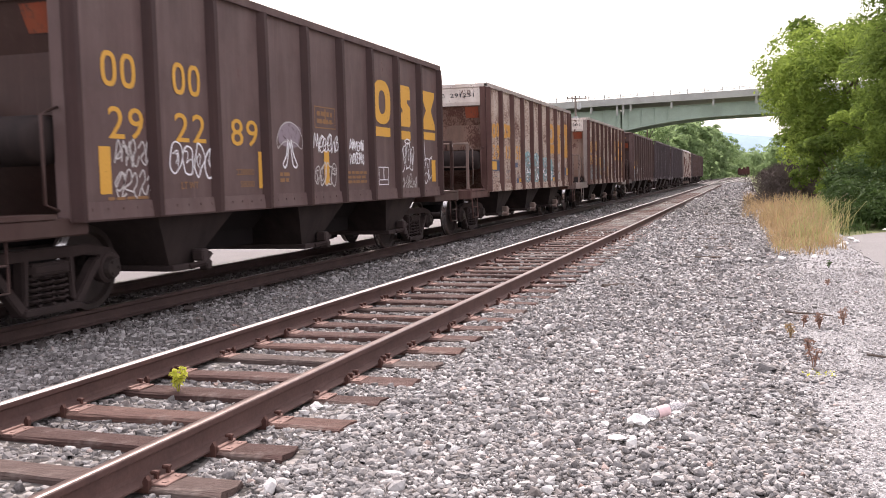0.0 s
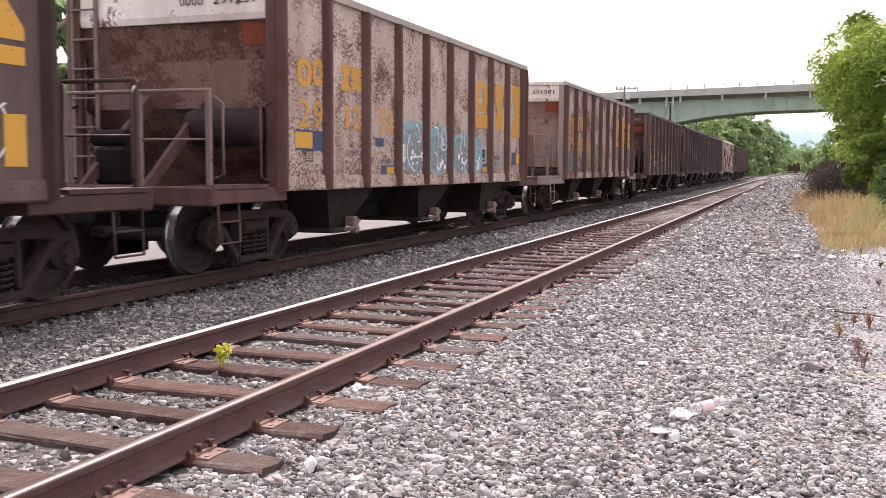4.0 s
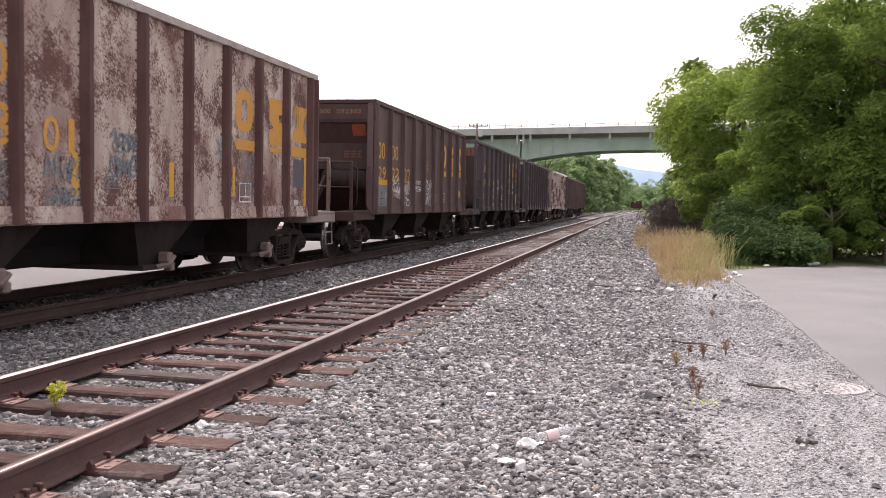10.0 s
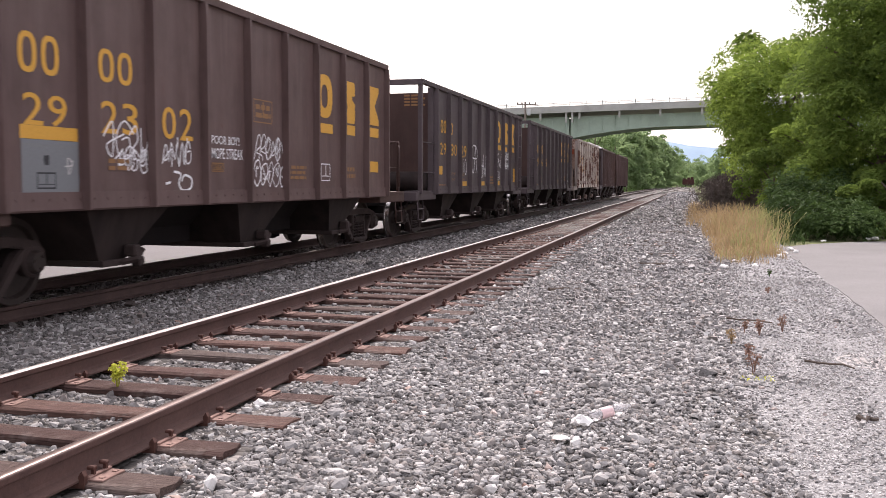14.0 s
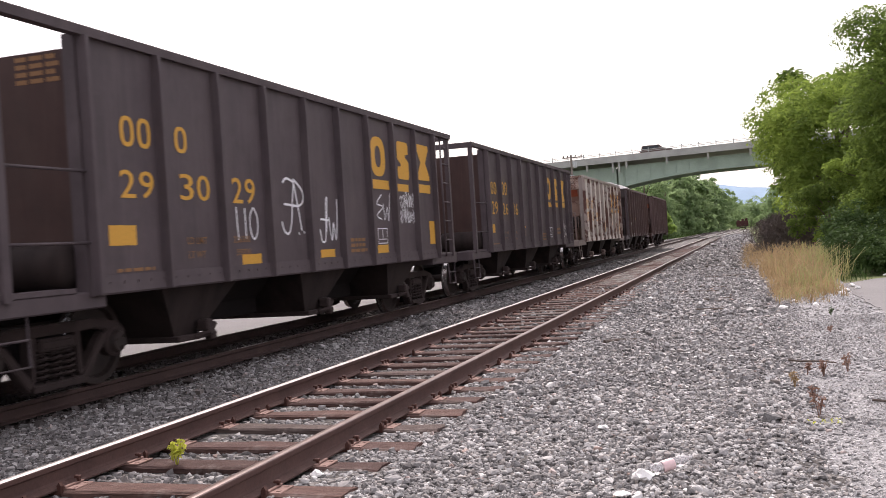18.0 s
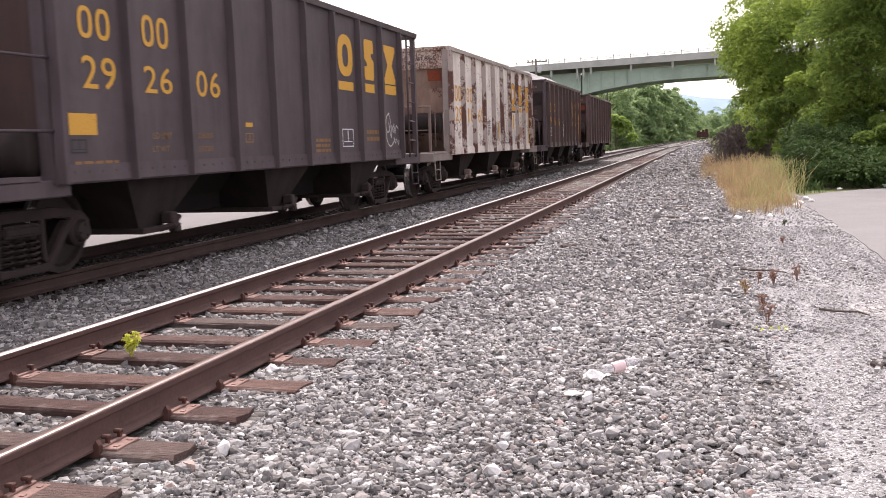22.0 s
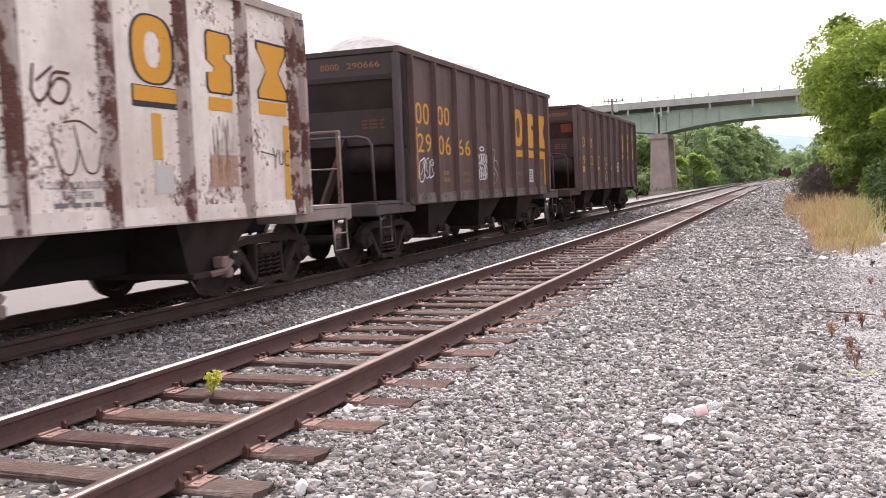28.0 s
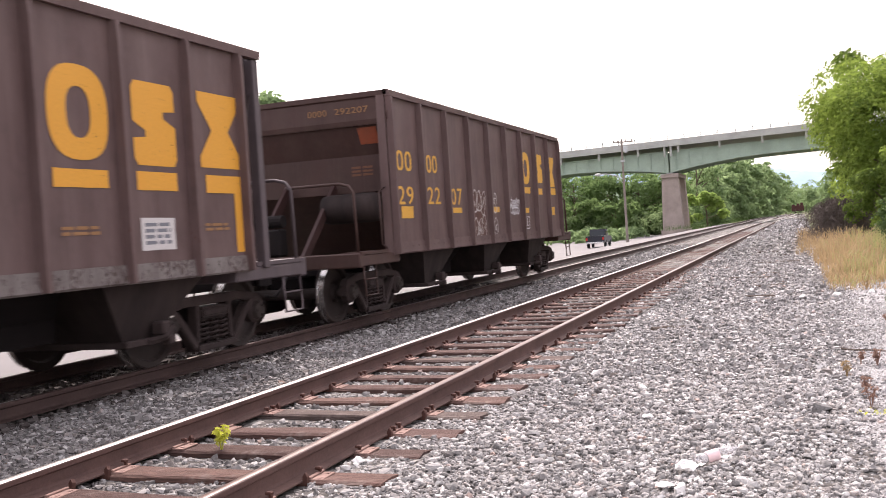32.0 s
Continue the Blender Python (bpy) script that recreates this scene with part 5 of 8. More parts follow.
P_DRIP = make_worn_paint("rust_streak", (0.13, 0.06, 0.04), 0.6, flakes=12.0)
P_VIOLET = make_worn_paint("spray_violet_grey", (0.25, 0.2, 0.23), 0.62, flakes=10.0)
LAYER = {}
FONT_CACHE = {}


def letters(text):
    """Outline mesh of a piece of writing in the built-in font, scaled to the unit square."""
    if text not in FONT_CACHE:
        cu = bpy.data.curves.new("writing", "FONT")
        cu.body = text
        cu.resolution_u = 3
        cu.offset = 0.004
        ob = bpy.data.objects.new("writing", cu)
        scene.collection.objects.link(ob)
        me = bpy.data.meshes.new_from_object(ob.evaluated_get(bpy.context.evaluated_depsgraph_get()))
        bpy.data.objects.remove(ob)
        co = np.array([v.co[:2] for v in me.vertices])
        lo, hi = co.min(0), co.max(0)
        FONT_CACHE[text] = ((co - lo) / (hi - lo), [tuple(p.vertices) for p in me.polygons])
        bpy.data.meshes.remove(me)
    return FONT_CACHE[text]


def ribbon(bm, pts, w, closed=False):
    """A flat painted stroke along 2D points."""
    n = len(pts)
    row = []
    for i, p in enumerate(pts):
        a, b = (pts[i - 1], pts[(i + 1) % n]) if closed else (pts[max(0, i - 1)], pts[min(n - 1, i + 1)])
        d = Vector((b[0] - a[0], b[1] - a[1]))
        d = d.normalized() if d.length > 1e-6 else Vector((1, 0))
        row.append((bm.verts.new((p[0] - d.y * w, p[1] + d.x * w, 0)), bm.verts.new((p[0] + d.y * w, p[1] - d.x * w, 0))))
    for i in range(n if closed else n - 1):
        a, b = row[i], row[(i + 1) % n]
        bm.faces.new([a[0], a[1], b[1], b[0]])


def curved(pts, closed=False, k=5):
    """A smooth line through 2D points."""
    n, out = len(pts), []
    for i in range(n if closed else n - 1):
        p = [pts[(i + j) % n] if closed else pts[min(n - 1, max(0, i + j))] for j in (-1, 0, 1, 2)]
        for q in range(k):
            t = q / k
            out.append(tuple(0.5 * (2 * p[1][c] + (p[2][c] - p[0][c]) * t + (2 * p[0][c] - 5 * p[1][c] + 4 * p[2][c] - p[3][c]) * t * t + (3 * p[1][c] - p[0][c] - 3 * p[2][c] + p[3][c]) * t ** 3) for c in (0, 1)))
    return out if closed else out + [tuple(pts[-1])]


# quick spray strokes, in hundredths of their box
GLYPHS = ["0,100 20,0 50,80 80,0 100,100", "90,85 50,100 10,60 40,30 80,60 60,95 20,40 50,0 100,20", "10,10 30,100 60,40 20,30 90,80 100,0", "0,0 30,90 60,100 70,60 20,35 90,20 100,0", "0,60 40,100 50,10 20,40 100,70/60,0 100,30", "100,70 40,100 0,60 30,10 80,20 70,60 30,55", "0,70 40,100 60,60 30,30 70,0 100,40", "0,20 10,100 50,30 60,100 90,0 100,60"]


def oval(cx, cy, rx, ry, n=20, power=2.0):
    out = []
    for k in range(n):
        a = 2 * math.pi * k / n
        c, s = math.cos(a), math.sin(a)
        out.append((cx + rx * math.copysign(abs(c) ** (2 / power), c), cy + ry * math.copysign(abs(s) ** (2 / power), s)))
    return out


def fill(bm, pts):
    bm.faces.new([bm.verts.new((x, y, 0)) for x, y in pts])


def band(bm, outer, inner):
    a, b = [bm.verts.new((*p, 0)) for p in outer], [bm.verts.new((*p, 0)) for p in inner]
    n = len(a)
    for k in range(n):
        bm.faces.new([a[k], a[(k + 1) % n], b[(k + 1) % n], b[k]])


def shape(kind, w, h, text="", count=2, seed=0):
    """A flat figure in the rectangle w x h, lower left corner at the origin."""
    bm = bmesh.new()
    rnd = random.Random(seed)
    if kind in ("ring", "ringb"):
        band(bm, oval(w / 2, h / 2, w / 2, h / 2, 28, 2.6), oval(w / 2, h / 2, w * 0.2, h * 0.27, 28, 2.4))
    elif kind in ("slab", "slabb"):
        fill(bm, [(w * 0.08, 0), (w * 0.92, 0), (w, h * 0.08), (w, h * 0.48), (w * 0.72, h * 0.58), (w * 0.72, h * 0.66), (w, h * 0.68), (w, h * 0.92), (w * 0.92, h), (w * 0.08, h), (0, h * 0.92), (0, h * 0.52), (w * 0.28, h * 0.42), (w * 0.28, h * 0.34), (0, h * 0.32), (0, h * 0.08)])
    elif kind in ("bow", "bowb"):
        fill(bm, [(0, 0), (w, 0), (w, h * 0.14), (w * 0.7, h / 2), (w, h * 0.86), (w, h), (0, h), (0, h * 0.86), (w * 0.3, h / 2), (0, h * 0.14)])
    elif kind == "mark":
        for k in range(count):
            x0, x1 = w * (k + 0.04) / count, w * (k + 0.84) / count
            rx = (x1 - x0) / 2
            band(bm, oval(x0 + rx, h / 2, rx, h / 2, 20, 2.6), oval(x0 + rx, h / 2, rx * 0.52, h * 0.36, 20, 2.6))
    elif kind == "blk":
        e = 0.02 * min(w, h)
        n = 5
        pts = [(w * k / n, rnd.uniform(0, e)) for k in range(n)] + [(w - rnd.uniform(0, e), h * k / n) for k in range(n)]
        pts += [(w * (1 - k / n), h - rnd.uniform(0, e)) for k in range(n)] + [(rnd.uniform(0, e), h * (1 - k / n)) for k in range(n)]
        fill(bm, pts)
    elif kind == "bars":
        for k in range(count):
            z0 = h * (k + 0.2) / count
            x = 0.0
            zt = z0 + 0.6 * h / count
            upper, lower = [], []
            while x < w * 0.95:
                ln = min(rnd.uniform(0.08, 0.2), w - x)
                lower += [(x, z0), (x + ln, z0)]
                upper += [(x, zt), (x + ln, zt)]
                if x + ln + 0.035 < w * 0.95:
                    lower += [(x + ln, (z0 + zt) / 2 - 0.001), (x + ln + 0.035, (z0 + zt) / 2 - 0.001)]
                    upper += [(x + ln, (z0 + zt) / 2 + 0.001), (x + ln + 0.035, (z0 + zt) / 2 + 0.001)]
                x += ln + 0.035
            lo, up = [bm.verts.new((*p, 0)) for p in lower], [bm.verts.new((*p, 0)) for p in upper]
            for i in range(len(lo) - 1):
                if lower[i + 1][0] > lower[i][0]:
                    bm.faces.new([lo[i], lo[i + 1], up[i + 1], up[i]])
            bmesh.ops.remove_doubles(bm, verts=bm.verts[:], dist=0.0)
    elif kind == "frame":
        t = 0.016
        band(bm, [(0, 0), (w, 0), (w, h), (0, h)], [(t, t), (w - t, t), (w - t, h - t), (t, h - t)])
        fill(bm, [(w * 0.48, h * 0.3), (w * 0.54, h * 0.3), (w * 0.54, h * 0.9), (w * 0.48, h * 0.9)])
        fill(bm, [(w * 0.1, h * 0.26), (w * 0.9, h * 0.26), (w * 0.9, h * 0.31), (w * 0.1, h * 0.31)])
    elif kind == "tag":
        # swollen overlapping letter outlines with inner hooks
        rows = 2 if h > 0.75 * w else 1
        n = max(2, round(w / h * rows * 1.9))
        for r in range(rows):
            for k in range(n):
                cx, cy = w * (k + 0.5) / n, h * (r + 0.5) / rows
                rx, ry = w / n * rnd.uniform(0.52, 0.68), h / rows * rnd.uniform(0.46, 0.58)
                m = rnd.choice((7, 8, 9))
                ring = []
                for i in range(m):
                    t = 2 * math.pi * (i + rnd.uniform(-0.25, 0.25)) / m
                    q = rnd.uniform(0.62, 1.08)
                    ring.append((min(w, max(0, cx + rx * q * math.cos(t) + 0.15 * ry * math.sin(t))), min(h, max(0, cy + ry * q * math.sin(t)))))
                ribbon(bm, curved(ring, True), rnd.uniform(0.008, 0.013), True)
                for _ in range(2):
                    ribbon(bm, curved([(cx + rnd.uniform(-0.5, 0.5) * rx, cy + rnd.uniform(-0.6, 0.6) * ry) for _ in range(3)]), rnd.uniform(0.006, 0.01))
    elif kind == "scrawl":
        # quick single strokes in one or more lines
        for r in range(count):
            n = max(3, round(w / (h / count) * 2.2))
            for k in range(n):
                gl = rnd.choice(GLYPHS)
                x0, y0, gw, gh = w * (k + rnd.uniform(-0.05, 0.1)) / n, h * (r + rnd.uniform(0, 0.12)) / count, w / n * rnd.uniform(1.2, 1.7), h / count * rnd.uniform(0.7, 0.95)
                for line in gl.split("/"):
                    pts = [tuple(float(v) / 100 for v in p.split(",")) for p in line.split()]
                    ribbon(bm, curved([(min(w, max(0, x0 + gw * (a + 0.15 * b))), min(h, max(0, y0 + gh * b))) for a, b in pts]), 0.009)
    elif kind == "strokes":
        for line in text.split("/"):
            pts = [tuple(float(v) / 100 for v in p.split(",")) for p in line.split()]
            ribbon(bm, curved([(w * a, h * b) for a, b in pts]), count / 1000)
    elif kind == "drips":
        for k in range(int(w * 45)):
            x, z = rnd.uniform(0, w), h * rnd.uniform(0.25, 1.0)
            ln = min(z, h * rnd.uniform(0.08, 0.7))
            q = rnd.uniform(0.003, 0.012)
            fill(bm, [(x, z - ln), (x + q * 0.5, z - ln), (x + q, z - ln * 0.4), (x + q * 0.8, z), (x - q * 0.3, z - ln * 0.2)])
    elif kind == "blob":
        ring = []
        for k in range(12):
            t, q = 2 * math.pi * k / 12, rnd.uniform(0.8, 1.0)
            c, n = math.cos(t), math.sin(t)
            ring.append((w / 2 + w / 2 * q * math.copysign(abs(c) ** 0.7, c), h / 2 + h / 2 * q * math.copysign(abs(n) ** 0.7, n)))
        pts = curved(ring, True, 4)
        fill(bm, pts)
    elif kind == "hilite":
        for k in range(8):
            r0 = rnd.uniform(0.02, 0.055)
            fill(bm, oval(rnd.uniform(r0, w - r0), rnd.uniform(r0, h * 0.4), r0, r0, 12))
    return bm


PAINT_NAME = {"ring": "logo_figure", "slab": "logo_figure", "bow": "logo_figure", "ringb": "logo_outline", "slabb": "logo_outline", "bowb": "logo_outline", "mark": "owner_mark", "txt": "number",
              "blk": "paint_patch", "bars": "stencil_line", "frame": "stencil_box", "tag": "graffiti", "scrawl": "graffiti", "strokes": "graffiti", "drips": "rust_streaks", "blob": "graffiti_fill", "hilite": "graffiti"}


PALE_SHIFT = 0.1


def lay(i, ob, y, z):
    """Puts a flat figure on the near side of car i, over what was painted before."""
    ob.matrix_local = Matrix(((0, 0, 1, X_SIDE + 0.0015 + 0.00012 * LAYER[i]), (1, 0, 0, y), (0, 1, 0, z), (0, 0, 0, 1)))
    return ob


def paint(i, kind, mat, y0, y1, z0, z1, text="", count=2):
    """Paints a figure on the near side of car i, between y0 and y1 along it and z0 and z1 above the rail."""
    LAYER[i] = LAYER.get(i, 0) + 1
    w, h = y1 - y0, z1 - z0
    y0 += PALE_SHIFT if i in (1, 2, 6) else 0.0
    if kind == "bars" and count > 1:
        for k in range(count):
            lay(i, part("stencil_line", shape("bars", w * (1 - 0.06 * (k % 2)), h / count, "", 1, LAYER[i] * 7 + i + k), mat, CARS[i]), y0, z0 + h * k / count)
        return None
    if kind == "txt":
        if text.isdigit() and len(text) == 2:
            for k, digit in enumerate(text):
                thin = digit == "1"
                co, faces = letters(digit)
                me = bpy.data.meshes.new("number")
                me.from_pydata([(a * w * (0.18 if thin else 0.44), b * h, 0) for a, b in co], [], faces)
                lay(i, mesh_part("number", me, mat, CARS[i]), y0 + w * (0.56 * k + (0.13 if thin else 0)), z0)
            return None
        co, faces = letters(text)
        me = bpy.data.meshes.new("number")
        me.from_pydata([(a * w, b * h, 0) for a, b in co], [], faces)
        ob = mesh_part("number" if text[0].isdigit() else "lettering", me, mat, CARS[i])
    else:
        ob = part(PAINT_NAME[kind], shape(kind, w, h, text, count, LAYER[i] * 7 + i), mat, CARS[i])
    if kind == "drips":
        ob["kind"] = "stuff"
    return lay(i, ob, y0, z0)


def paint_end(i, kind, mat, x0, x1, z0, z1, y, text="", count=2):
    """The same on the end that faces the viewer."""
    w, h = x1 - x0, z1 - z0
    if kind == "bars" and count > 1:
        for k in range(count):
            paint_end(i, "bars", mat, x0, x1 - 0.08 * w * (k % 2), z0 + h * k / count, z0 + h * (k + 1) / count, y, count=1)
        return
    if kind == "txt":
        co, faces = letters(text)
        me = bpy.data.meshes.new("number")
        me.from_pydata([(a * w, b * h, 0) for a, b in co], [], faces)
        ob = mesh_part("number", me, mat, CARS[i])
    else:
        ob = part(PAINT_NAME[kind], shape(kind, w, h, text, count, 3 * i), mat, CARS[i])
    ob.matrix_local = Matrix(((1, 0, 0, x0), (0, 0, -1, y - 0.004), (0, 1, 0, z0), (0, 0, 0, 1)))


paint(0, "mark", P_YEL, -5.07, -4.46, 2.30, 2.65)
paint(0, "mark", P_YEL, -3.86, -3.25, 2.31, 2.66)
paint(0, "txt", P_YEL, -4.98, -4.41, 1.79, 2.11, text="29")
paint(0, "txt", P_YEL, -3.84, -3.22, 1.79, 2.11, text="22")
paint(0, "txt", P_YEL, -2.65, -1.99, 1.78, 2.11, text="89")
paint(0, "blk", P_YEL, -5.15, -4.97, 1.24, 1.71)
paint(0, "blk", P_YEL, -2.0, -1.85, 1.25, 1.72)
paint(0, "blk", P_YEL, -0.01, 0.17, 1.27, 1.77)
paint(0, "txt", P_DIM, -2.55, -2.12, 1.42, 1.50, text="228000")
paint(0, "txt", P_DIM, -2.47, -2.12, 1.27, 1.35, text="58000")
paint(0, "frame", P_DIM, -0.29, 0.43, 2.10, 2.42)
paint(0, "bars", P_DIM, -0.21, 0.35, 2.15, 2.37, count=2)
paint(0, "ring", P_YEL, 2.01, 2.81, 2.28, 3.03)
paint(0, "blk", P_YEL, 2.02, 2.77, 2.07, 2.23)
paint(0, "slab", P_YEL, 3.26, 3.83, 2.29, 3.03)
paint(0, "blk", P_YEL, 3.25, 3.82, 2.05, 2.21)
paint(0, "bow", P_YEL, 4.51, 5.27, 2.29, 3.03)
paint(0, "blk", P_YEL, 4.50, 5.27, 2.09, 2.24)
paint(0, "frame", P_WHITE, 2.17, 2.63, 1.24, 1.55)
paint(0, "scrawl", P_PALE, -4.95, -4.28, 1.19, 1.8, count=2)
paint(0, "tag", P_WHITE, -3.96, -3.04, 1.39, 1.80)
paint(0, "blob", P_VIOLET, -1.47, -0.72, 1.78, 2.14)
paint(0, "strokes", P_WHITE, -1.36, -0.86, 1.52, 1.92, "40,96 30,45 15,22 8,12 16,0 30,12 42,60 50,84 58,60 66,12 82,0 92,10 84,24 70,50 60,96", 13)
paint(0, "strokes", P_PALE, -1.47, -0.72, 1.68, 2.14, "2,20 0,50 20,88 50,100 80,88 100,55 96,22 70,40 30,42 2,20", 7)
paint(0, "bars", P_DIM, -1.42, -1.12, 1.31, 1.47, count=2)
paint(0, "scrawl", P_WHITE, -0.36, 0.5, 1.74, 2.04, count=1)
paint(0, "tag", P_PALE, -0.34, 0.42, 1.24, 1.6)
paint(0, "scrawl", P_WHITE, 0.93, 1.51, 1.58, 1.99, count=2)
paint(0, "tag", P_WHITE, 3.3, 3.98, 1.48, 1.98)
paint(0, "strokes", P_WHITE, 3.46, 3.8, 1.97, 2.07, "5,50 50,95 95,50 50,5 5,50", 11)
paint(0, "scrawl", P_PALE, 3.3, 4.1, 1.08, 1.42, count=1)
paint(0, "strokes", P_WHITE, 4.5, 5.14, 1.2, 2.08, "12,100 18,70 28,50/4,52 30,60 60,58 86,66/30,58 10,30 20,4 48,20 40,50/60,58 52,30 70,16 92,40 80,62/8,20 30,28 60,12", 9)
paint(0, "blk", P_YEL, 5.02, 5.26, 1.27, 1.7)
paint(0, "txt", P_DIM, -3.76, -3.42, 1.27, 1.35, text="LT WT")
paint(0, "bars", P_DIM, -5.04, -4.30, 1.17, 1.22, count=1)
paint(0, "bars", P_DIM, 0.85, 1.62, 1.27, 1.49, count=3)
paint(3, "mark", P_YEL, -5.21, -4.56, 2.28, 2.66)
paint(3, "mark", P_YEL, -3.99, -3.31, 2.31, 2.66)
paint(3, "txt", P_YEL, -5.15, -4.51, 1.80, 2.10, text="29")
paint(3, "txt", P_YEL, -3.95, -3.27, 1.78, 2.12, text="23")
paint(3, "txt", P_YEL, -2.77, -2.08, 1.77, 2.15, text="02")
paint(3, "blk", P_YEL, -5.20, -4.35, 1.67, 1.80)
paint(3, "blk", P_GREYP, -5.19, -4.34, 1.03, 1.67)
paint(3, "blob", P_DARK, -4.88, -4.79, 1.42, 1.53)
paint(3, "frame", P_DARK, -4.98, -4.7, 1.2, 1.36)
paint(3, "strokes", P_PALE, -4.58, -4.42, 1.34, 1.5, "10,50 90,60 40,100 50,0 90,90", 6)
paint(3, "scrawl", P_WHITE, -3.96, -3.04, 1.45, 1.95, count=1)
paint(3, "scrawl", P_WHITE, -3.7, -3.04, 1.36, 1.66, count=1)
paint(3, "scrawl", P_WHITE, -2.81, -2.14, 1.44, 1.8, count=1)
paint(3, "strokes", P_WHITE, -2.72, -2.1, 1.14, 1.42, "0,40 18,44/30,90 55,80 48,40 62,10 92,20 96,60 70,76 58,50", 15)
paint(3, "txt", P_WHITE, -1.60, -0.84, 1.76, 1.87, text="POOR BOY!")
paint(3, "txt", P_WHITE, -1.60, -0.73, 1.57, 1.71, text="MOPE STREAK")
paint(3, "scrawl", P_WHITE, -0.4, 0.6, 1.56, 1.96, count=1)
paint(3, "tag", P_WHITE, -0.4, 0.68, 1.2, 1.58)
paint(3, "frame", P_DIM, -0.39, 0.22, 2.11, 2.44)
paint(3, "bars", P_DIM, -0.32, 0.17, 2.16, 2.39, count=2)
paint(3, "ring", P_YEL, 1.92, 2.63, 2.34, 3.06)
paint(3, "blk", P_YEL, 1.90, 2.64, 2.09, 2.25)
paint(3, "slab", P_YEL, 3.22, 3.75, 2.32, 3.06)
paint(3, "blk", P_YEL, 3.23, 3.75, 2.11, 2.29)
paint(3, "bow", P_YEL, 4.30, 5.10, 2.36, 3.09)
paint(3, "blk", P_YEL, 4.31, 5.09, 2.13, 2.31)
paint(3, "frame", P_WHITE, 2.10, 2.51, 1.29, 1.58)
paint(3, "blk", P_YEL, 4.54, 5.06, 1.46, 1.67)
paint(3, "bars", P_DIM, 0.74, 1.47, 1.30, 1.54, count=3)
paint(3, "bars", P_DIM, 3.14, 3.75, 1.32, 1.56, count=2)
paint(3, "frame", P_DIM, -1.61, -1.29, 1.40, 1.52)
paint(3, "txt", P_DIM, -1.58, -1.32, 1.42, 1.50, text="286K")
paint(3, "bars", P_DIM, -3.84, -3.44, 1.38, 1.53, count=2)
paint(4, "mark", P_YEL, -4.80, -4.22, 2.48, 2.80)
paint(4, "mark", P_YEL, -3.83, -3.53, 2.48, 2.78, count=1)
paint(4, "txt", P_YEL, -4.84, -4.26, 1.95, 2.24, text="29")
paint(4, "txt", P_YEL, -3.77, -3.15, 1.95, 2.25, text="30")
paint(4, "txt", P_YEL, -2.64, -2.07, 1.94, 2.26, text="29")
paint(4, "blk", P_YEL, -5.07, -4.62, 1.46, 1.67)
paint(4, "blk", P_YEL, -2.49, -2.00, 1.17, 1.30)
paint(4, "blk", P_YEL, -0.19, 0.31, 1.18, 1.30)
paint(4, "blk", P_YEL, 2.09, 2.60, 1.18, 1.32)
paint(4, "blk", P_YEL, 4.93, 5.26, 1.28, 1.74)
paint(4, "strokes", P_WHITE, -2.62, -2.04, 1.48, 1.9, "8,98 12,0/44,96 46,4/80,98 66,70 66,26 80,2 96,24 98,66 84,98", 13)
paint(4, "strokes", P_WHITE, -1.38, -0.66, 1.52, 2.33, "12,90 30,98 62,92/58,98 90,82 98,66 78,52 14,54/60,92 50,60 42,24 28,4 10,8 2,24/60,90 74,44 84,8/70,2 73,4/92,4 95,6", 17)
paint(4, "strokes", P_WHITE, -0.2, 0.5, 1.4, 2.08, "4,30 12,4 30,8 36,60 40,92 46,98 42,60 36,24/8,52 50,50/52,56 56,24 64,6 74,44 84,6 94,50 98,98", 15)
paint(4, "strokes", P_WHITE, 2.12, 2.82, 1.7, 2.24, "42,92 6,62 46,52 4,24 34,12/50,62 56,10 76,52 82,6 98,98", 12)
paint(4, "scrawl", P_WHITE, 3.27, 4.05, 1.68, 2.28, count=2)
paint(4, "ring", P_YEL, 2.00, 2.69, 2.51, 3.20)
paint(4, "blk", P_YEL, 1.99, 2.80, 2.29, 2.45)
paint(4, "slab", P_YEL, 3.31, 3.90, 2.51, 3.21)
paint(4, "blk", P_YEL, 3.25, 3.83, 2.28, 2.42)
paint(4, "bow", P_YEL, 4.41, 5.10, 2.54, 3.24)
paint(4, "blk", P_YEL, 4.38, 5.11, 2.29, 2.46)
paint(4, "frame", P_WHITE, 2.13, 2.58, 1.34, 1.61)
paint(4, "txt", P_DIM, -3.69, -3.28, 1.45, 1.53, text="LD LMT")
paint(4, "txt", P_DIM, -3.68, -3.32, 1.29, 1.37, text="LT WT")
paint(4, "txt", P_DIM, -2.68, -2.27, 1.45, 1.53, text="226300")
paint(4, "txt", P_DIM, -2.62, -2.27, 1.29, 1.37, text="59700")
paint(4, "bars", P_DIM, 0.94, 1.60, 1.21, 1.47, count=3)
paint(4, "bars", P_DIM, -4.97, -4.34, 1.18, 1.24, count=1)
paint(5, "mark", P_YEL, -4.90, -4.31, 2.43, 2.75)
paint(5, "mark", P_YEL, -3.78, -3.19, 2.44, 2.79)
paint(5, "txt", P_YEL, -4.87, -4.30, 1.93, 2.26, text="29")
paint(5, "txt", P_YEL, -3.78, -3.20, 1.93, 2.23, text="26")
paint(5, "txt", P_YEL, -2.65, -2.07, 1.93, 2.25, text="06")
paint(5, "blk", P_YEL, -5.14, -4.69, 1.46, 1.68)
paint(5, "txt", P_DIM, -3.67, -3.28, 1.42, 1.49, text="LD LMT")
paint(5, "txt", P_DIM, -3.69, -3.35, 1.27, 1.34, text="LT WT")
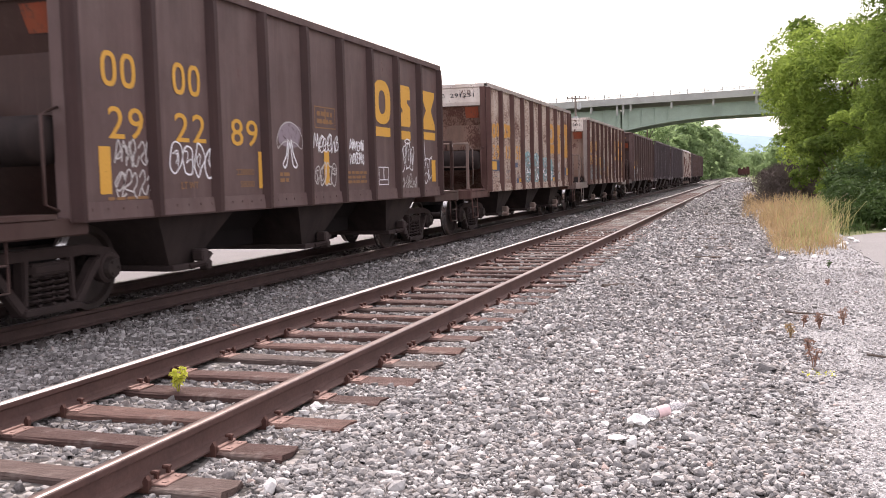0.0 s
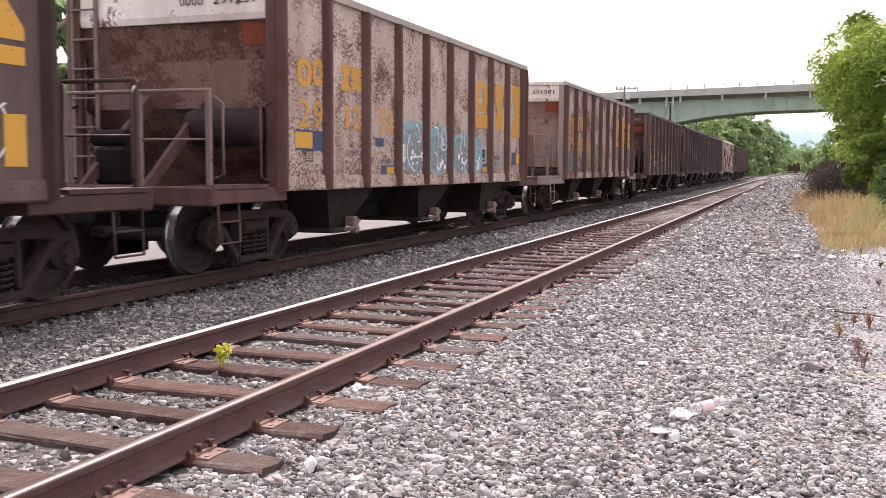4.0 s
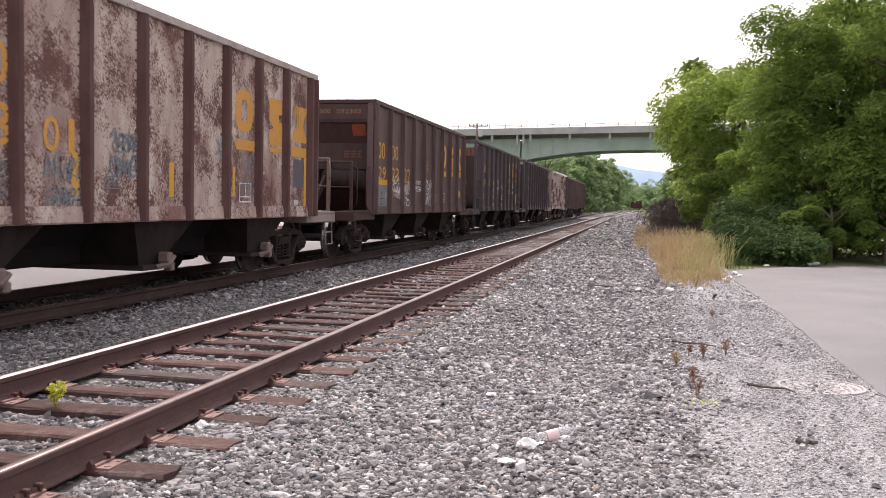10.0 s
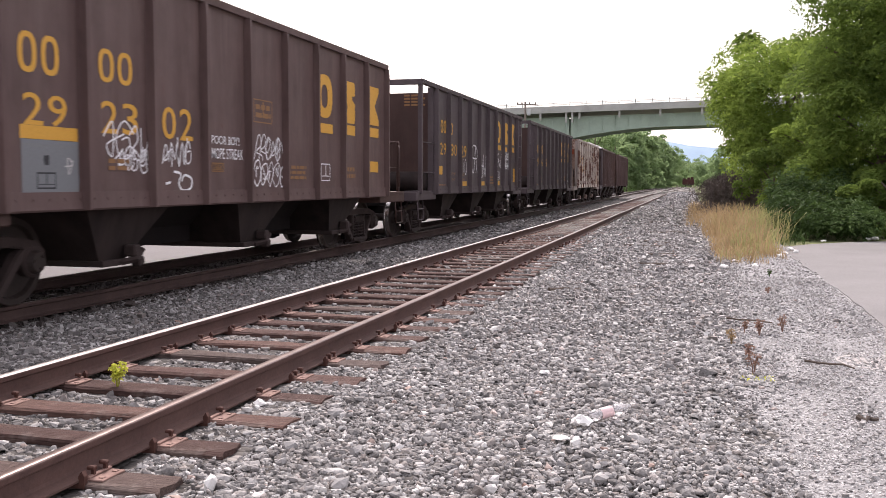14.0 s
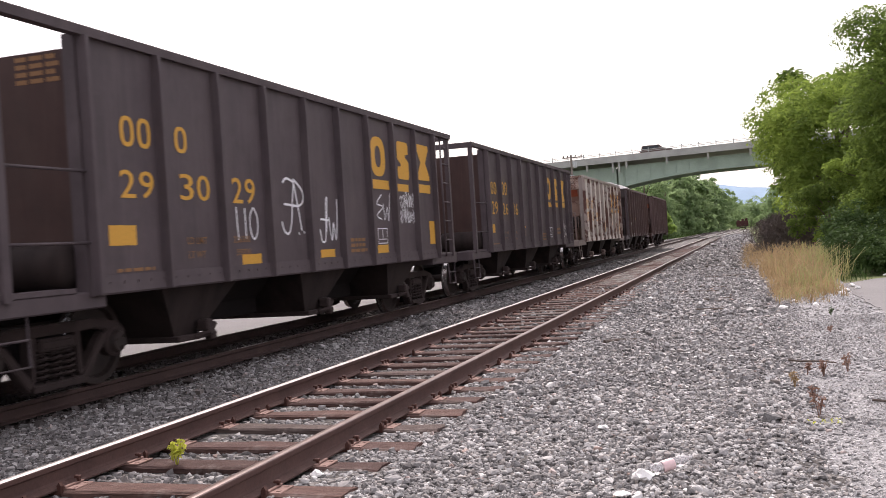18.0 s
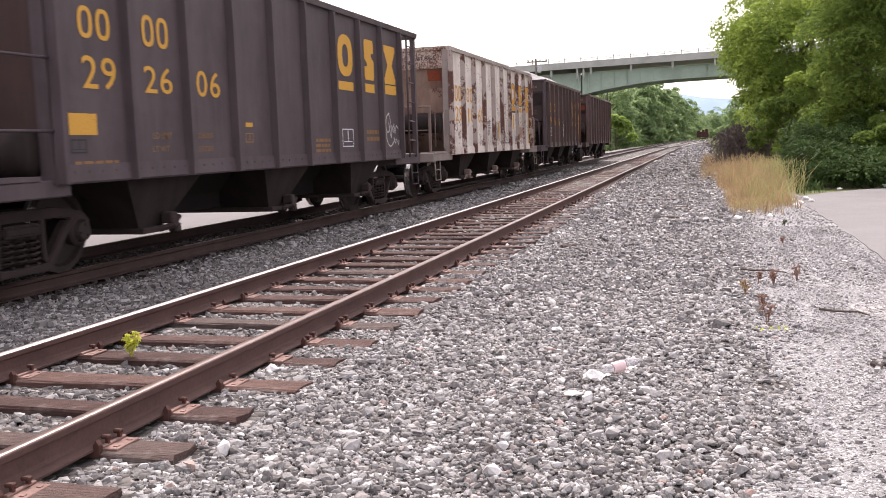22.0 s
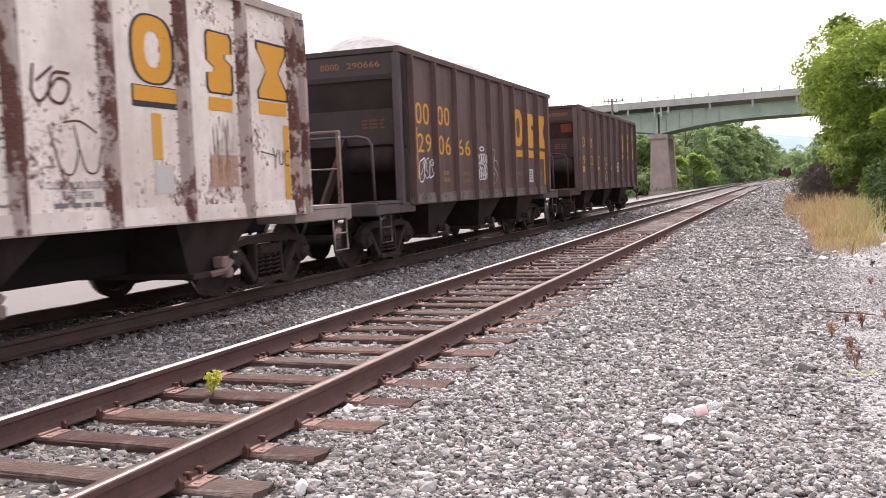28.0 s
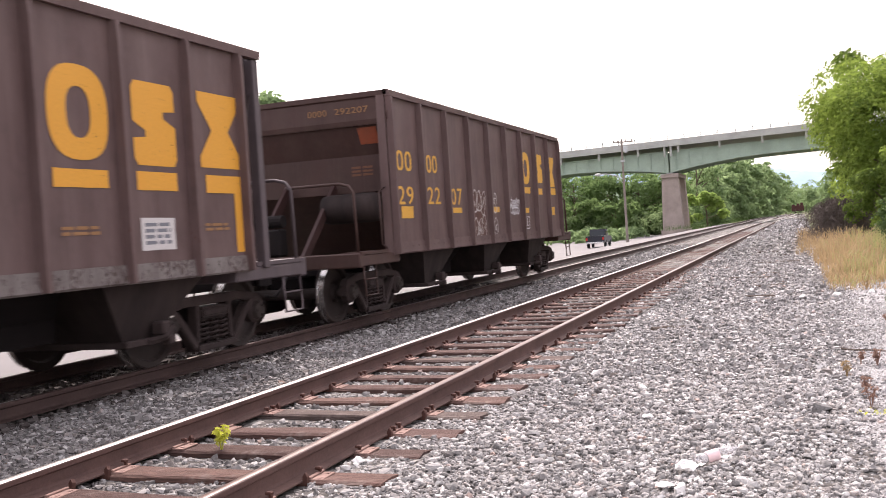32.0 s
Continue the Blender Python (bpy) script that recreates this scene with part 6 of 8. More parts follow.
paint(5, "txt", P_DIM, -2.69, -2.32, 1.42, 1.49, text="226000")
paint(5, "txt", P_DIM, -2.69, -2.34, 1.26, 1.33, text="59700")
paint(5, "frame", P_DIM, -1.44, -1.20, 1.36, 1.49)
paint(5, "blk", P_YEL, -1.42, -1.21, 1.57, 1.63)
paint(5, "ring", P_YEL, 2.06, 2.76, 2.47, 3.18)
paint(5, "blk", P_YEL, 2.05, 2.75, 2.23, 2.38)
paint(5, "slab", P_YEL, 3.36, 3.86, 2.47, 3.20)
paint(5, "blk", P_YEL, 3.36, 3.86, 2.24, 2.40)
paint(5, "bow", P_YEL, 4.47, 5.13, 2.45, 3.19)
paint(5, "blk", P_YEL, 4.48, 5.15, 2.25, 2.43)
paint(5, "frame", P_WHITE, 2.13, 2.65, 1.26, 1.57)
paint(5, "strokes", P_PALE, 4.42, 5.24, 1.2, 1.92, "30,96 10,86 2,62 12,44 30,52 36,76 22,96/22,74 40,30 46,62 55,44 62,66 70,42 80,62 96,52/4,44 10,20 34,6 70,26/60,30 70,14 80,26/86,20 94,10 98,24", 14)
paint(5, "bars", P_DIM, 0.96, 1.58, 1.17, 1.42, count=3)
paint(5, "bars", P_DIM, 3.35, 4.04, 1.33, 1.58, count=2)
paint(5, "bars", P_DIM, -5.08, -4.36, 1.16, 1.21, count=1)
paint(5, "frame", P_DARK, -5.13, -4.88, 1.28, 1.42)
paint(6, "mark", P_ORA, -5.10, -4.40, 2.30, 2.70)
paint(6, "mark", P_ORA, -3.91, -3.17, 2.31, 2.68)
paint(6, "txt", P_ORA, -5.08, -4.39, 1.81, 2.18, text="29")
paint(6, "txt", P_ORA, -3.88, -3.15, 1.81, 2.16, text="18")
paint(6, "txt", P_ORA, -2.64, -1.99, 1.80, 2.17, text="65")
paint(6, "ringb", P_DARK, 1.93, 2.67, 2.40, 3.11)
paint(6, "ring", P_ORA, 1.98, 2.61, 2.42, 3.09)
paint(6, "blk", P_DARK, 1.93, 2.68, 2.17, 2.39)
paint(6, "blk", P_ORA, 1.96, 2.66, 2.23, 2.38)
paint(6, "slabb", P_DARK, 3.22, 3.77, 2.40, 3.10)
paint(6, "slab", P_ORA, 3.26, 3.72, 2.42, 3.08)
paint(6, "blk", P_ORA, 3.24, 3.72, 2.21, 2.36)
paint(6, "bowb", P_DARK, 4.28, 5.04, 2.41, 3.12)
paint(6, "bow", P_ORA, 4.33, 4.98, 2.43, 3.09)
paint(6, "blk", P_ORA, 4.30, 4.97, 2.23, 2.39)
paint(6, "blk", P_YEL, 2.22, 2.38, 1.65, 2.12)
paint(6, "blk", P_YEL, -0.12, 0.03, 1.35, 1.83)
paint(6, "blk", P_YEL, 4.86, 5.0, 1.18, 2.12)
paint(6, "bars", P_GREY, -1.46, -1.09, 1.64, 1.88, count=4)
paint(6, "frame", P_GREY, -1.52, -1.21, 1.48, 1.59)
paint(6, "txt", P_GREY, -1.48, -1.25, 1.50, 1.58, text="286K")
paint(6, "txt", P_GREY, 0.72, 1.46, 1.37, 1.44, text="CLOSE & LOCK DOORS")
paint(6, "txt", P_GREY, 0.92, 1.3, 1.28, 1.35, text="BOTH SIDES")
paint(6, "bars", P_GREY, 0.8, 1.45, 1.19, 1.26, count=1)
paint(6, "tag", P_GREY, -0.50, 0.46, 1.21, 1.90)
paint(6, "strokes", P_RUSTP, 0.76, 1.47, 1.5, 1.98, "4,90 14,40 24,6 42,2 54,46 48,92 58,40 68,6 88,8 98,56/30,96 60,100 90,80", 8)
paint(6, "blk", P_PALE, 2.23, 2.54, 1.30, 1.60)
paint(6, "drips", P_DRIP, 3.2, 3.78, 1.2, 2.18)
paint(6, "blk", P_TANRUST, 3.22, 3.78, 1.36, 1.72)
paint(6, "drips", P_RUSTP, 3.28, 3.74, 1.42, 2.16)
paint(6, "drips", P_DRIP, -1.5, -0.8, 1.1, 1.5)
paint(6, "strokes", P_DARK, 4.58, 5.0, 1.55, 1.84, "0,96 14,55 30,90/14,55 12,6/38,86 38,34 48,26 58,36 58,84/94,80 80,84 70,60 72,28 84,20 97,28", 9)
paint(6, "strokes", P_DARK, 4.3, 4.62, 1.72, 1.8, "0,70 40,50 100,20", 6)
paint(6, "strokes", P_RUSTP, 0.62, 1.14, 2.05, 2.46, "6,96 0,40 20,20 60,70 88,60 70,20 40,30 50,80 90,84/10,60 50,96", 14)
paint(6, "bars", P_RUSTP, -0.89, -0.84, 1.99, 2.09, count=1)
paint(7, "mark", P_ORA, -4.48, -3.76, 2.37, 2.74)
paint(7, "mark", P_ORA, -3.39, -2.68, 2.40, 2.74)
paint(7, "txt", P_ORA, -4.40, -3.74, 1.88, 2.21, text="29")
paint(7, "txt", P_ORA, -3.37, -2.71, 1.85, 2.21, text="06")
paint(7, "txt", P_ORA, -2.29, -1.53, 1.86, 2.18, text="66")
paint(7, "blk", P_ORA, -4.46, -4.41, 1.43, 2.31)
paint(7, "tag", P_WHITE, -4.38, -3.38, 1.35, 1.82)
paint(7, "tag", P_WHITE, -1.11, -0.43, 1.38, 1.93)
paint(7, "strokes", P_WHITE, -0.95, -0.6, 1.97, 2.07, "5,50 50,95 95,50 50,5 5,50", 12)
paint(7, "strokes", P_PALE, -0.15, 0.37, 1.28, 2.06, "30,96 62,90 44,70 20,74/58,80 40,54 56,36 30,20/18,60 78,66 90,52/50,44 84,30 70,4/34,30 20,8 46,2", 8)
paint(7, "ring", P_ORA, 1.72, 2.50, 2.15, 3.02)
paint(7, "blk", P_ORA, 1.74, 2.45, 1.90, 2.07)
paint(7, "slab", P_ORA, 2.85, 3.52, 2.14, 2.98)
paint(7, "blk", P_ORA, 2.86, 3.50, 1.89, 2.08)
paint(7, "bow", P_ORA, 3.94, 4.73, 2.16, 2.99)
paint(7, "blk", P_ORA, 4.01, 4.78, 1.88, 2.08)
paint(7, "blk", P_ORA, 4.54, 4.76, 1.21, 1.89)
paint(7, "blk", P_PALE, 2.87, 3.41, 1.29, 1.62)
paint(7, "bars", P_GREY, 2.93, 3.34, 1.34, 1.58, count=4)
paint(7, "blk", P_ORA, -1.2, -1.13, 1.2, 1.62)
paint(7, "bars", P_DIM, 1.8, 2.3, 1.46, 1.56, count=2)
paint(7, "bars", P_DIM, 3.95, 4.4, 1.46, 1.56, count=2)
paint(7, "bars", P_DIM, -3.16, -2.79, 1.33, 1.59, count=2)
paint(7, "txt", P_DIM, -2.14, -1.6, 1.47, 1.55, text="230400")
paint(7, "txt", P_DIM, -2.04, -1.6, 1.33, 1.41, text="55600")
paint(8, "mark", P_YEL, -5.29, -4.59, 2.33, 2.66)
paint(8, "mark", P_YEL, -3.98, -3.42, 2.34, 2.65)
paint(8, "txt", P_YEL, -5.29, -4.64, 1.78, 2.08, text="29")
paint(8, "txt", P_YEL, -3.99, -3.38, 1.79, 2.09, text="22")
paint(8, "txt", P_YEL, -2.82, -2.22, 1.78, 2.09, text="07")
paint(8, "blk", P_YEL, -5.19, -4.69, 1.55, 1.75)
paint(8, "blk", P_YEL, -2.77, -2.27, 1.63, 1.73)
paint(8, "ring", P_YEL, 2.03, 2.73, 2.29, 3.04)
paint(8, "blk", P_YEL, 2.06, 2.70, 2.07, 2.22)
paint(8, "slab", P_YEL, 3.35, 3.90, 2.35, 3.05)
paint(8, "blk", P_YEL, 3.33, 3.82, 2.06, 2.21)
paint(8, "bow", P_YEL, 4.57, 5.12, 2.27, 3.04)
paint(8, "blk", P_YEL, 4.51, 5.17, 2.07, 2.24)
paint(8, "blk", P_YEL, 4.50, 4.98, 1.54, 1.75)
paint(8, "blk", P_YEL, 2.05, 2.49, 1.61, 1.73)
paint(8, "blk", P_YEL, -0.38, 0.14, 1.63, 1.75)
paint(8, "frame", P_WHITE, 2.08, 2.47, 1.24, 1.52)
paint(8, "blk", P_RUSTP, -1.59, -0.80, 1.05, 2.05)
paint(8, "tag", P_PALE, -1.62, -0.83, 1.04, 2.09)
paint(8, "tag", P_PALE, -0.52, -0.05, 1.10, 2.05)
paint(8, "tag", P_WHITE, 0.96, 1.68, 1.57, 1.94)
paint(1, "ring", P_FADE, -5.18, -4.80, 2.30, 2.66)
paint(1, "ring", P_FADE, -4.77, -4.48, 2.34, 2.69)
paint(1, "bow", P_FADE, -3.96, -3.66, 2.34, 2.70)
paint(1, "slab", P_FADE, -3.63, -3.26, 2.37, 2.69)
paint(1, "txt", P_FADE, -5.15, -4.49, 1.79, 2.14, text="29")
paint(1, "txt", P_FADE, -3.90, -3.32, 1.82, 2.14, text="12")
paint(1, "txt", P_FADE, -2.69, -2.12, 1.80, 2.16, text="51")
paint(1, "blk", P_BLUE, -5.25, -4.47, 1.49, 1.76)
paint(1, "blk", P_YEL, -5.25, -4.79, 1.52, 1.73)
paint(1, "blk", P_BLUE, -2.83, -2.51, 1.59, 1.72)
paint(1, "blk", P_BLUE, -2.62, -1.89, 1.17, 1.31)
paint(1, "blk", P_YEL, -2.39, -1.91, 1.18, 1.29)
paint(1, "blk", P_BLUE, -0.28, 0.47, 1.18, 1.34)
paint(1, "blk", P_YEL, -0.05, 0.45, 1.18, 1.28)
paint(1, "blk", P_BLUE, 2.22, 2.84, 1.18, 1.36)
paint(1, "blk", P_YEL, 2.35, 2.81, 1.19, 1.30)
paint(1, "blk", P_DARK, 2.08, 2.52, 1.37, 1.67)
paint(1, "frame", P_WHITE, 2.08, 2.52, 1.37, 1.67)
paint(1, "frame", P_DARK, -5.00, -4.78, 1.35, 1.50)
paint(1, "ring", P_FADE, 1.80, 2.65, 2.38, 2.99)
paint(1, "blk", P_FADE, 1.89, 2.66, 2.06, 2.35)
paint(1, "slab", P_FADE, 3.18, 3.72, 2.07, 3.02)
paint(1, "bow", P_FADE, 4.38, 5.26, 1.96, 3.09)
paint(1, "blk", P_BLUE, 4.41, 4.76, 1.35, 1.62)
paint(1, "blk", P_YEL, 4.76, 5.30, 1.37, 1.60)
paint(2, "ring", P_FADE, 1.92, 2.59, 2.31, 2.95)
paint(2, "blk", P_FADE, 1.96, 2.66, 2.03, 2.19)
paint(2, "slab", P_FADE, 3.25, 3.82, 2.18, 2.95)
paint(2, "blk", P_FADE, 3.29, 3.82, 2.06, 2.14)
paint(2, "bow", P_FADE, 4.31, 5.01, 2.30, 2.93)
paint(2, "blk", P_FADE, 4.27, 5.02, 2.04, 2.22)
paint(2, "blk", P_YEL, -2.25, -2.13, 1.29, 1.75)
paint(2, "txt", P_GREY, -2.72, -2.36, 1.22, 1.29, text="59700")
paint(2, "frame", P_GREY, -1.62, -1.24, 1.37, 1.52)
paint(2, "txt", P_GREY, -1.57, -1.29, 1.41, 1.49, text="286K")
paint(2, "blk", P_YEL, -0.11, 0.02, 1.29, 1.74)
paint(2, "blk", P_YEL, 4.9, 5.02, 1.11, 2.05)
paint(2, "blk", P_YEL, 1.84, 1.93, 1.32, 1.76)
paint(2, "blk", P_GREYDIM, 4.36, 4.88, 1.5, 2.0)
paint(2, "blk", P_PALE, 4.42, 4.62, 1.2, 1.28)
paint(2, "drips", P_RUSTP, 4.3, 4.95, 2.55, 3.3)
paint(2, "drips", P_DRIP, 1.95, 2.7, 1.2, 2.0)
paint(2, "strokes", P_BLUEG, 1.22, 1.66, 1.84, 2.18, "40,96 60,50 90,58 66,40 96,10 56,28 40,2 42,36 4,20 36,50 10,84 46,60", 12)
paint(2, "frame", P_WHITE, 2.09, 2.53, 1.23, 1.53)
paint(2, "scrawl", P_GREY, -1.53, -0.86, 1.50, 2.09, count=2)
paint(2, "scrawl", P_GREY, 2.15, 2.67, 1.33, 1.99, count=2)
paint(1, "blob", P_CYAN, -1.86, -0.58, 1.14, 2.12)
paint(1, "blob", P_MAUVE, -1.8, -0.7, 1.14, 1.98)
paint(1, "strokes", P_WHITE, -1.62, -0.62, 1.15, 2.08, "40,92 56,80 62,62 48,60/18,72 5,50 8,26 30,10 38,8/20,32 60,34 80,42 92,64/80,42 70,26 85,15 95,2/75,46 78,58", 11)
paint(1, "hilite", P_WHITE, -1.49, -0.79, 1.24, 1.98)
paint(1, "blob", P_CYAN, -0.72, 0.62, 1.13, 2.04)
paint(1, "blob", P_MAUVE, -0.6, 0.5, 1.14, 1.92)
paint(1, "strokes", P_WHITE, -0.39, 0.56, 1.13, 2.05, "5,92 20,90 24,72/46,90 38,58 58,50 70,62 56,94/46,70 53,71 53,61 46,60 46,70/5,46 22,36 20,16/74,20 80,38 96,38", 11)
paint(1, "hilite", P_WHITE, -0.24, 0.42, 1.20, 1.97)
paint(1, "blob", P_CYAN, 0.5, 1.74, 1.12, 2.0)
paint(1, "blob", P_MAUVE, 0.6, 1.64, 1.13, 1.9)
paint(1, "strokes", P_WHITE, 0.69, 1.65, 1.12, 2.05, "40,86 34,50 46,45/88,70 95,50 80,40 95,34/55,30 66,2/60,84 58,60", 11)
paint(1, "hilite", P_WHITE, 0.83, 1.53, 1.16, 1.97)
paint(1, "blob", P_CYAN, 1.6, 2.4, 1.14, 1.95)
paint(1, "hilite", P_WHITE, 1.85, 2.22, 1.22, 1.95)
paint(1, "scrawl", P_PALE, 3.0, 3.6, 1.22, 1.8, count=2)
paint(1, "txt", P_GREY, -3.85, -3.4, 1.44, 1.52, text="LD LMT")
paint(1, "txt", P_GREY, -3.85, -3.48, 1.28, 1.36, text="LT WT")
paint(1, "txt", P_GREY, -2.62, -2.22, 1.34, 1.42, text="61000")
paint(1, "tag", P_WHITE, -1.85, -1.66, 1.36, 1.67)
paint(2, "mark", P_FADE, -5.19, -4.44, 2.24, 2.69)
paint(2, "txt", P_FADE, -5.17, -4.43, 1.77, 2.15, text="29")
paint(2, "mark", P_FADE, -4.02, -3.25, 2.34, 2.74)
paint(2, "txt", P_FADE, -3.98, -3.26, 1.75, 2.17, text="13")
paint(2, "txt", P_FADE, -2.76, -2.13, 1.74, 2.10, text="01")
paint(2, "scrawl", P_BLUEG, -5.17, -4.38, 1.15, 1.76, count=2)
paint(2, "scrawl", P_BLUEG, -5.13, -4.41, 1.17, 1.67, count=2)
paint(2, "scrawl", P_GREY, -4.04, -3.26, 1.17, 1.64, count=2)
paint(2, "scrawl", P_BLUEG, -2.78, -2.08, 1.14, 1.72, count=2)
paint(2, "scrawl", P_BLUEG, -1.52, -0.72, 1.50, 2.06, count=2)
paint(2, "frame", P_GREY, -5.06, -4.80, 1.29, 1.46)

# end-panel numbers, owner marks and the faded orange end patches
for i, number, mat in ((1, "291251", P_DARK), (2, "291301", P_DARK), (3, "292302", P_DIM), (6, "291865", P_DARK), (7, "290666", P_DIM), (8, "292207", P_DIM)):
    yy = -(5.5, 5.5, 5.5, 5.5, 0, 0, 5.46, 5.15, 5.5)[i] - 0.052
    paint_end(i, "mark", mat, 0.16, 0.52, 3.28, 3.38, yy, count=4)
    paint_end(i, "txt", mat, 0.65, 1.25, 3.28, 3.38, yy, number)
for i, half in ((0, 5.5), (1, 5.5), (2, 5.5), (3, 5.5), (6, 5.46), (8, 5.5)):
    bm = bmesh.new()
    back = 0.22 if i in (1, 2, 6) else 0.28
    edge = [(-(half - back + 0.03 + (back - 0.05) * (z - 2.62) / 0.48), z) for z in (2.79, 3.05)]
    prism(bm, [(edge[0][0] - 0.012, edge[0][1]), (edge[1][0] - 0.012, edge[1][1]), (edge[1][0] - 0.002, edge[1][1]), (edge[0][0] - 0.002, edge[0][1])], "x", 0.99, 1.32)
    part("end_patch", bm, M_ORANGE_END, CARS[i], "faded orange painted plate")
paint_end(4, "bars", P_DIM, 0.8, 1.32, 3.08, 3.38, -5.34, count=4)
for i, half in ((3, 5.5), (7, 5.15), (8, 5.5)):
    paint_end(i, "bars", P_FAINT, 0.75, 1.18, 2.28, 2.46, -half + 0.245, count=3)


# ---------------------------------------------------------------- trees, brush, grass
def leaves_mesh(name, centres, radii, counts, size, mat, droop=0.25, r=None):
    """Leaves scattered in clumps: four-cornered folded blades, all joined."""
    r = r or rng
    vs = []
    for c, rad, k in zip(centres, radii, counts):
        d = r.normal(size=(k, 3))
        d /= np.linalg.norm(d, axis=1, keepdims=True)
        low = d[:, 2] < -0.25
        d[low, 2] *= np.where(r.random(low.sum()) < 0.75, -0.6, 1.0)
        dist = rad * r.uniform(0.45, 1.0, (k, 1)) ** 0.5
        p = np.asarray(c) + d * dist * np.array([1, 1, 0.8])
        n = d + r.normal(scale=0.6, size=(k, 3)) + np.array([0, 0, 0.8])
        n /= np.linalg.norm(n, axis=1, keepdims=True)
        u = np.cross(n, r.normal(size=(k, 3)))
        u /= np.linalg.norm(u, axis=1, keepdims=True)
        w = np.cross(n, u)
        s = (size * r.lognormal(0, 0.3, k))[:, None]
        tip = n * s * droop
        vs.append(np.stack([p - u * s, p + w * s * 0.45 + tip * 0.4, p + u * s - tip, p - w * s * 0.45 + tip * 0.4], 1))
    v = np.concatenate(vs).reshape(-1, 3)
    f = np.arange(len(v)).reshape(-1, 4)
    return raw_mesh(name, v, f, [mat])


def tree(x, y, height, spread, leaf_n, leaf_size, mat, label, group, seed, low=0.25, lean=(0, 0), name="tree", zbase=None, skirt=0):
    r = np.random.default_rng(seed)
    rnd = random.Random(seed)
    z = float(ground_z(np.array(x), np.array(y))) if zbase is None else zbase
    root = empty(name, label, "tree", group, m=pose(x, y, z))
    bm = bmesh.new()
    tr = 0.02 * height + 0.04
    tube(bm, [(0, 0, -0.1), (0.05 * lean[0], 0.05 * lean[1], height * 0.25), (lean[0] * 0.3 + rnd.uniform(-0.1, 0.1), lean[1] * 0.3, height * 0.55), (lean[0], lean[1], height * 0.85)], tr, 8, taper=0.3)
    limbs = []
    for k in range(9):
        a, h = rnd.uniform(0, 6.28), rnd.uniform(0.2, 0.75) * height
        ln = spread * rnd.uniform(0.5, 0.9)
        q = (lean[0] * h / height + math.cos(a) * ln, lean[1] * h / height + math.sin(a) * ln, h + ln * rnd.uniform(0.2, 0.7))
        tube(bm, [(lean[0] * h / height, lean[1] * h / height, h), ((q[0]) * 0.5, (q[1]) * 0.5, h + (q[2] - h) * 0.6), q], tr * 0.4, 5, taper=0.3)
        limbs.append(q)
    part("trunk", bm, M_BARK, root)
    n_cl = max(14, int(leaf_n / (90 if skirt else 300 if leaf_n < 20000 else 430)))
    cs, rs = [], []
    for k in range(n_cl):
        if k < len(limbs):
            c = np.array(limbs[k])
        else:
            v = r.normal(size=3)
            v /= np.linalg.norm(v)
            q = r.uniform(0.55, 1.0)
            hz = low + (1 - low) * 0.5
            if low < 0.05:
                v[2] = r.uniform(-1, 1)
                v[:2] *= math.sqrt(1 - 0.55 * max(0.0, v[2]) ** 2) / np.linalg.norm(v[:2])
            c = np.array([lean[0] * 0.5 + v[0] * spread * q, lean[1] * 0.5 + v[1] * spread * q, height * (hz + v[2] * 0.5 * (1 - low) * q * 0.95)])
        cs.append(c)
        rs.append(spread * (r.uniform(0.16, 0.34) if leaf_n < 20000 else r.uniform(0.15, 0.38)))
    for k in range(skirt):
        a = r.uniform(0, 6.28)
        cs.append(np.array([math.cos(a) * spread * r.uniform(0.5, 1.1), math.sin(a) * spread * r.uniform(0.5, 1.1), height * r.uniform(0.02, 0.3)]))
        rs.append(spread * r.uniform(0.22, 0.36))
    counts = (np.array(rs) ** 2)
    counts = np.maximum(20, (counts / counts.sum() * leaf_n)).astype(int)
    me = leaves_mesh("crown", cs, rs, counts, leaf_size, mat, r=r)
    mesh_part("crown", me, None, root)
    return root


RT = "trees beside the path"
lab = "dense leafy green tree with drooping leaflets"
tree(7.4, 41.5, 8.0, 3.3, 38000, 0.075, M_LEAF2, lab, RT, 101, 0.06, name="roadside_tree")
tree(9.9, 35.2, 9.0, 3.1, 42000, 0.07, M_LEAF, lab, RT, 102, 0.04, name="roadside_tree")
tree(12.0, 32.6, 9.9, 3.4, 40000, 0.07, M_LEAF, lab, RT, 103, 0.02, name="roadside_tree")
tree(15.0, 31.0, 10.2, 3.5, 22000, 0.085, M_LEAF, lab, RT, 104, 0.02, name="roadside_tree")
tree(8.6, 50.0, 9.2, 3.9, 12000, 0.15, M_LEAF, lab, RT, 105, 0.04, name="roadside_tree")
tree(13.6, 47.0, 12.5, 4.4, 11000, 0.16, M_LEAF, lab, RT, 106, 0.06, name="roadside_tree")
for i, (x, y, h, s) in enumerate([(8.0, 36.4, 3.6, 1.8), (10.4, 35.6, 3.2, 1.9), (12.8, 34.6, 3.4, 2.0), (15.2, 33.4, 3.2, 2.0), (9.2, 38.0, 4.5, 2.2), (6.6, 37.0, 2.6, 1.4), (9.8, 32.0, 2.4, 1.5), (11.6, 31.8, 2.6, 1.6), (13.6, 31.6, 2.8, 1.7), (15.6, 31.4, 2.8, 1.7), (8.3, 33.2, 1.9, 1.2), (9.2, 29.7, 1.9, 1.2), (10.8, 30.0, 2.3, 1.4), (12.6, 30.4, 2.5, 1.5), (14.6, 30.6, 2.6, 1.6), (16.6, 30.8, 2.6, 1.6)]):
    tree(x, y, h, s, 7000, 0.065, M_LEAF if i != 0 else M_LEAF2, "bushy green shrub under the trees", "shrubs under the trees", 107 + i, 0.0, name="shrub")
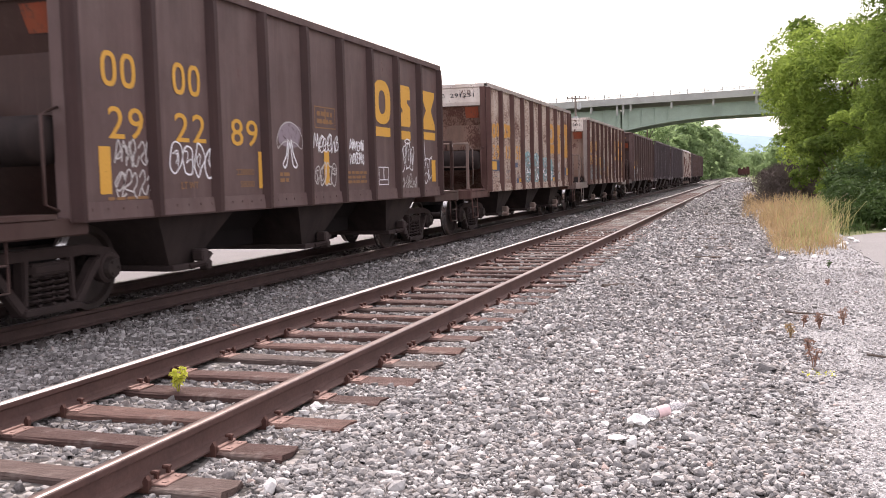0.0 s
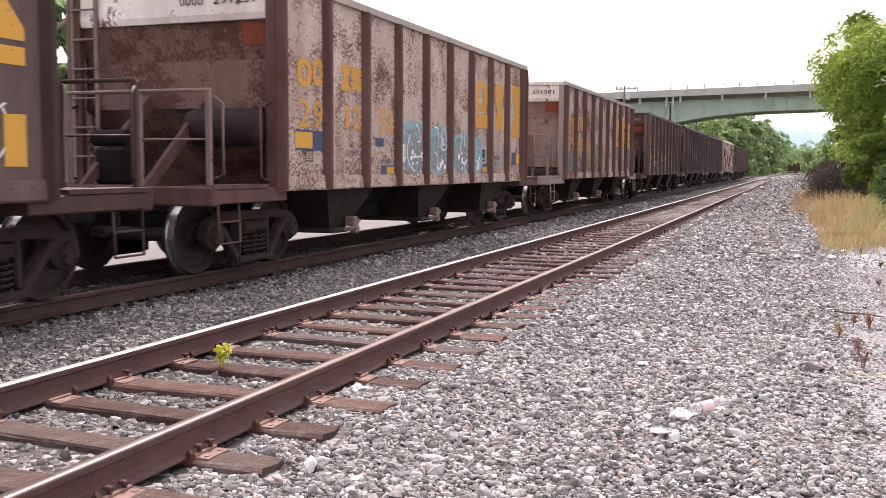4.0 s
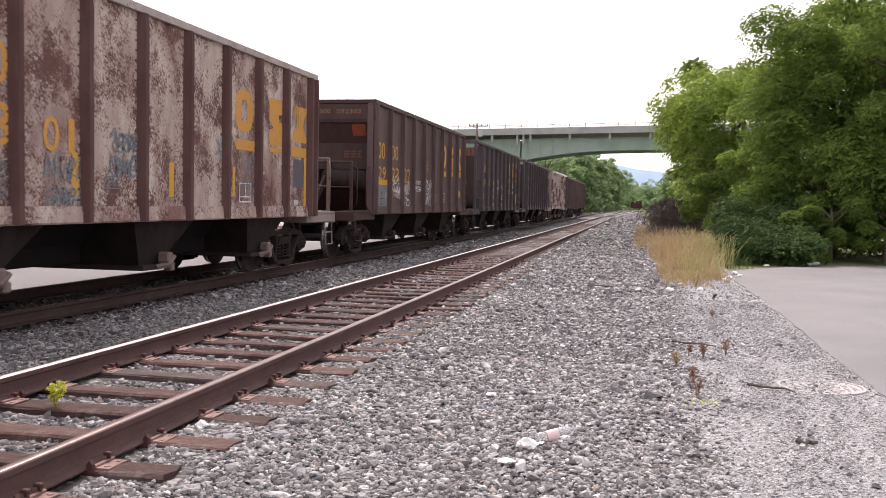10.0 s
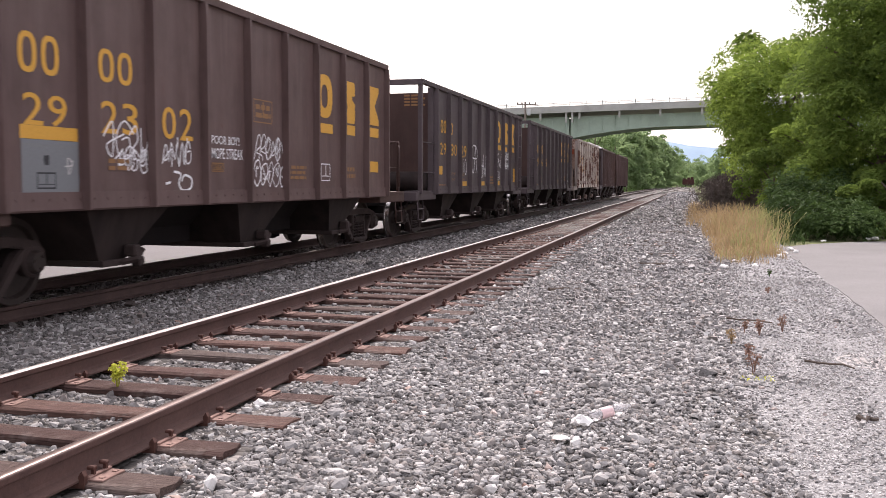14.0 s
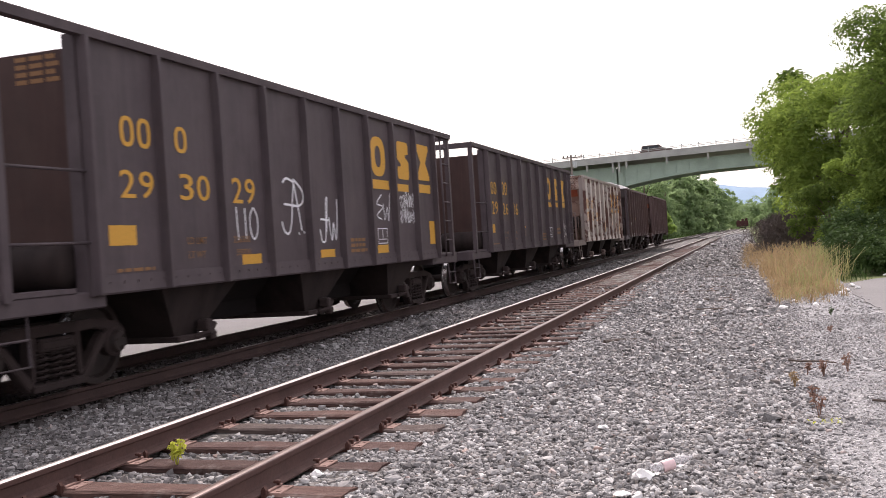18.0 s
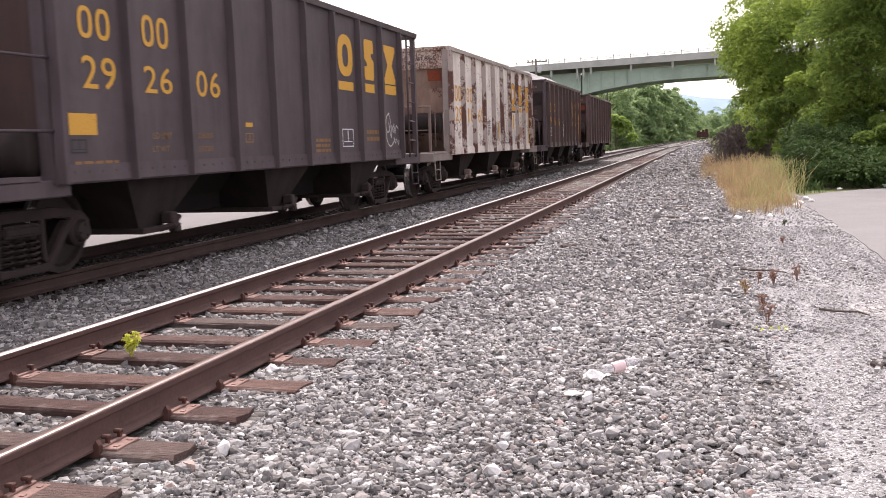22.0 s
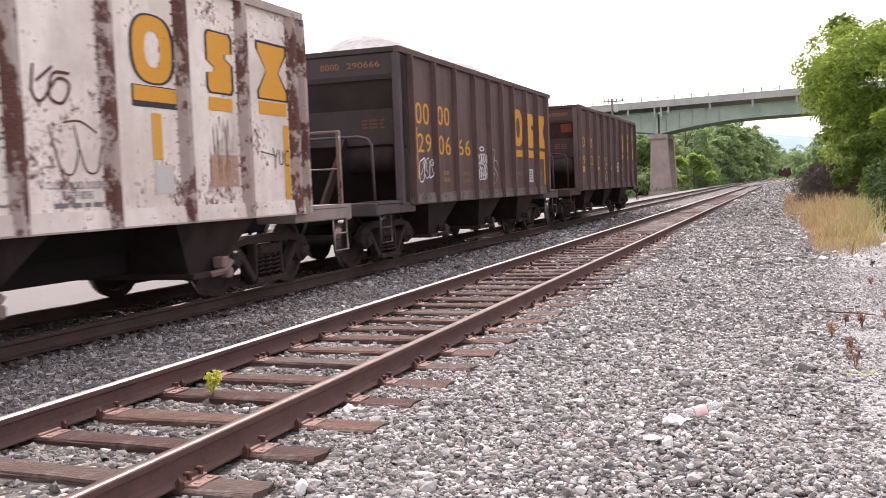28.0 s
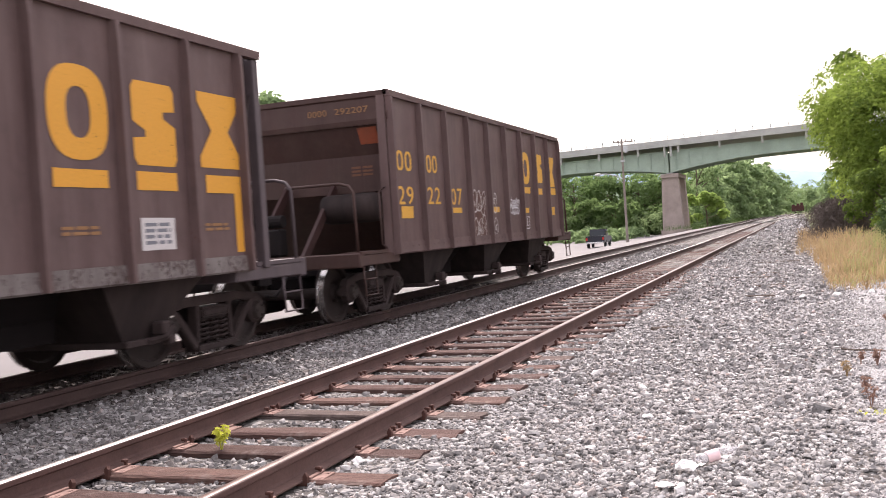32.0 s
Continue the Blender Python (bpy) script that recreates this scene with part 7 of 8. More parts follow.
for i, (x, y, h, s) in enumerate([(-28, 34, 12.0, 4.5), (-31, 41, 12.6, 5.0), (-30, 49, 13.0, 4.8), (-33, 56, 13.0, 5.0)]):
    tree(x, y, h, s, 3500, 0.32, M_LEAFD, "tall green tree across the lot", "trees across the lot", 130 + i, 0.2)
k = 0
for x, y, h, s, n in [(-46, 166, 13, 7, 4200), (-39, 164, 12, 6.5, 4200), (-33, 162, 11, 6, 4200), (-27, 165, 12, 6, 4200), (-22, 163, 10.5, 5, 4200), (-18, 170, 11.5, 5.2, 4200), (-31, 152, 6.5, 4.5, 3200), (-24, 151, 6, 4, 3200), (-37, 150, 6.5, 4.5, 2600), (-19, 154, 5, 3, 2400),
                      (-14, 180, 13.5, 5.4, 4200), (-11, 190, 11, 4.2, 3600), (-12, 202, 15, 6, 4200), (-9.4, 218, 14.5, 5.4, 3600), (-8.4, 238, 15, 5.6, 3600), (-7.4, 262, 15, 5.8, 3200), (-6.6, 292, 15, 6, 3000), (-5.0, 330, 14, 6.5, 2800), (-2.0, 385, 13, 7, 2600), (2.0, 440, 12, 8, 2400),
                      (11, 300, 9, 5.5, 2200), (13, 240, 10, 5.5, 2200), (9, 360, 10, 6.5, 2200), (17, 190, 11, 6, 2000), (-20, 230, 17, 8, 3600), (-17, 270, 18, 8, 3200), (-15, 320, 18, 9, 3000)]:
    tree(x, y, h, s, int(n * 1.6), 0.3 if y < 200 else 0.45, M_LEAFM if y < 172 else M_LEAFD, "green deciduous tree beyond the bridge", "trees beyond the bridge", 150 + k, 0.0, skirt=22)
    k += 1
tree(-10.6, 158, 6.6, 3.0, 5200, 0.22, M_LEAFB, "bright green bush beside the track beyond the bridge", "", 190, 0.05, name="bush")
tree(-13.4, 152, 3.6, 2.1, 2600, 0.2, M_LEAFB, "bright green bush beside the bridge pier", "", 191, 0.05, name="bush")


def blades(name, zones, mat, label, seed, category="grass"):
    """Grass stalks: thin bent blades over zones of (x0, x1, y0, y1, count, height)."""
    r = np.random.default_rng(seed)
    out = []
    for x0, x1, y0, y1, k, h in zones:
        p = np.stack([r.uniform(x0, x1, k), r.uniform(y0, y1, k), np.full(k, -0.09)], -1)
        # ragged edges: thin out towards the borders
        a, b = (p[:, 0] - x0) / (x1 - x0), (p[:, 1] - y0) / (y1 - y0)
        keep = r.random(k) < np.clip(4 * np.minimum(np.minimum(a, 1 - a), np.minimum(b, 1 - b)) + 0.35, 0, 1)
        p = p[keep]
        k = len(p)
        hh = h * r.uniform(0.25, 1.15, (k, 1))
        ang = r.uniform(0, 6.28, k)
        d = np.stack([np.cos(ang), np.sin(ang), np.zeros(k)], -1)
        w = np.stack([-np.sin(ang), np.cos(ang), np.zeros(k)], -1) * r.uniform(0.003, 0.008, (k, 1))
        up = np.array([0, 0, 1.0])
        bend = r.uniform(0.1, 1.5, (k, 1)) * r.uniform(0.3, 1, (k, 1))
        m = p + up * hh * 0.6 + d * hh * bend * 0.35
        t = p + up * hh + d * hh * bend
        out.append(np.stack([p - w, p + w, m + w, m - w], 1))
        out.append(np.stack([m - w, m + w, t + w * 0.7, t - w * 0.7], 1))
    v = np.concatenate(out).reshape(-1, 3)
    f = np.arange(len(v)).reshape(-1, 4)
    return tagged(new(name, raw_mesh(name, v, f, [mat])), label, category, kind="stuff")


blades("dry_grass", [(4.35, 5.5, 20.6, 26.0, 420, 0.62), (4.2, 5.55, 19.8, 25.0, 1700, 0.26), (4.2, 5.6, 25.0, 33.0, 1100, 0.85), (4.0, 5.7, 26.0, 34.0, 2600, 0.4), (3.5, 5.0, 32.0, 62.0, 2800, 0.45), (4.4, 5.1, 18.2, 20.5, 260, 0.16), (4.1, 4.6, 18.5, 26.0, 700, 0.2)], M_DRY, "dry yellow uncut grass beside the ballast", 41)
blades("mixed_grass", [(4.5, 5.6, 20.6, 25.0, 460, 0.5), (5.0, 6.1, 25.0, 33.0, 1200, 0.8), (4.3, 5.5, 26.0, 34.0, 600, 0.6), (4.2, 5.2, 19.0, 24.0, 260, 0.25)], M_YGREEN, "yellow-green weeds mixed with dry grass", 43)
blades("green_grass", [(5.9, 8.6, 27.2, 32.0, 260, 0.6), (5.6, 6.6, 24.6, 27.0, 160, 0.35), (-12.5, -6.6, 108, 134, 900, 0.5), (-9, -5.2, 150, 230, 1500, 0.9)], M_WEED, "tall green weeds along the path's end", 42, "weeds")


def weeds_patch():
    r = np.random.default_rng(77)
    cs = [(r.uniform(6.0, 8.4), r.uniform(26.8, 32.5), 0) for _ in range(300)]
    cs = [(x, y, r.uniform(0.1, 0.5 + 0.25 * max(0.0, y - 27))) for x, y, _ in cs if y > 26 + 0.45 * max(0.0, x - 7)]
    me = leaves_mesh("weed_thicket", cs, [r.uniform(0.25, 0.5) for _ in cs], [60] * len(cs), 0.06, M_WEED, r=r)
    tagged(new("weed_thicket", me), "low thicket of green weeds under the trees", "weeds", kind="stuff")


weeds_patch()


def underbrush():
    """Brush that closes the foot of the far woods down to the ground."""
    r = np.random.default_rng(78)
    cs, rs = [], []
    for k in range(420):
        y = r.uniform(150, 340)
        edge = -8.0 - 5.0 * (1 - (y - 150) / 190)
        x = edge - abs(r.normal(0, 7.0))
        cs.append((x, y, r.uniform(-0.2, 2.4)))
        rs.append(r.uniform(0.9, 1.9))
    for k in range(160):
        cs.append((r.uniform(-60, -15), r.uniform(146, 160), r.uniform(-0.8, 2.0)))
        rs.append(r.uniform(0.9, 1.8))
    for k in range(150):
        cs.append((r.uniform(-34, -17.5), r.uniform(117, 146), r.uniform(-1.3, 0.1)))
        rs.append(r.uniform(0.5, 1.0))
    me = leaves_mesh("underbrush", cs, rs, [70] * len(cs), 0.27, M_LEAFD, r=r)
    tagged(new("underbrush", me), "light green brush at the foot of the far trees", "brush", kind="stuff")


underbrush()


def bare_bush(x, y, h, spread, seed, label):
    """A dense leafless bush of thin twigs."""
    r = np.random.default_rng(seed)
    out = []
    k = 9000
    base = np.stack([x + r.normal(0, spread * 0.45, k), y + r.normal(0, 1.2, k), r.uniform(-0.05, h * 0.75, k)], -1)
    d = r.normal(size=(k, 3)) + np.array([0, 0, 0.9])
    d /= np.linalg.norm(d, axis=1, keepdims=True)
    ln = r.uniform(0.25, 0.7, (k, 1)) * h * 0.5
    tip = base + d * ln
    tip[:, 2] = np.minimum(tip[:, 2], h * (1 - 0.35 * ((tip[:, 0] - x) / spread) ** 2))
    w = np.cross(d, r.normal(size=(k, 3)))
    w /= np.linalg.norm(w, axis=1, keepdims=True)
    w *= 0.009
    v = np.stack([base - w, base + w, tip + w * 0.4, tip - w * 0.4], 1).reshape(-1, 3)
    me = raw_mesh("bare_bush", v, np.arange(len(v)).reshape(-1, 4), [M_BRUSH])
    tagged(new("bare_bush", me), label, "bush")


bare_bush(5.3, 45.0, 2.0, 1.3, 61, "dark leafless tangled bush behind dry grass")
bare_bush(5.9, 50.0, 2.2, 1.3, 62, "dark leafless tangled bush behind dry grass")


# ---------------------------------------------------------------- litter and small plants by the track
M_PAPER = simple("white_litter", (0.78, 0.76, 0.74), 0.8, 0, 0.1, 20, 0.3, 0.004)
M_PLASTIC = Nodes("clear_plastic")
M_PLASTIC.b.inputs["Transmission Weight"].default_value = 0.75
M_PLASTIC = M_PLASTIC.done((0.85, 0.83, 0.84), 0.12, 0, 0.5)
M_LABEL = simple("pink_label", (0.74, 0.54, 0.54), 0.5, 0, 0.1, 30, 0.1, 0.001)
M_YPLANT = make_leaf("yellow_plant", (0.3, 0.33, 0.04), (0.66, 0.66, 0.12), 0.4)
M_REDWEED = make_leaf("dried_red_weed", (0.15, 0.08, 0.066), (0.36, 0.235, 0.18), 0.2)
M_IRON = simple("cast_iron_cover", (0.38, 0.35, 0.335), 0.7, 0.2, 0.3, 12, 0.4, 0.004)


def small_plant(name, x, y, z, h, mat, label, seed, n=26, leaf=0.022):
    r = np.random.default_rng(seed)
    root = empty(name, label, "plant", m=pose(x, y, z))
    bm = bmesh.new()
    tops = []
    for k in range(5):
        a = r.uniform(0, 6.28)
        p = (math.cos(a) * h * 0.22, math.sin(a) * h * 0.22, h * r.uniform(0.7, 1.0))
        tube(bm, [(0, 0, -0.03), (p[0] * 0.4, p[1] * 0.4, p[2] * 0.5), p], 0.004, 4)
        tops.append(p)
    part("stem", bm, mat, root)
    cs = tops + [(q[0] * 0.6, q[1] * 0.6, q[2] * 0.6) for q in tops]
    mesh_part("leaves", leaves_mesh("leaves", cs, [h * 0.22] * len(cs), [n] * len(cs), leaf, mat, r=r), None, root)


small_plant("weed", -0.29, 5.9, -0.02, 0.165, M_YPLANT, "bright yellow-green weed growing between the rails", 5, 16, 0.018)
for k, (x, y, h, m) in enumerate([(4.59, 10.1, 0.2, M_REDWEED), (4.35, 9.84, 0.18, M_REDWEED), (4.17, 7.75, 0.2, M_REDWEED), (4.17, 8.38, 0.17, M_REDWEED), (4.06, 9.23, 0.17, M_DRY), (4.21, 9.97, 0.14, M_REDWEED), (4.7, 13.5, 0.12, M_REDWEED), (4.9, 16.0, 0.14, M_WEED), (4.75, 18.3, 0.35, M_DRY)]):
    small_plant("weed", x, y, -0.05, h * 0.8, m, "small dried reddish weed in the gravel" if m is M_REDWEED else "small weed in the packed grit", 20 + k, 9, 0.013)
blades("yellow_moss", [(4.08, 4.32, 7.5, 7.7, 200, 0.05)], M_YPLANT, "patch of yellow-green grass at the gravel's edge", 91)


def crumpled(name, x, y, z, size, label, seed, flat=0.7):
    """A crumpled scrap: a lump with random folds."""
    rnd = random.Random(seed)
    bm = bmesh.new()
    bmesh.ops.create_icosphere(bm, subdivisions=2, radius=1)
    for v in bm.verts:
        v.co = Vector((v.co.x * rnd.uniform(0.6, 1.2), v.co.y * rnd.uniform(0.6, 1.2), max(-0.4, v.co.z * rnd.uniform(0.5, 1.2)) * flat)) * size
    ob = part(name, bm, M_PAPER)
    ob.matrix_world = pose(x, y, z + size * 0.25, 0, 0, rnd.uniform(0, 360))
    tagged(ob, label, "litter")


crumpled("paper_scrap", 0.94, 5.64, -0.01, 0.045, "crumpled white paper scrap beside the rail", 1)
crumpled("plastic_bag", 3.05, 5.68, 0.0, 0.068, "crumpled white plastic bag on the ballast", 2)
crumpled("paper_scrap", 2.97, 5.35, -0.02, 0.05, "flattened white paper scrap on the ballast", 3, 0.3)
crumpled("paper_scrap", 2.6, 7.2, -0.02, 0.045, "white paper scrap on the ballast", 4, 0.5)
for k, (x, y, s) in enumerate([(5.45, 20.4, 0.13), (5.6, 21.2, 0.12), (5.5, 22.0, 0.14), (5.85, 22.6, 0.12), (4.25, 17.4, 0.13), (4.8, 17.9, 0.1), (5.9, 21.9, 0.1), (8.2, 27.2, 0.16), (8.45, 27.5, 0.18), (11.0, 28.6, 0.14), (4.5, 19.0, 0.09), (7.0, 26.2, 0.1)]):
    crumpled("litter_scrap", x, y, -0.05, s * 0.7, "white litter scrap caught at the grass edge", 30 + k, 0.6)


def bottle():
    root = empty("drink_bottle", "crushed clear plastic bottle with pink label lying on the ballast", "bottle", m=pose(3.2, 5.88, 0.035, 0, 80, 32))
    bm = bmesh.new()
    disc_ring(bm, [(0.02, -0.14), (0.034, -0.135), (0.036, -0.1), (0.034, -0.06)], "z", (0, 0, 0), 16)
    disc_ring(bm, [(0.034, 0.02), (0.036, 0.06), (0.03, 0.095), (0.014, 0.125), (0.013, 0.15)], "z", (0, 0, 0), 16)
    part("bottle_body", bm, M_PLASTIC, root, smooth=True)
    bm = bmesh.new()
    disc_ring(bm, [(0.034, -0.06), (0.0355, -0.055), (0.0355, 0.015), (0.034, 0.02)], "z", (0, 0, 0), 16)
    part("paper_label", bm, M_LABEL, root, "pink paper band", smooth=True)


bottle()


def stick(x, y, z, length, turn, r, seed, label="dead stick lying on the ground"):
    rnd = random.Random(seed)
    bm = bmesh.new()
    tube(bm, [(length * (u - 0.5), rnd.uniform(-0.03, 0.03), rnd.uniform(0, 0.02)) for u in (0, 0.25, 0.5, 0.75, 1)], r, 6, taper=0.6)
    ob = part("stick", bm, M_TWIG)
    ob.matrix_world = pose(x, y, z, 0, 0, turn)
    tagged(ob, label, "stick")


stick(4.8, 8.26, -0.035, 0.4, -24, 0.012, 1, "dead grey stick lying on the packed grit")
stick(4.78, 6.36, -0.035, 0.12, 10, 0.02, 2, "short broken stub of dark wood on the grit")
for k, (x, y, l, a) in enumerate([(3.2, 28.9, 1.5, 20), (2.6, 22.5, 0.9, -10), (3.1, 20.0, 0.7, 30), (2.9, 24.0, 0.8, -30), (3.3, 36.0, 2.2, -8), (2.6, 33.0, 1.6, 14), (3.0, 17.5, 0.6, 5), (2.0, 13.0, 0.5, 40), (4.3, 10.6, 0.5, -25)]):
    stick(x, y, -0.02, l, a, 0.03 if y > 12 else 0.012, 10 + k, "broken grey branch lying on the ballast")


def manhole():
    root = empty("manhole_cover", "dusty round iron cover set in packed grit", "manhole cover", m=pose(5.25, 8.58, -0.05))
    bm = bmesh.new()
    disc_ring(bm, [(0.36, -0.03), (0.36, 0.004), (0.33, 0.004), (0.33, -0.03)], "z", (0, 0, 0), 32)
    part("rim", bm, M_IRON, root)
    bm = bmesh.new()
    disc_ring(bm, [(0.325, -0.03), (0.325, 0.0)], "z", (0, 0, 0), 32)
    for i in range(-4, 5):
        for j in range(-4, 5):
            if i * i + j * j < 18:
                box(bm, i * 0.065 - 0.02, i * 0.065 + 0.02, j * 0.065 - 0.02, j * 0.065 + 0.02, 0.0, 0.004)
    part("cover_plate", bm, M_IRON, root)


manhole()


# ---------------------------------------------------------------- vehicles, poles and the far train
M_BODY_DARK = simple("vehicle_dark_blue", (0.02, 0.022, 0.03), 0.4, 0.0, 0.1, 3, 0.02, 0.001)
M_BODY_BROWN = simple("vehicle_brown", (0.09, 0.06, 0.055), 0.3, 0.3, 0.1, 3, 0.02, 0.001)
M_BODY_WHITE = simple("vehicle_white", (0.72, 0.73, 0.74), 0.3, 0.0, 0.05, 3, 0.02, 0.001)
M_BODY_GREY = simple("vehicle_grey", (0.2, 0.2, 0.2), 0.3, 0.4, 0.1, 3, 0.02, 0.001)
M_GLASS = simple("dark_glass", (0.02, 0.025, 0.03), 0.08, 0.0, 0.1, 3, 0.0, 0.001)
M_TYRE = simple("tyre_rubber", (0.025, 0.025, 0.025), 0.9, 0, 0.2, 8, 0.3, 0.004)
M_CHROME = simple("chrome", (0.6, 0.6, 0.6), 0.2, 0.9, 0.05, 5, 0.0, 0.001)
M_TAIL = simple("red_tail_light", (0.4, 0.02, 0.015), 0.3, 0, 0.1, 5, 0.0, 0.001)
M_POLE = simple("pole_wood", (0.2, 0.17, 0.15), 0.95, 0, 0.3, 2, 0.5, 0.01)
M_STEEL = simple("galvanised_steel", (0.42, 0.43, 0.44), 0.5, 0.6, 0.1, 3, 0.1, 0.002)


def wheel_parts(root, spots, r):
    for x, y in spots:
        bm = bmesh.new()
        disc_ring(bm, [(r * 0.6, -0.11), (r * 0.95, -0.11), (r, -0.07), (r, 0.07), (r * 0.95, 0.11), (r * 0.6, 0.11)], "y", (x, y, r), 20)
        w = part("wheel", bm, M_TYRE, root)
        bm = bmesh.new()
        disc_ring(bm, [(r * 0.2, -0.1), (r * 0.58, -0.115), (r * 0.58, 0.115), (r * 0.2, 0.1)], "y", (x, y, r), 16)
        part("rim", bm, M_STEEL, w)


def vehicle(name, label, category, body_mat, suv, glass=None):
    """A vehicle along +x: lower body, cabin with windows, wheels, lamps."""
    root = empty(name, label, category)
    bm = bmesh.new()
    prism(bm, [(-2.35, 0.42), (2.3, 0.42), (2.4, 0.6), (2.32, 0.95), (1.1, 1.08), (-2.3, 1.08), (-2.42, 0.9)] if suv else [(-2.75, 0.5), (2.6, 0.5), (2.72, 0.7), (2.62, 1.05), (1.2, 1.15), (-2.75, 1.12)], "y", -0.93, 0.93)
    bmesh.ops.bevel(bm, geom=bm.edges[:], offset=0.05, segments=2, affect="EDGES")
    part("body", bm, body_mat, root)
    bm = bmesh.new()
    top = [(-2.25, 1.06), (1.15, 1.06), (0.45, 1.72), (-2.0, 1.74)] if suv else [(-0.9, 1.12), (1.25, 1.12), (0.55, 1.82), (-0.75, 1.84)]
    prism(bm, top, "y", -0.8, 0.8)
    bmesh.ops.bevel(bm, geom=bm.edges[:], offset=0.06, segments=2, affect="EDGES")
    cab = part("cabin", bm, body_mat, root)
    x0, x1 = (-1.95, 0.35) if suv else (-0.72, 0.5)
    for s in (-1, 1):
        bm = bmesh.new()
        box(bm, x0, x1, s * 0.795, s * 0.812, 1.2, 1.62)
        part("side_window", bm, glass or M_GLASS, cab)
    bm = bmesh.new()
    prism(bm, [(top[0][0] + 0.02, 1.2), (top[0][0] + 0.0, 1.2), (top[3][0] - 0.08, 1.66), (top[3][0] - 0.06, 1.66)], "y", -0.68, 0.68)
    part("rear_window", bm, M_GLASS, cab)
    wheel_parts(root, [(1.45, 0.85), (1.45, -0.85), (-1.5, 0.85), (-1.5, -0.85)], 0.37)
    back = -2.43 if suv else -2.77
    for s in (-1, 1):
        bm = bmesh.new()
        box(bm, back, back + 0.06, s * 0.72, s * 0.9, 0.78, 1.05)
        part("tail_light", bm, M_TAIL, root)
    bm = bmesh.new()
    box(bm, back - 0.06, back + 0.02, -0.85, 0.85, 0.45, 0.6, chamfer=0.02)
    part("rear_bumper", bm, M_CHROME, root)
    if not suv:
        bm = bmesh.new()
        for s in (-1, 1):
            box(bm, -2.7, -0.95, s * 0.8, s * 0.92, 1.1, 1.2)
        box(bm, -2.74, -2.66, -0.9, 0.9, 1.1, 1.2)
        part("bed_rail", bm, body_mat, root)
    return root


truck = vehicle("pickup_truck", "dark blue pickup truck parked on the lower lot", "pickup truck", M_BODY_DARK, False)
truck.matrix_world = pose(-15.5, 95.0, float(lot_z(np.array(-15.5), np.array(95.0))), 0, 0, 93)
SUVS = [(vehicle("suv", "grey sport utility vehicle crossing the bridge", "car", M_BODY_GREY, True), 6.0, -3.9), (vehicle("suv", "brown sport utility vehicle crossing the bridge", "car", M_BODY_BROWN, True), 18.0, -8.2),
        (vehicle("sedan", "white car crossing the bridge", "car", M_BODY_WHITE, True, M_STEEL), 24.5, -9.5)]


def lamp_pole():
    root = empty("utility_pole", "tall grey wooden pole with street lamp arm", "utility pole", m=pose(-15.25, 110, -1.1))
    bm = bmesh.new()
    tube(bm, [(0, 0, -0.3), (0, 0, 11.9)], 0.16, 8, taper=0.7)
    part("pole", bm, M_POLE, root)
    bm = bmesh.new()
    box(bm, -1.0, 1.3, -0.06, 0.06, 11.5, 11.63, chamfer=0.01)
    for x in (-0.9, -0.4, 0.5, 1.2):
        disc_ring(bm, [(0.05, 11.62), (0.09, 11.7), (0.05, 11.85)], "z", (x, 0, 0), 8)
    part("cross_arm", bm, M_POLE, root)
    bm = bmesh.new()
    disc_ring(bm, [(0.2, 10.3), (0.24, 10.4), (0.24, 11.0), (0.2, 11.05)], "z", (0.42, -0.1, 0), 12)
    part("transformer", bm, M_STEEL, root)
    bm = bmesh.new()
    tube(bm, [(0, 0, 7.3), (-0.8, 0, 7.75), (-2.0, 0, 8.05), (-2.7, 0, 8.05)], 0.05, 6)
    tube(bm, [(0, 0, 6.8), (-1.0, 0, 7.7)], 0.03, 5)
    arm = part("lamp_arm", bm, M_STEEL, root)
    bm = bmesh.new()
    disc_ring(bm, [(0.05, -0.4), (0.14, -0.3), (0.16, 0.1), (0.08, 0.3)], "x", (-2.9, 0, 8.03), 10)
    part("lamp_head", bm, M_STEEL, arm)
    bm = bmesh.new()
    box(bm, -0.25, 0.25, -0.2, 0.2, 9.3, 9.5)
    part("pole_box", bm, M_STEEL, root)


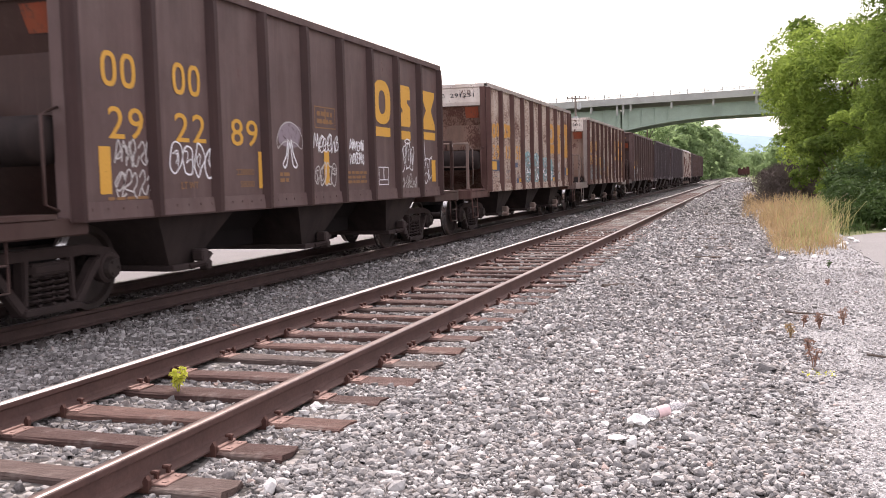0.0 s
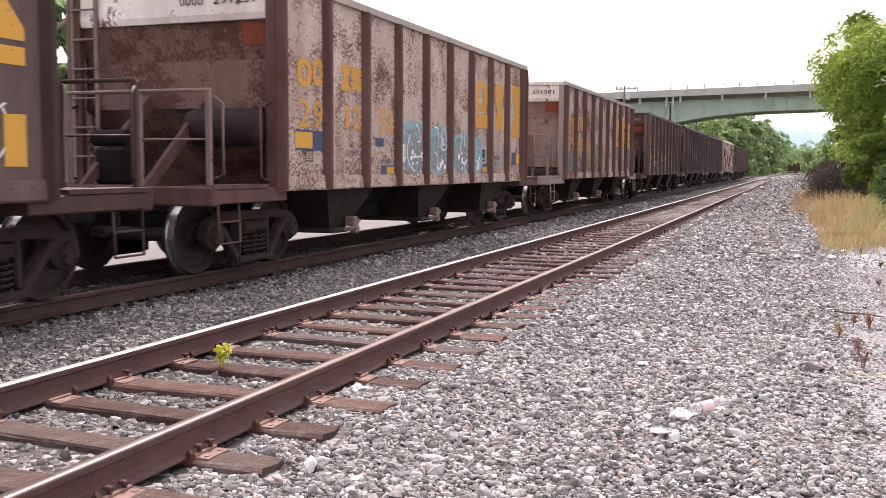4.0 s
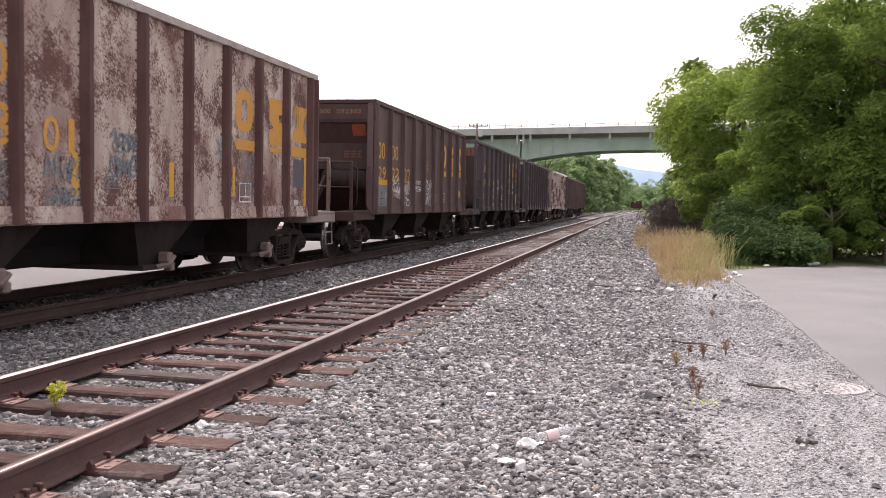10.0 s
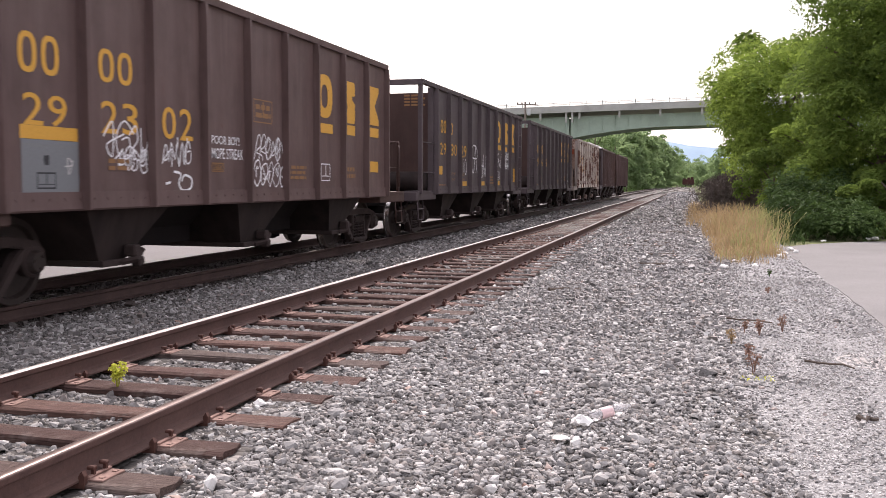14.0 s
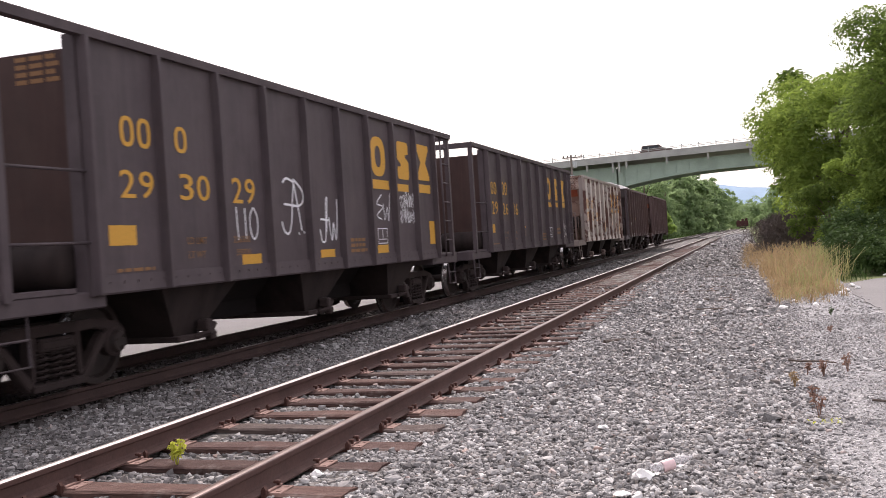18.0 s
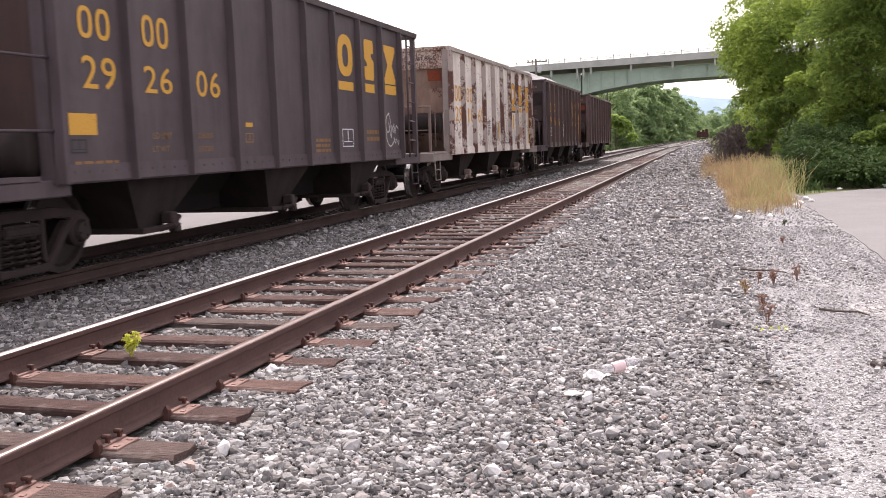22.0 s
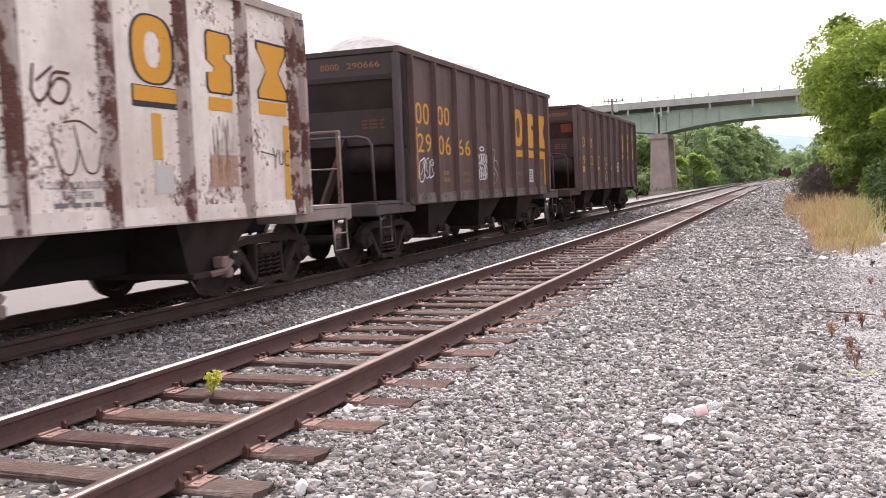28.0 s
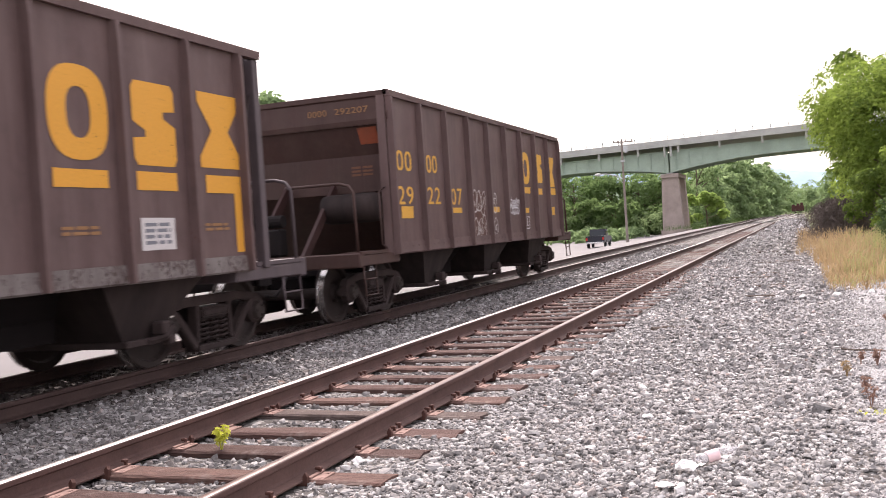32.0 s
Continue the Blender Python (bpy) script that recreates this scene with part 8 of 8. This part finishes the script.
lamp_pole()
for x, y, h in [(-10.5, 182, 8.5), (-8.0, 215, 9)]:
    bm = bmesh.new()
    tube(bm, [(0, 0, -0.5), (0, 0, h)], 0.13, 6, taper=0.7)
    ob = part("utility_pole", bm, M_POLE)
    ob.matrix_world = pose(x, y, -0.3)
    tagged(ob, "thin wooden pole beside the track beyond the bridge", "utility pole")


M_FARCAR = make_rust("far_car_rust", (0.05, 0.02, 0.018), (0.12, 0.05, 0.045))


def far_train():
    """The rear of another train, far down the line."""
    root = empty("far_train", "dark rear of another train far down the line", "train", m=pose(2.7, 262, 0.165))
    bm = bmesh.new()
    box(bm, -1.5, 1.5, 0, 30, 0.9, 2.2, chamfer=0.05)
    part("car_body", bm, M_FARCAR, root)
    bm = bmesh.new()
    for x in (-1.0, 0.1, 1.0):
        box(bm, x - 0.35, x + 0.35, 0.5, 3.0, 2.2, 2.2 + 0.45 + 0.2 * x)
    part("load", bm, M_FARCAR, root)
    for y in (1.5, 3.3):
        bm = bmesh.new()
        disc_ring(bm, [(0.1, -0.8), (0.46, -0.8), (0.46, -0.68), (0.1, -0.66), (0.1, 0.66), (0.46, 0.68), (0.46, 0.8), (0.1, 0.8)], "x", (0, y, 0.46), 16)
        part("wheelset", bm, M_WHEEL, root)
    bm = bmesh.new()
    box(bm, -1.4, 1.4, -0.1, 0.0, 0.7, 0.95)
    part("end_sill", bm, M_ENDSHADE, root)


far_train()


# ---------------------------------------------------------------- what moves
def motions():
    steps = [k for k in range(0, 33)]
    for car, y in zip(CARS, START):
        walk(car, [(t, pose(MAIN_X, y - run(t), Z_RAIL)) for t in steps])
    times = [k / 6 for k in range(0, 193)]
    for i, (ws, dy) in enumerate(SPINNING):
        walk(ws, [(t, pose(0, dy, R_WHEEL, math.degrees(run(t) / R_WHEEL) % 360)) for t in times])
    for suv, t0, x0 in SUVS:
        speed = 18.2
        def at(t):
            x = max(-352.0, min(x0 + speed * (t - t0), 318.0))
            return pose(x, BR_Y + 3.4, 12.102 + GRADE * (x - BR_X), 0, -math.degrees(math.atan(GRADE)), 0)

        walk(suv, [(t, at(t)) for t in steps])


motions()
